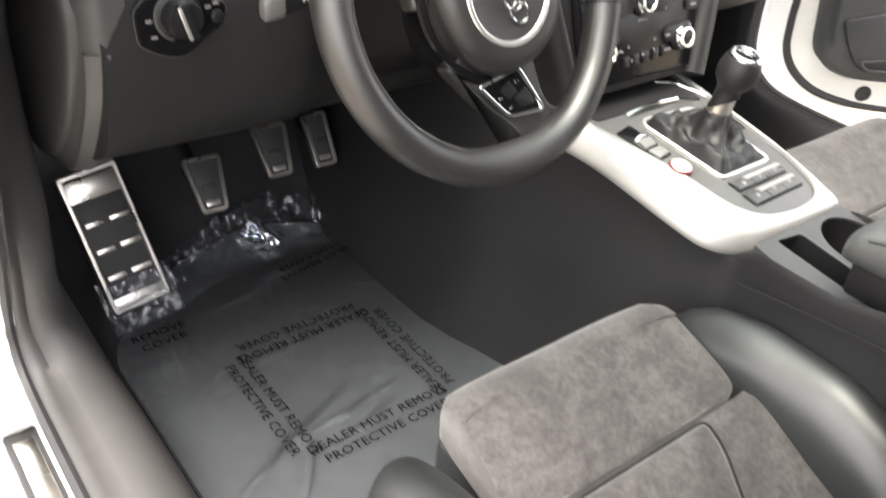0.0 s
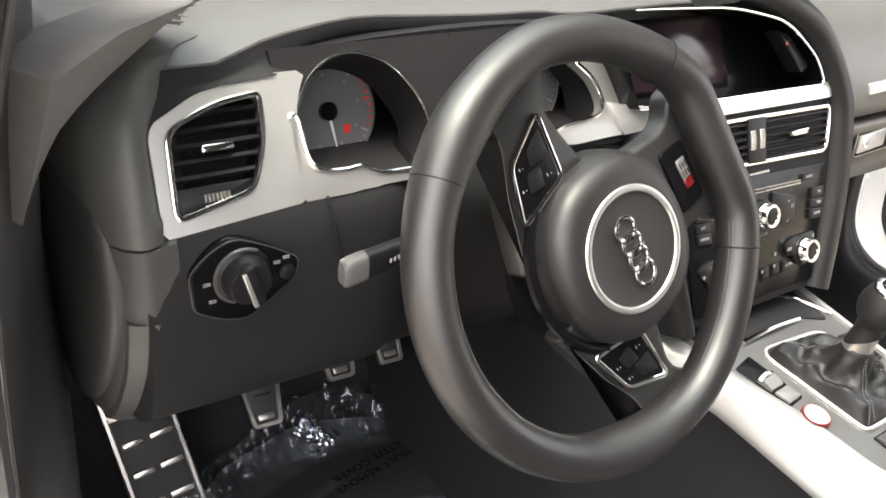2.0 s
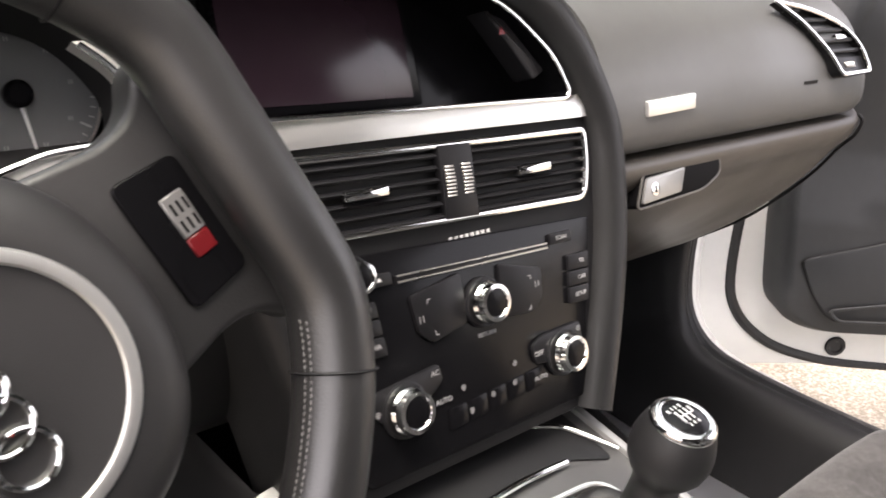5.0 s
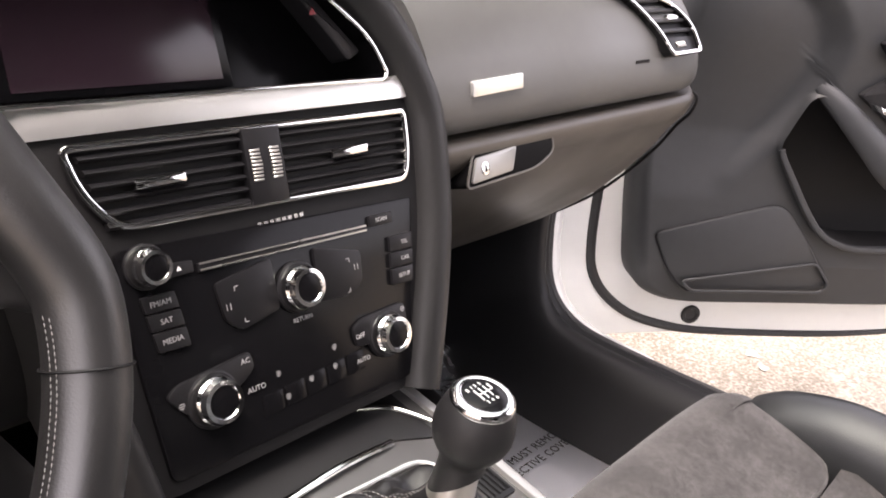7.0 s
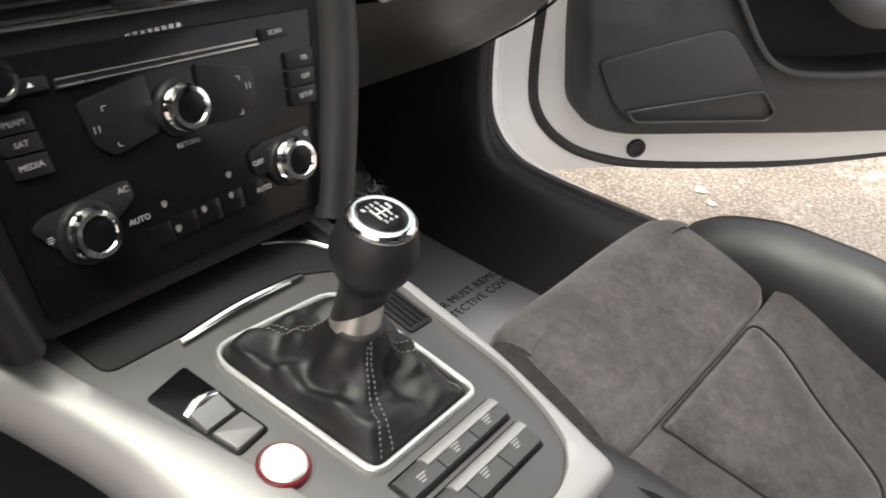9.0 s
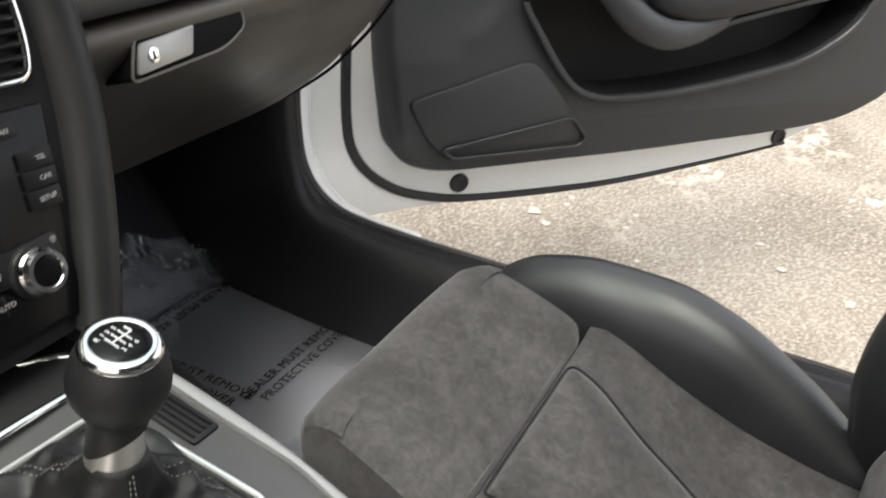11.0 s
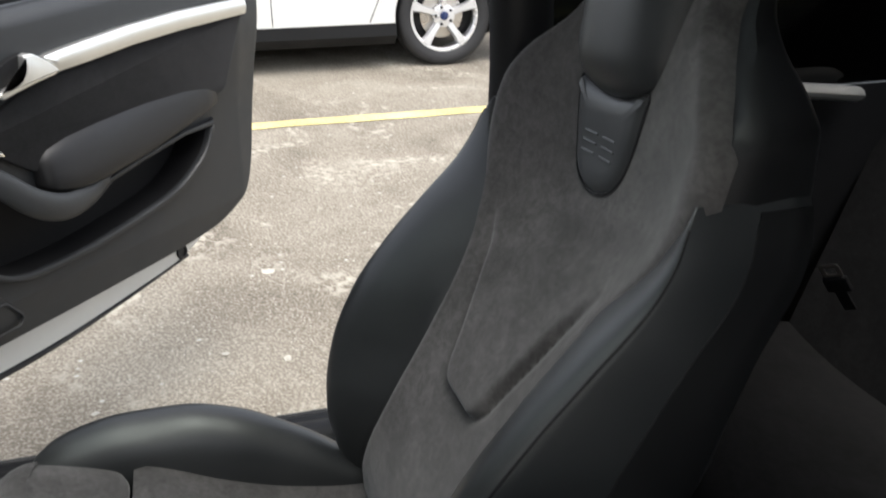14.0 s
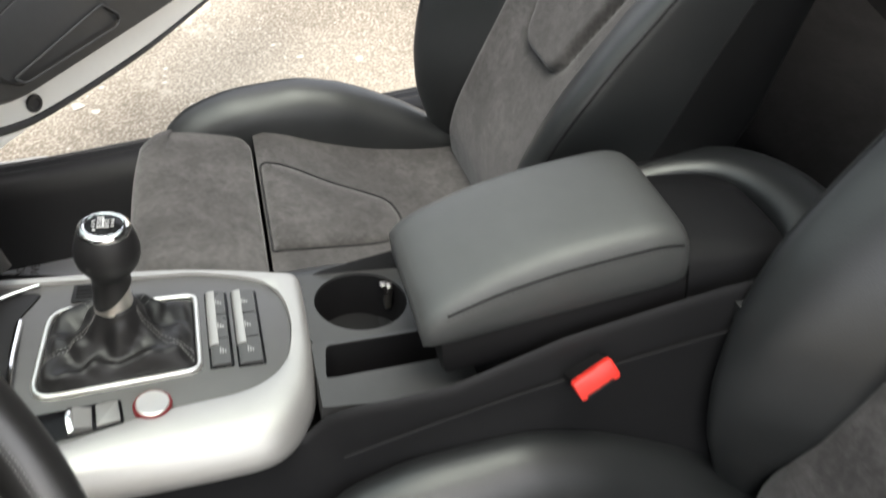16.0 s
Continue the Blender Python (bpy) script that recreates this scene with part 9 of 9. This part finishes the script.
def rear_seat(s):
    r = thing("rear_seat", "suede rear seat with leather edges, darkened for shade", "car seat", T(s * 0.33, 0, 0) @ Matrix.Diagonal((s, 1, 1, 1)), group="rear seats")
    bm = bmesh.new()

    def fn(u, v):
        x, y = -0.25 + 0.66 * u, -0.92 - 0.48 * v
        a = 2 * u - 1
        z = 0.475 - 0.05 * v + 0.05 * a ** 4 - 0.035 * max(0, 1 - v / 0.12) ** 2 + 0.02 * math.sin(math.pi * v)
        return (x, y, z)
    slab(bm, fn, 20, 20, (0, 0, -0.16))
    part("cushion", bm, M_SUEDE_SHADED, r, "grey suede cushion, darkened for shade", sharp=60)
    bm = bmesh.new()
    sweep(bm, resample([(-0.21, -0.95, 0.495), (-0.20, -1.1, 0.498), (-0.19, -1.3, 0.49)], 10), 0.05, 10, flat=0.5)
    part("bolster", bm, M_SEATL_SHADED, r, "black leather edge, darkened for shade")
    bm = bmesh.new()

    def fb(u, v):
        x = -0.25 + 0.66 * u
        a = 2 * u - 1
        return (x, -1.33 - 0.22 * v + 0.05 * a ** 4 - 0.01, 0.42 + 0.58 * v)
    slab(bm, fb, 16, 16, (0, -0.10, 0))
    part("backrest", bm, M_SUEDE_SHADED, r, "grey suede backrest, darkened for shade", sharp=60)
    return r


rear_seat(1)
rear_seat(-1)
b = thing("rear_buckle", "small belt tongue with a bright metal plate", "belt buckle", Matrix.Translation((0.582, -1.25, 0.667)) @ pose(0, 0, 0, 60, 20, 30))
bm = bmesh.new()
rim_of(bm, rounded([(-0.016, -0.012), (0.016, -0.012), (0.016, 0.016), (-0.016, 0.016)], 0.004), 0.007, 0.0, 0.003)
part("plate", bm, M_STEEL, b)
bm = bmesh.new()
box(bm, (-0.02, -0.045, -0.005), (0.02, -0.012, 0.006), 0.004)
part("grip", bm, M_BLACK, b)
bm = bmesh.new()
box(bm, (-0.010, -0.090, -0.003), (0.010, -0.040, 0.003), 0.002)
part("strap", bm, M_BLACK, b)

# rows of stitches and fine print, too small to take apart
for q in list(bpy.data.objects):
    if q.name.split(".")[0] in ("stitching", "symbols", "marks", "dial_print", "symbol", "shift_pattern", "badge_mark"):
        q["kind"] = "stuff"
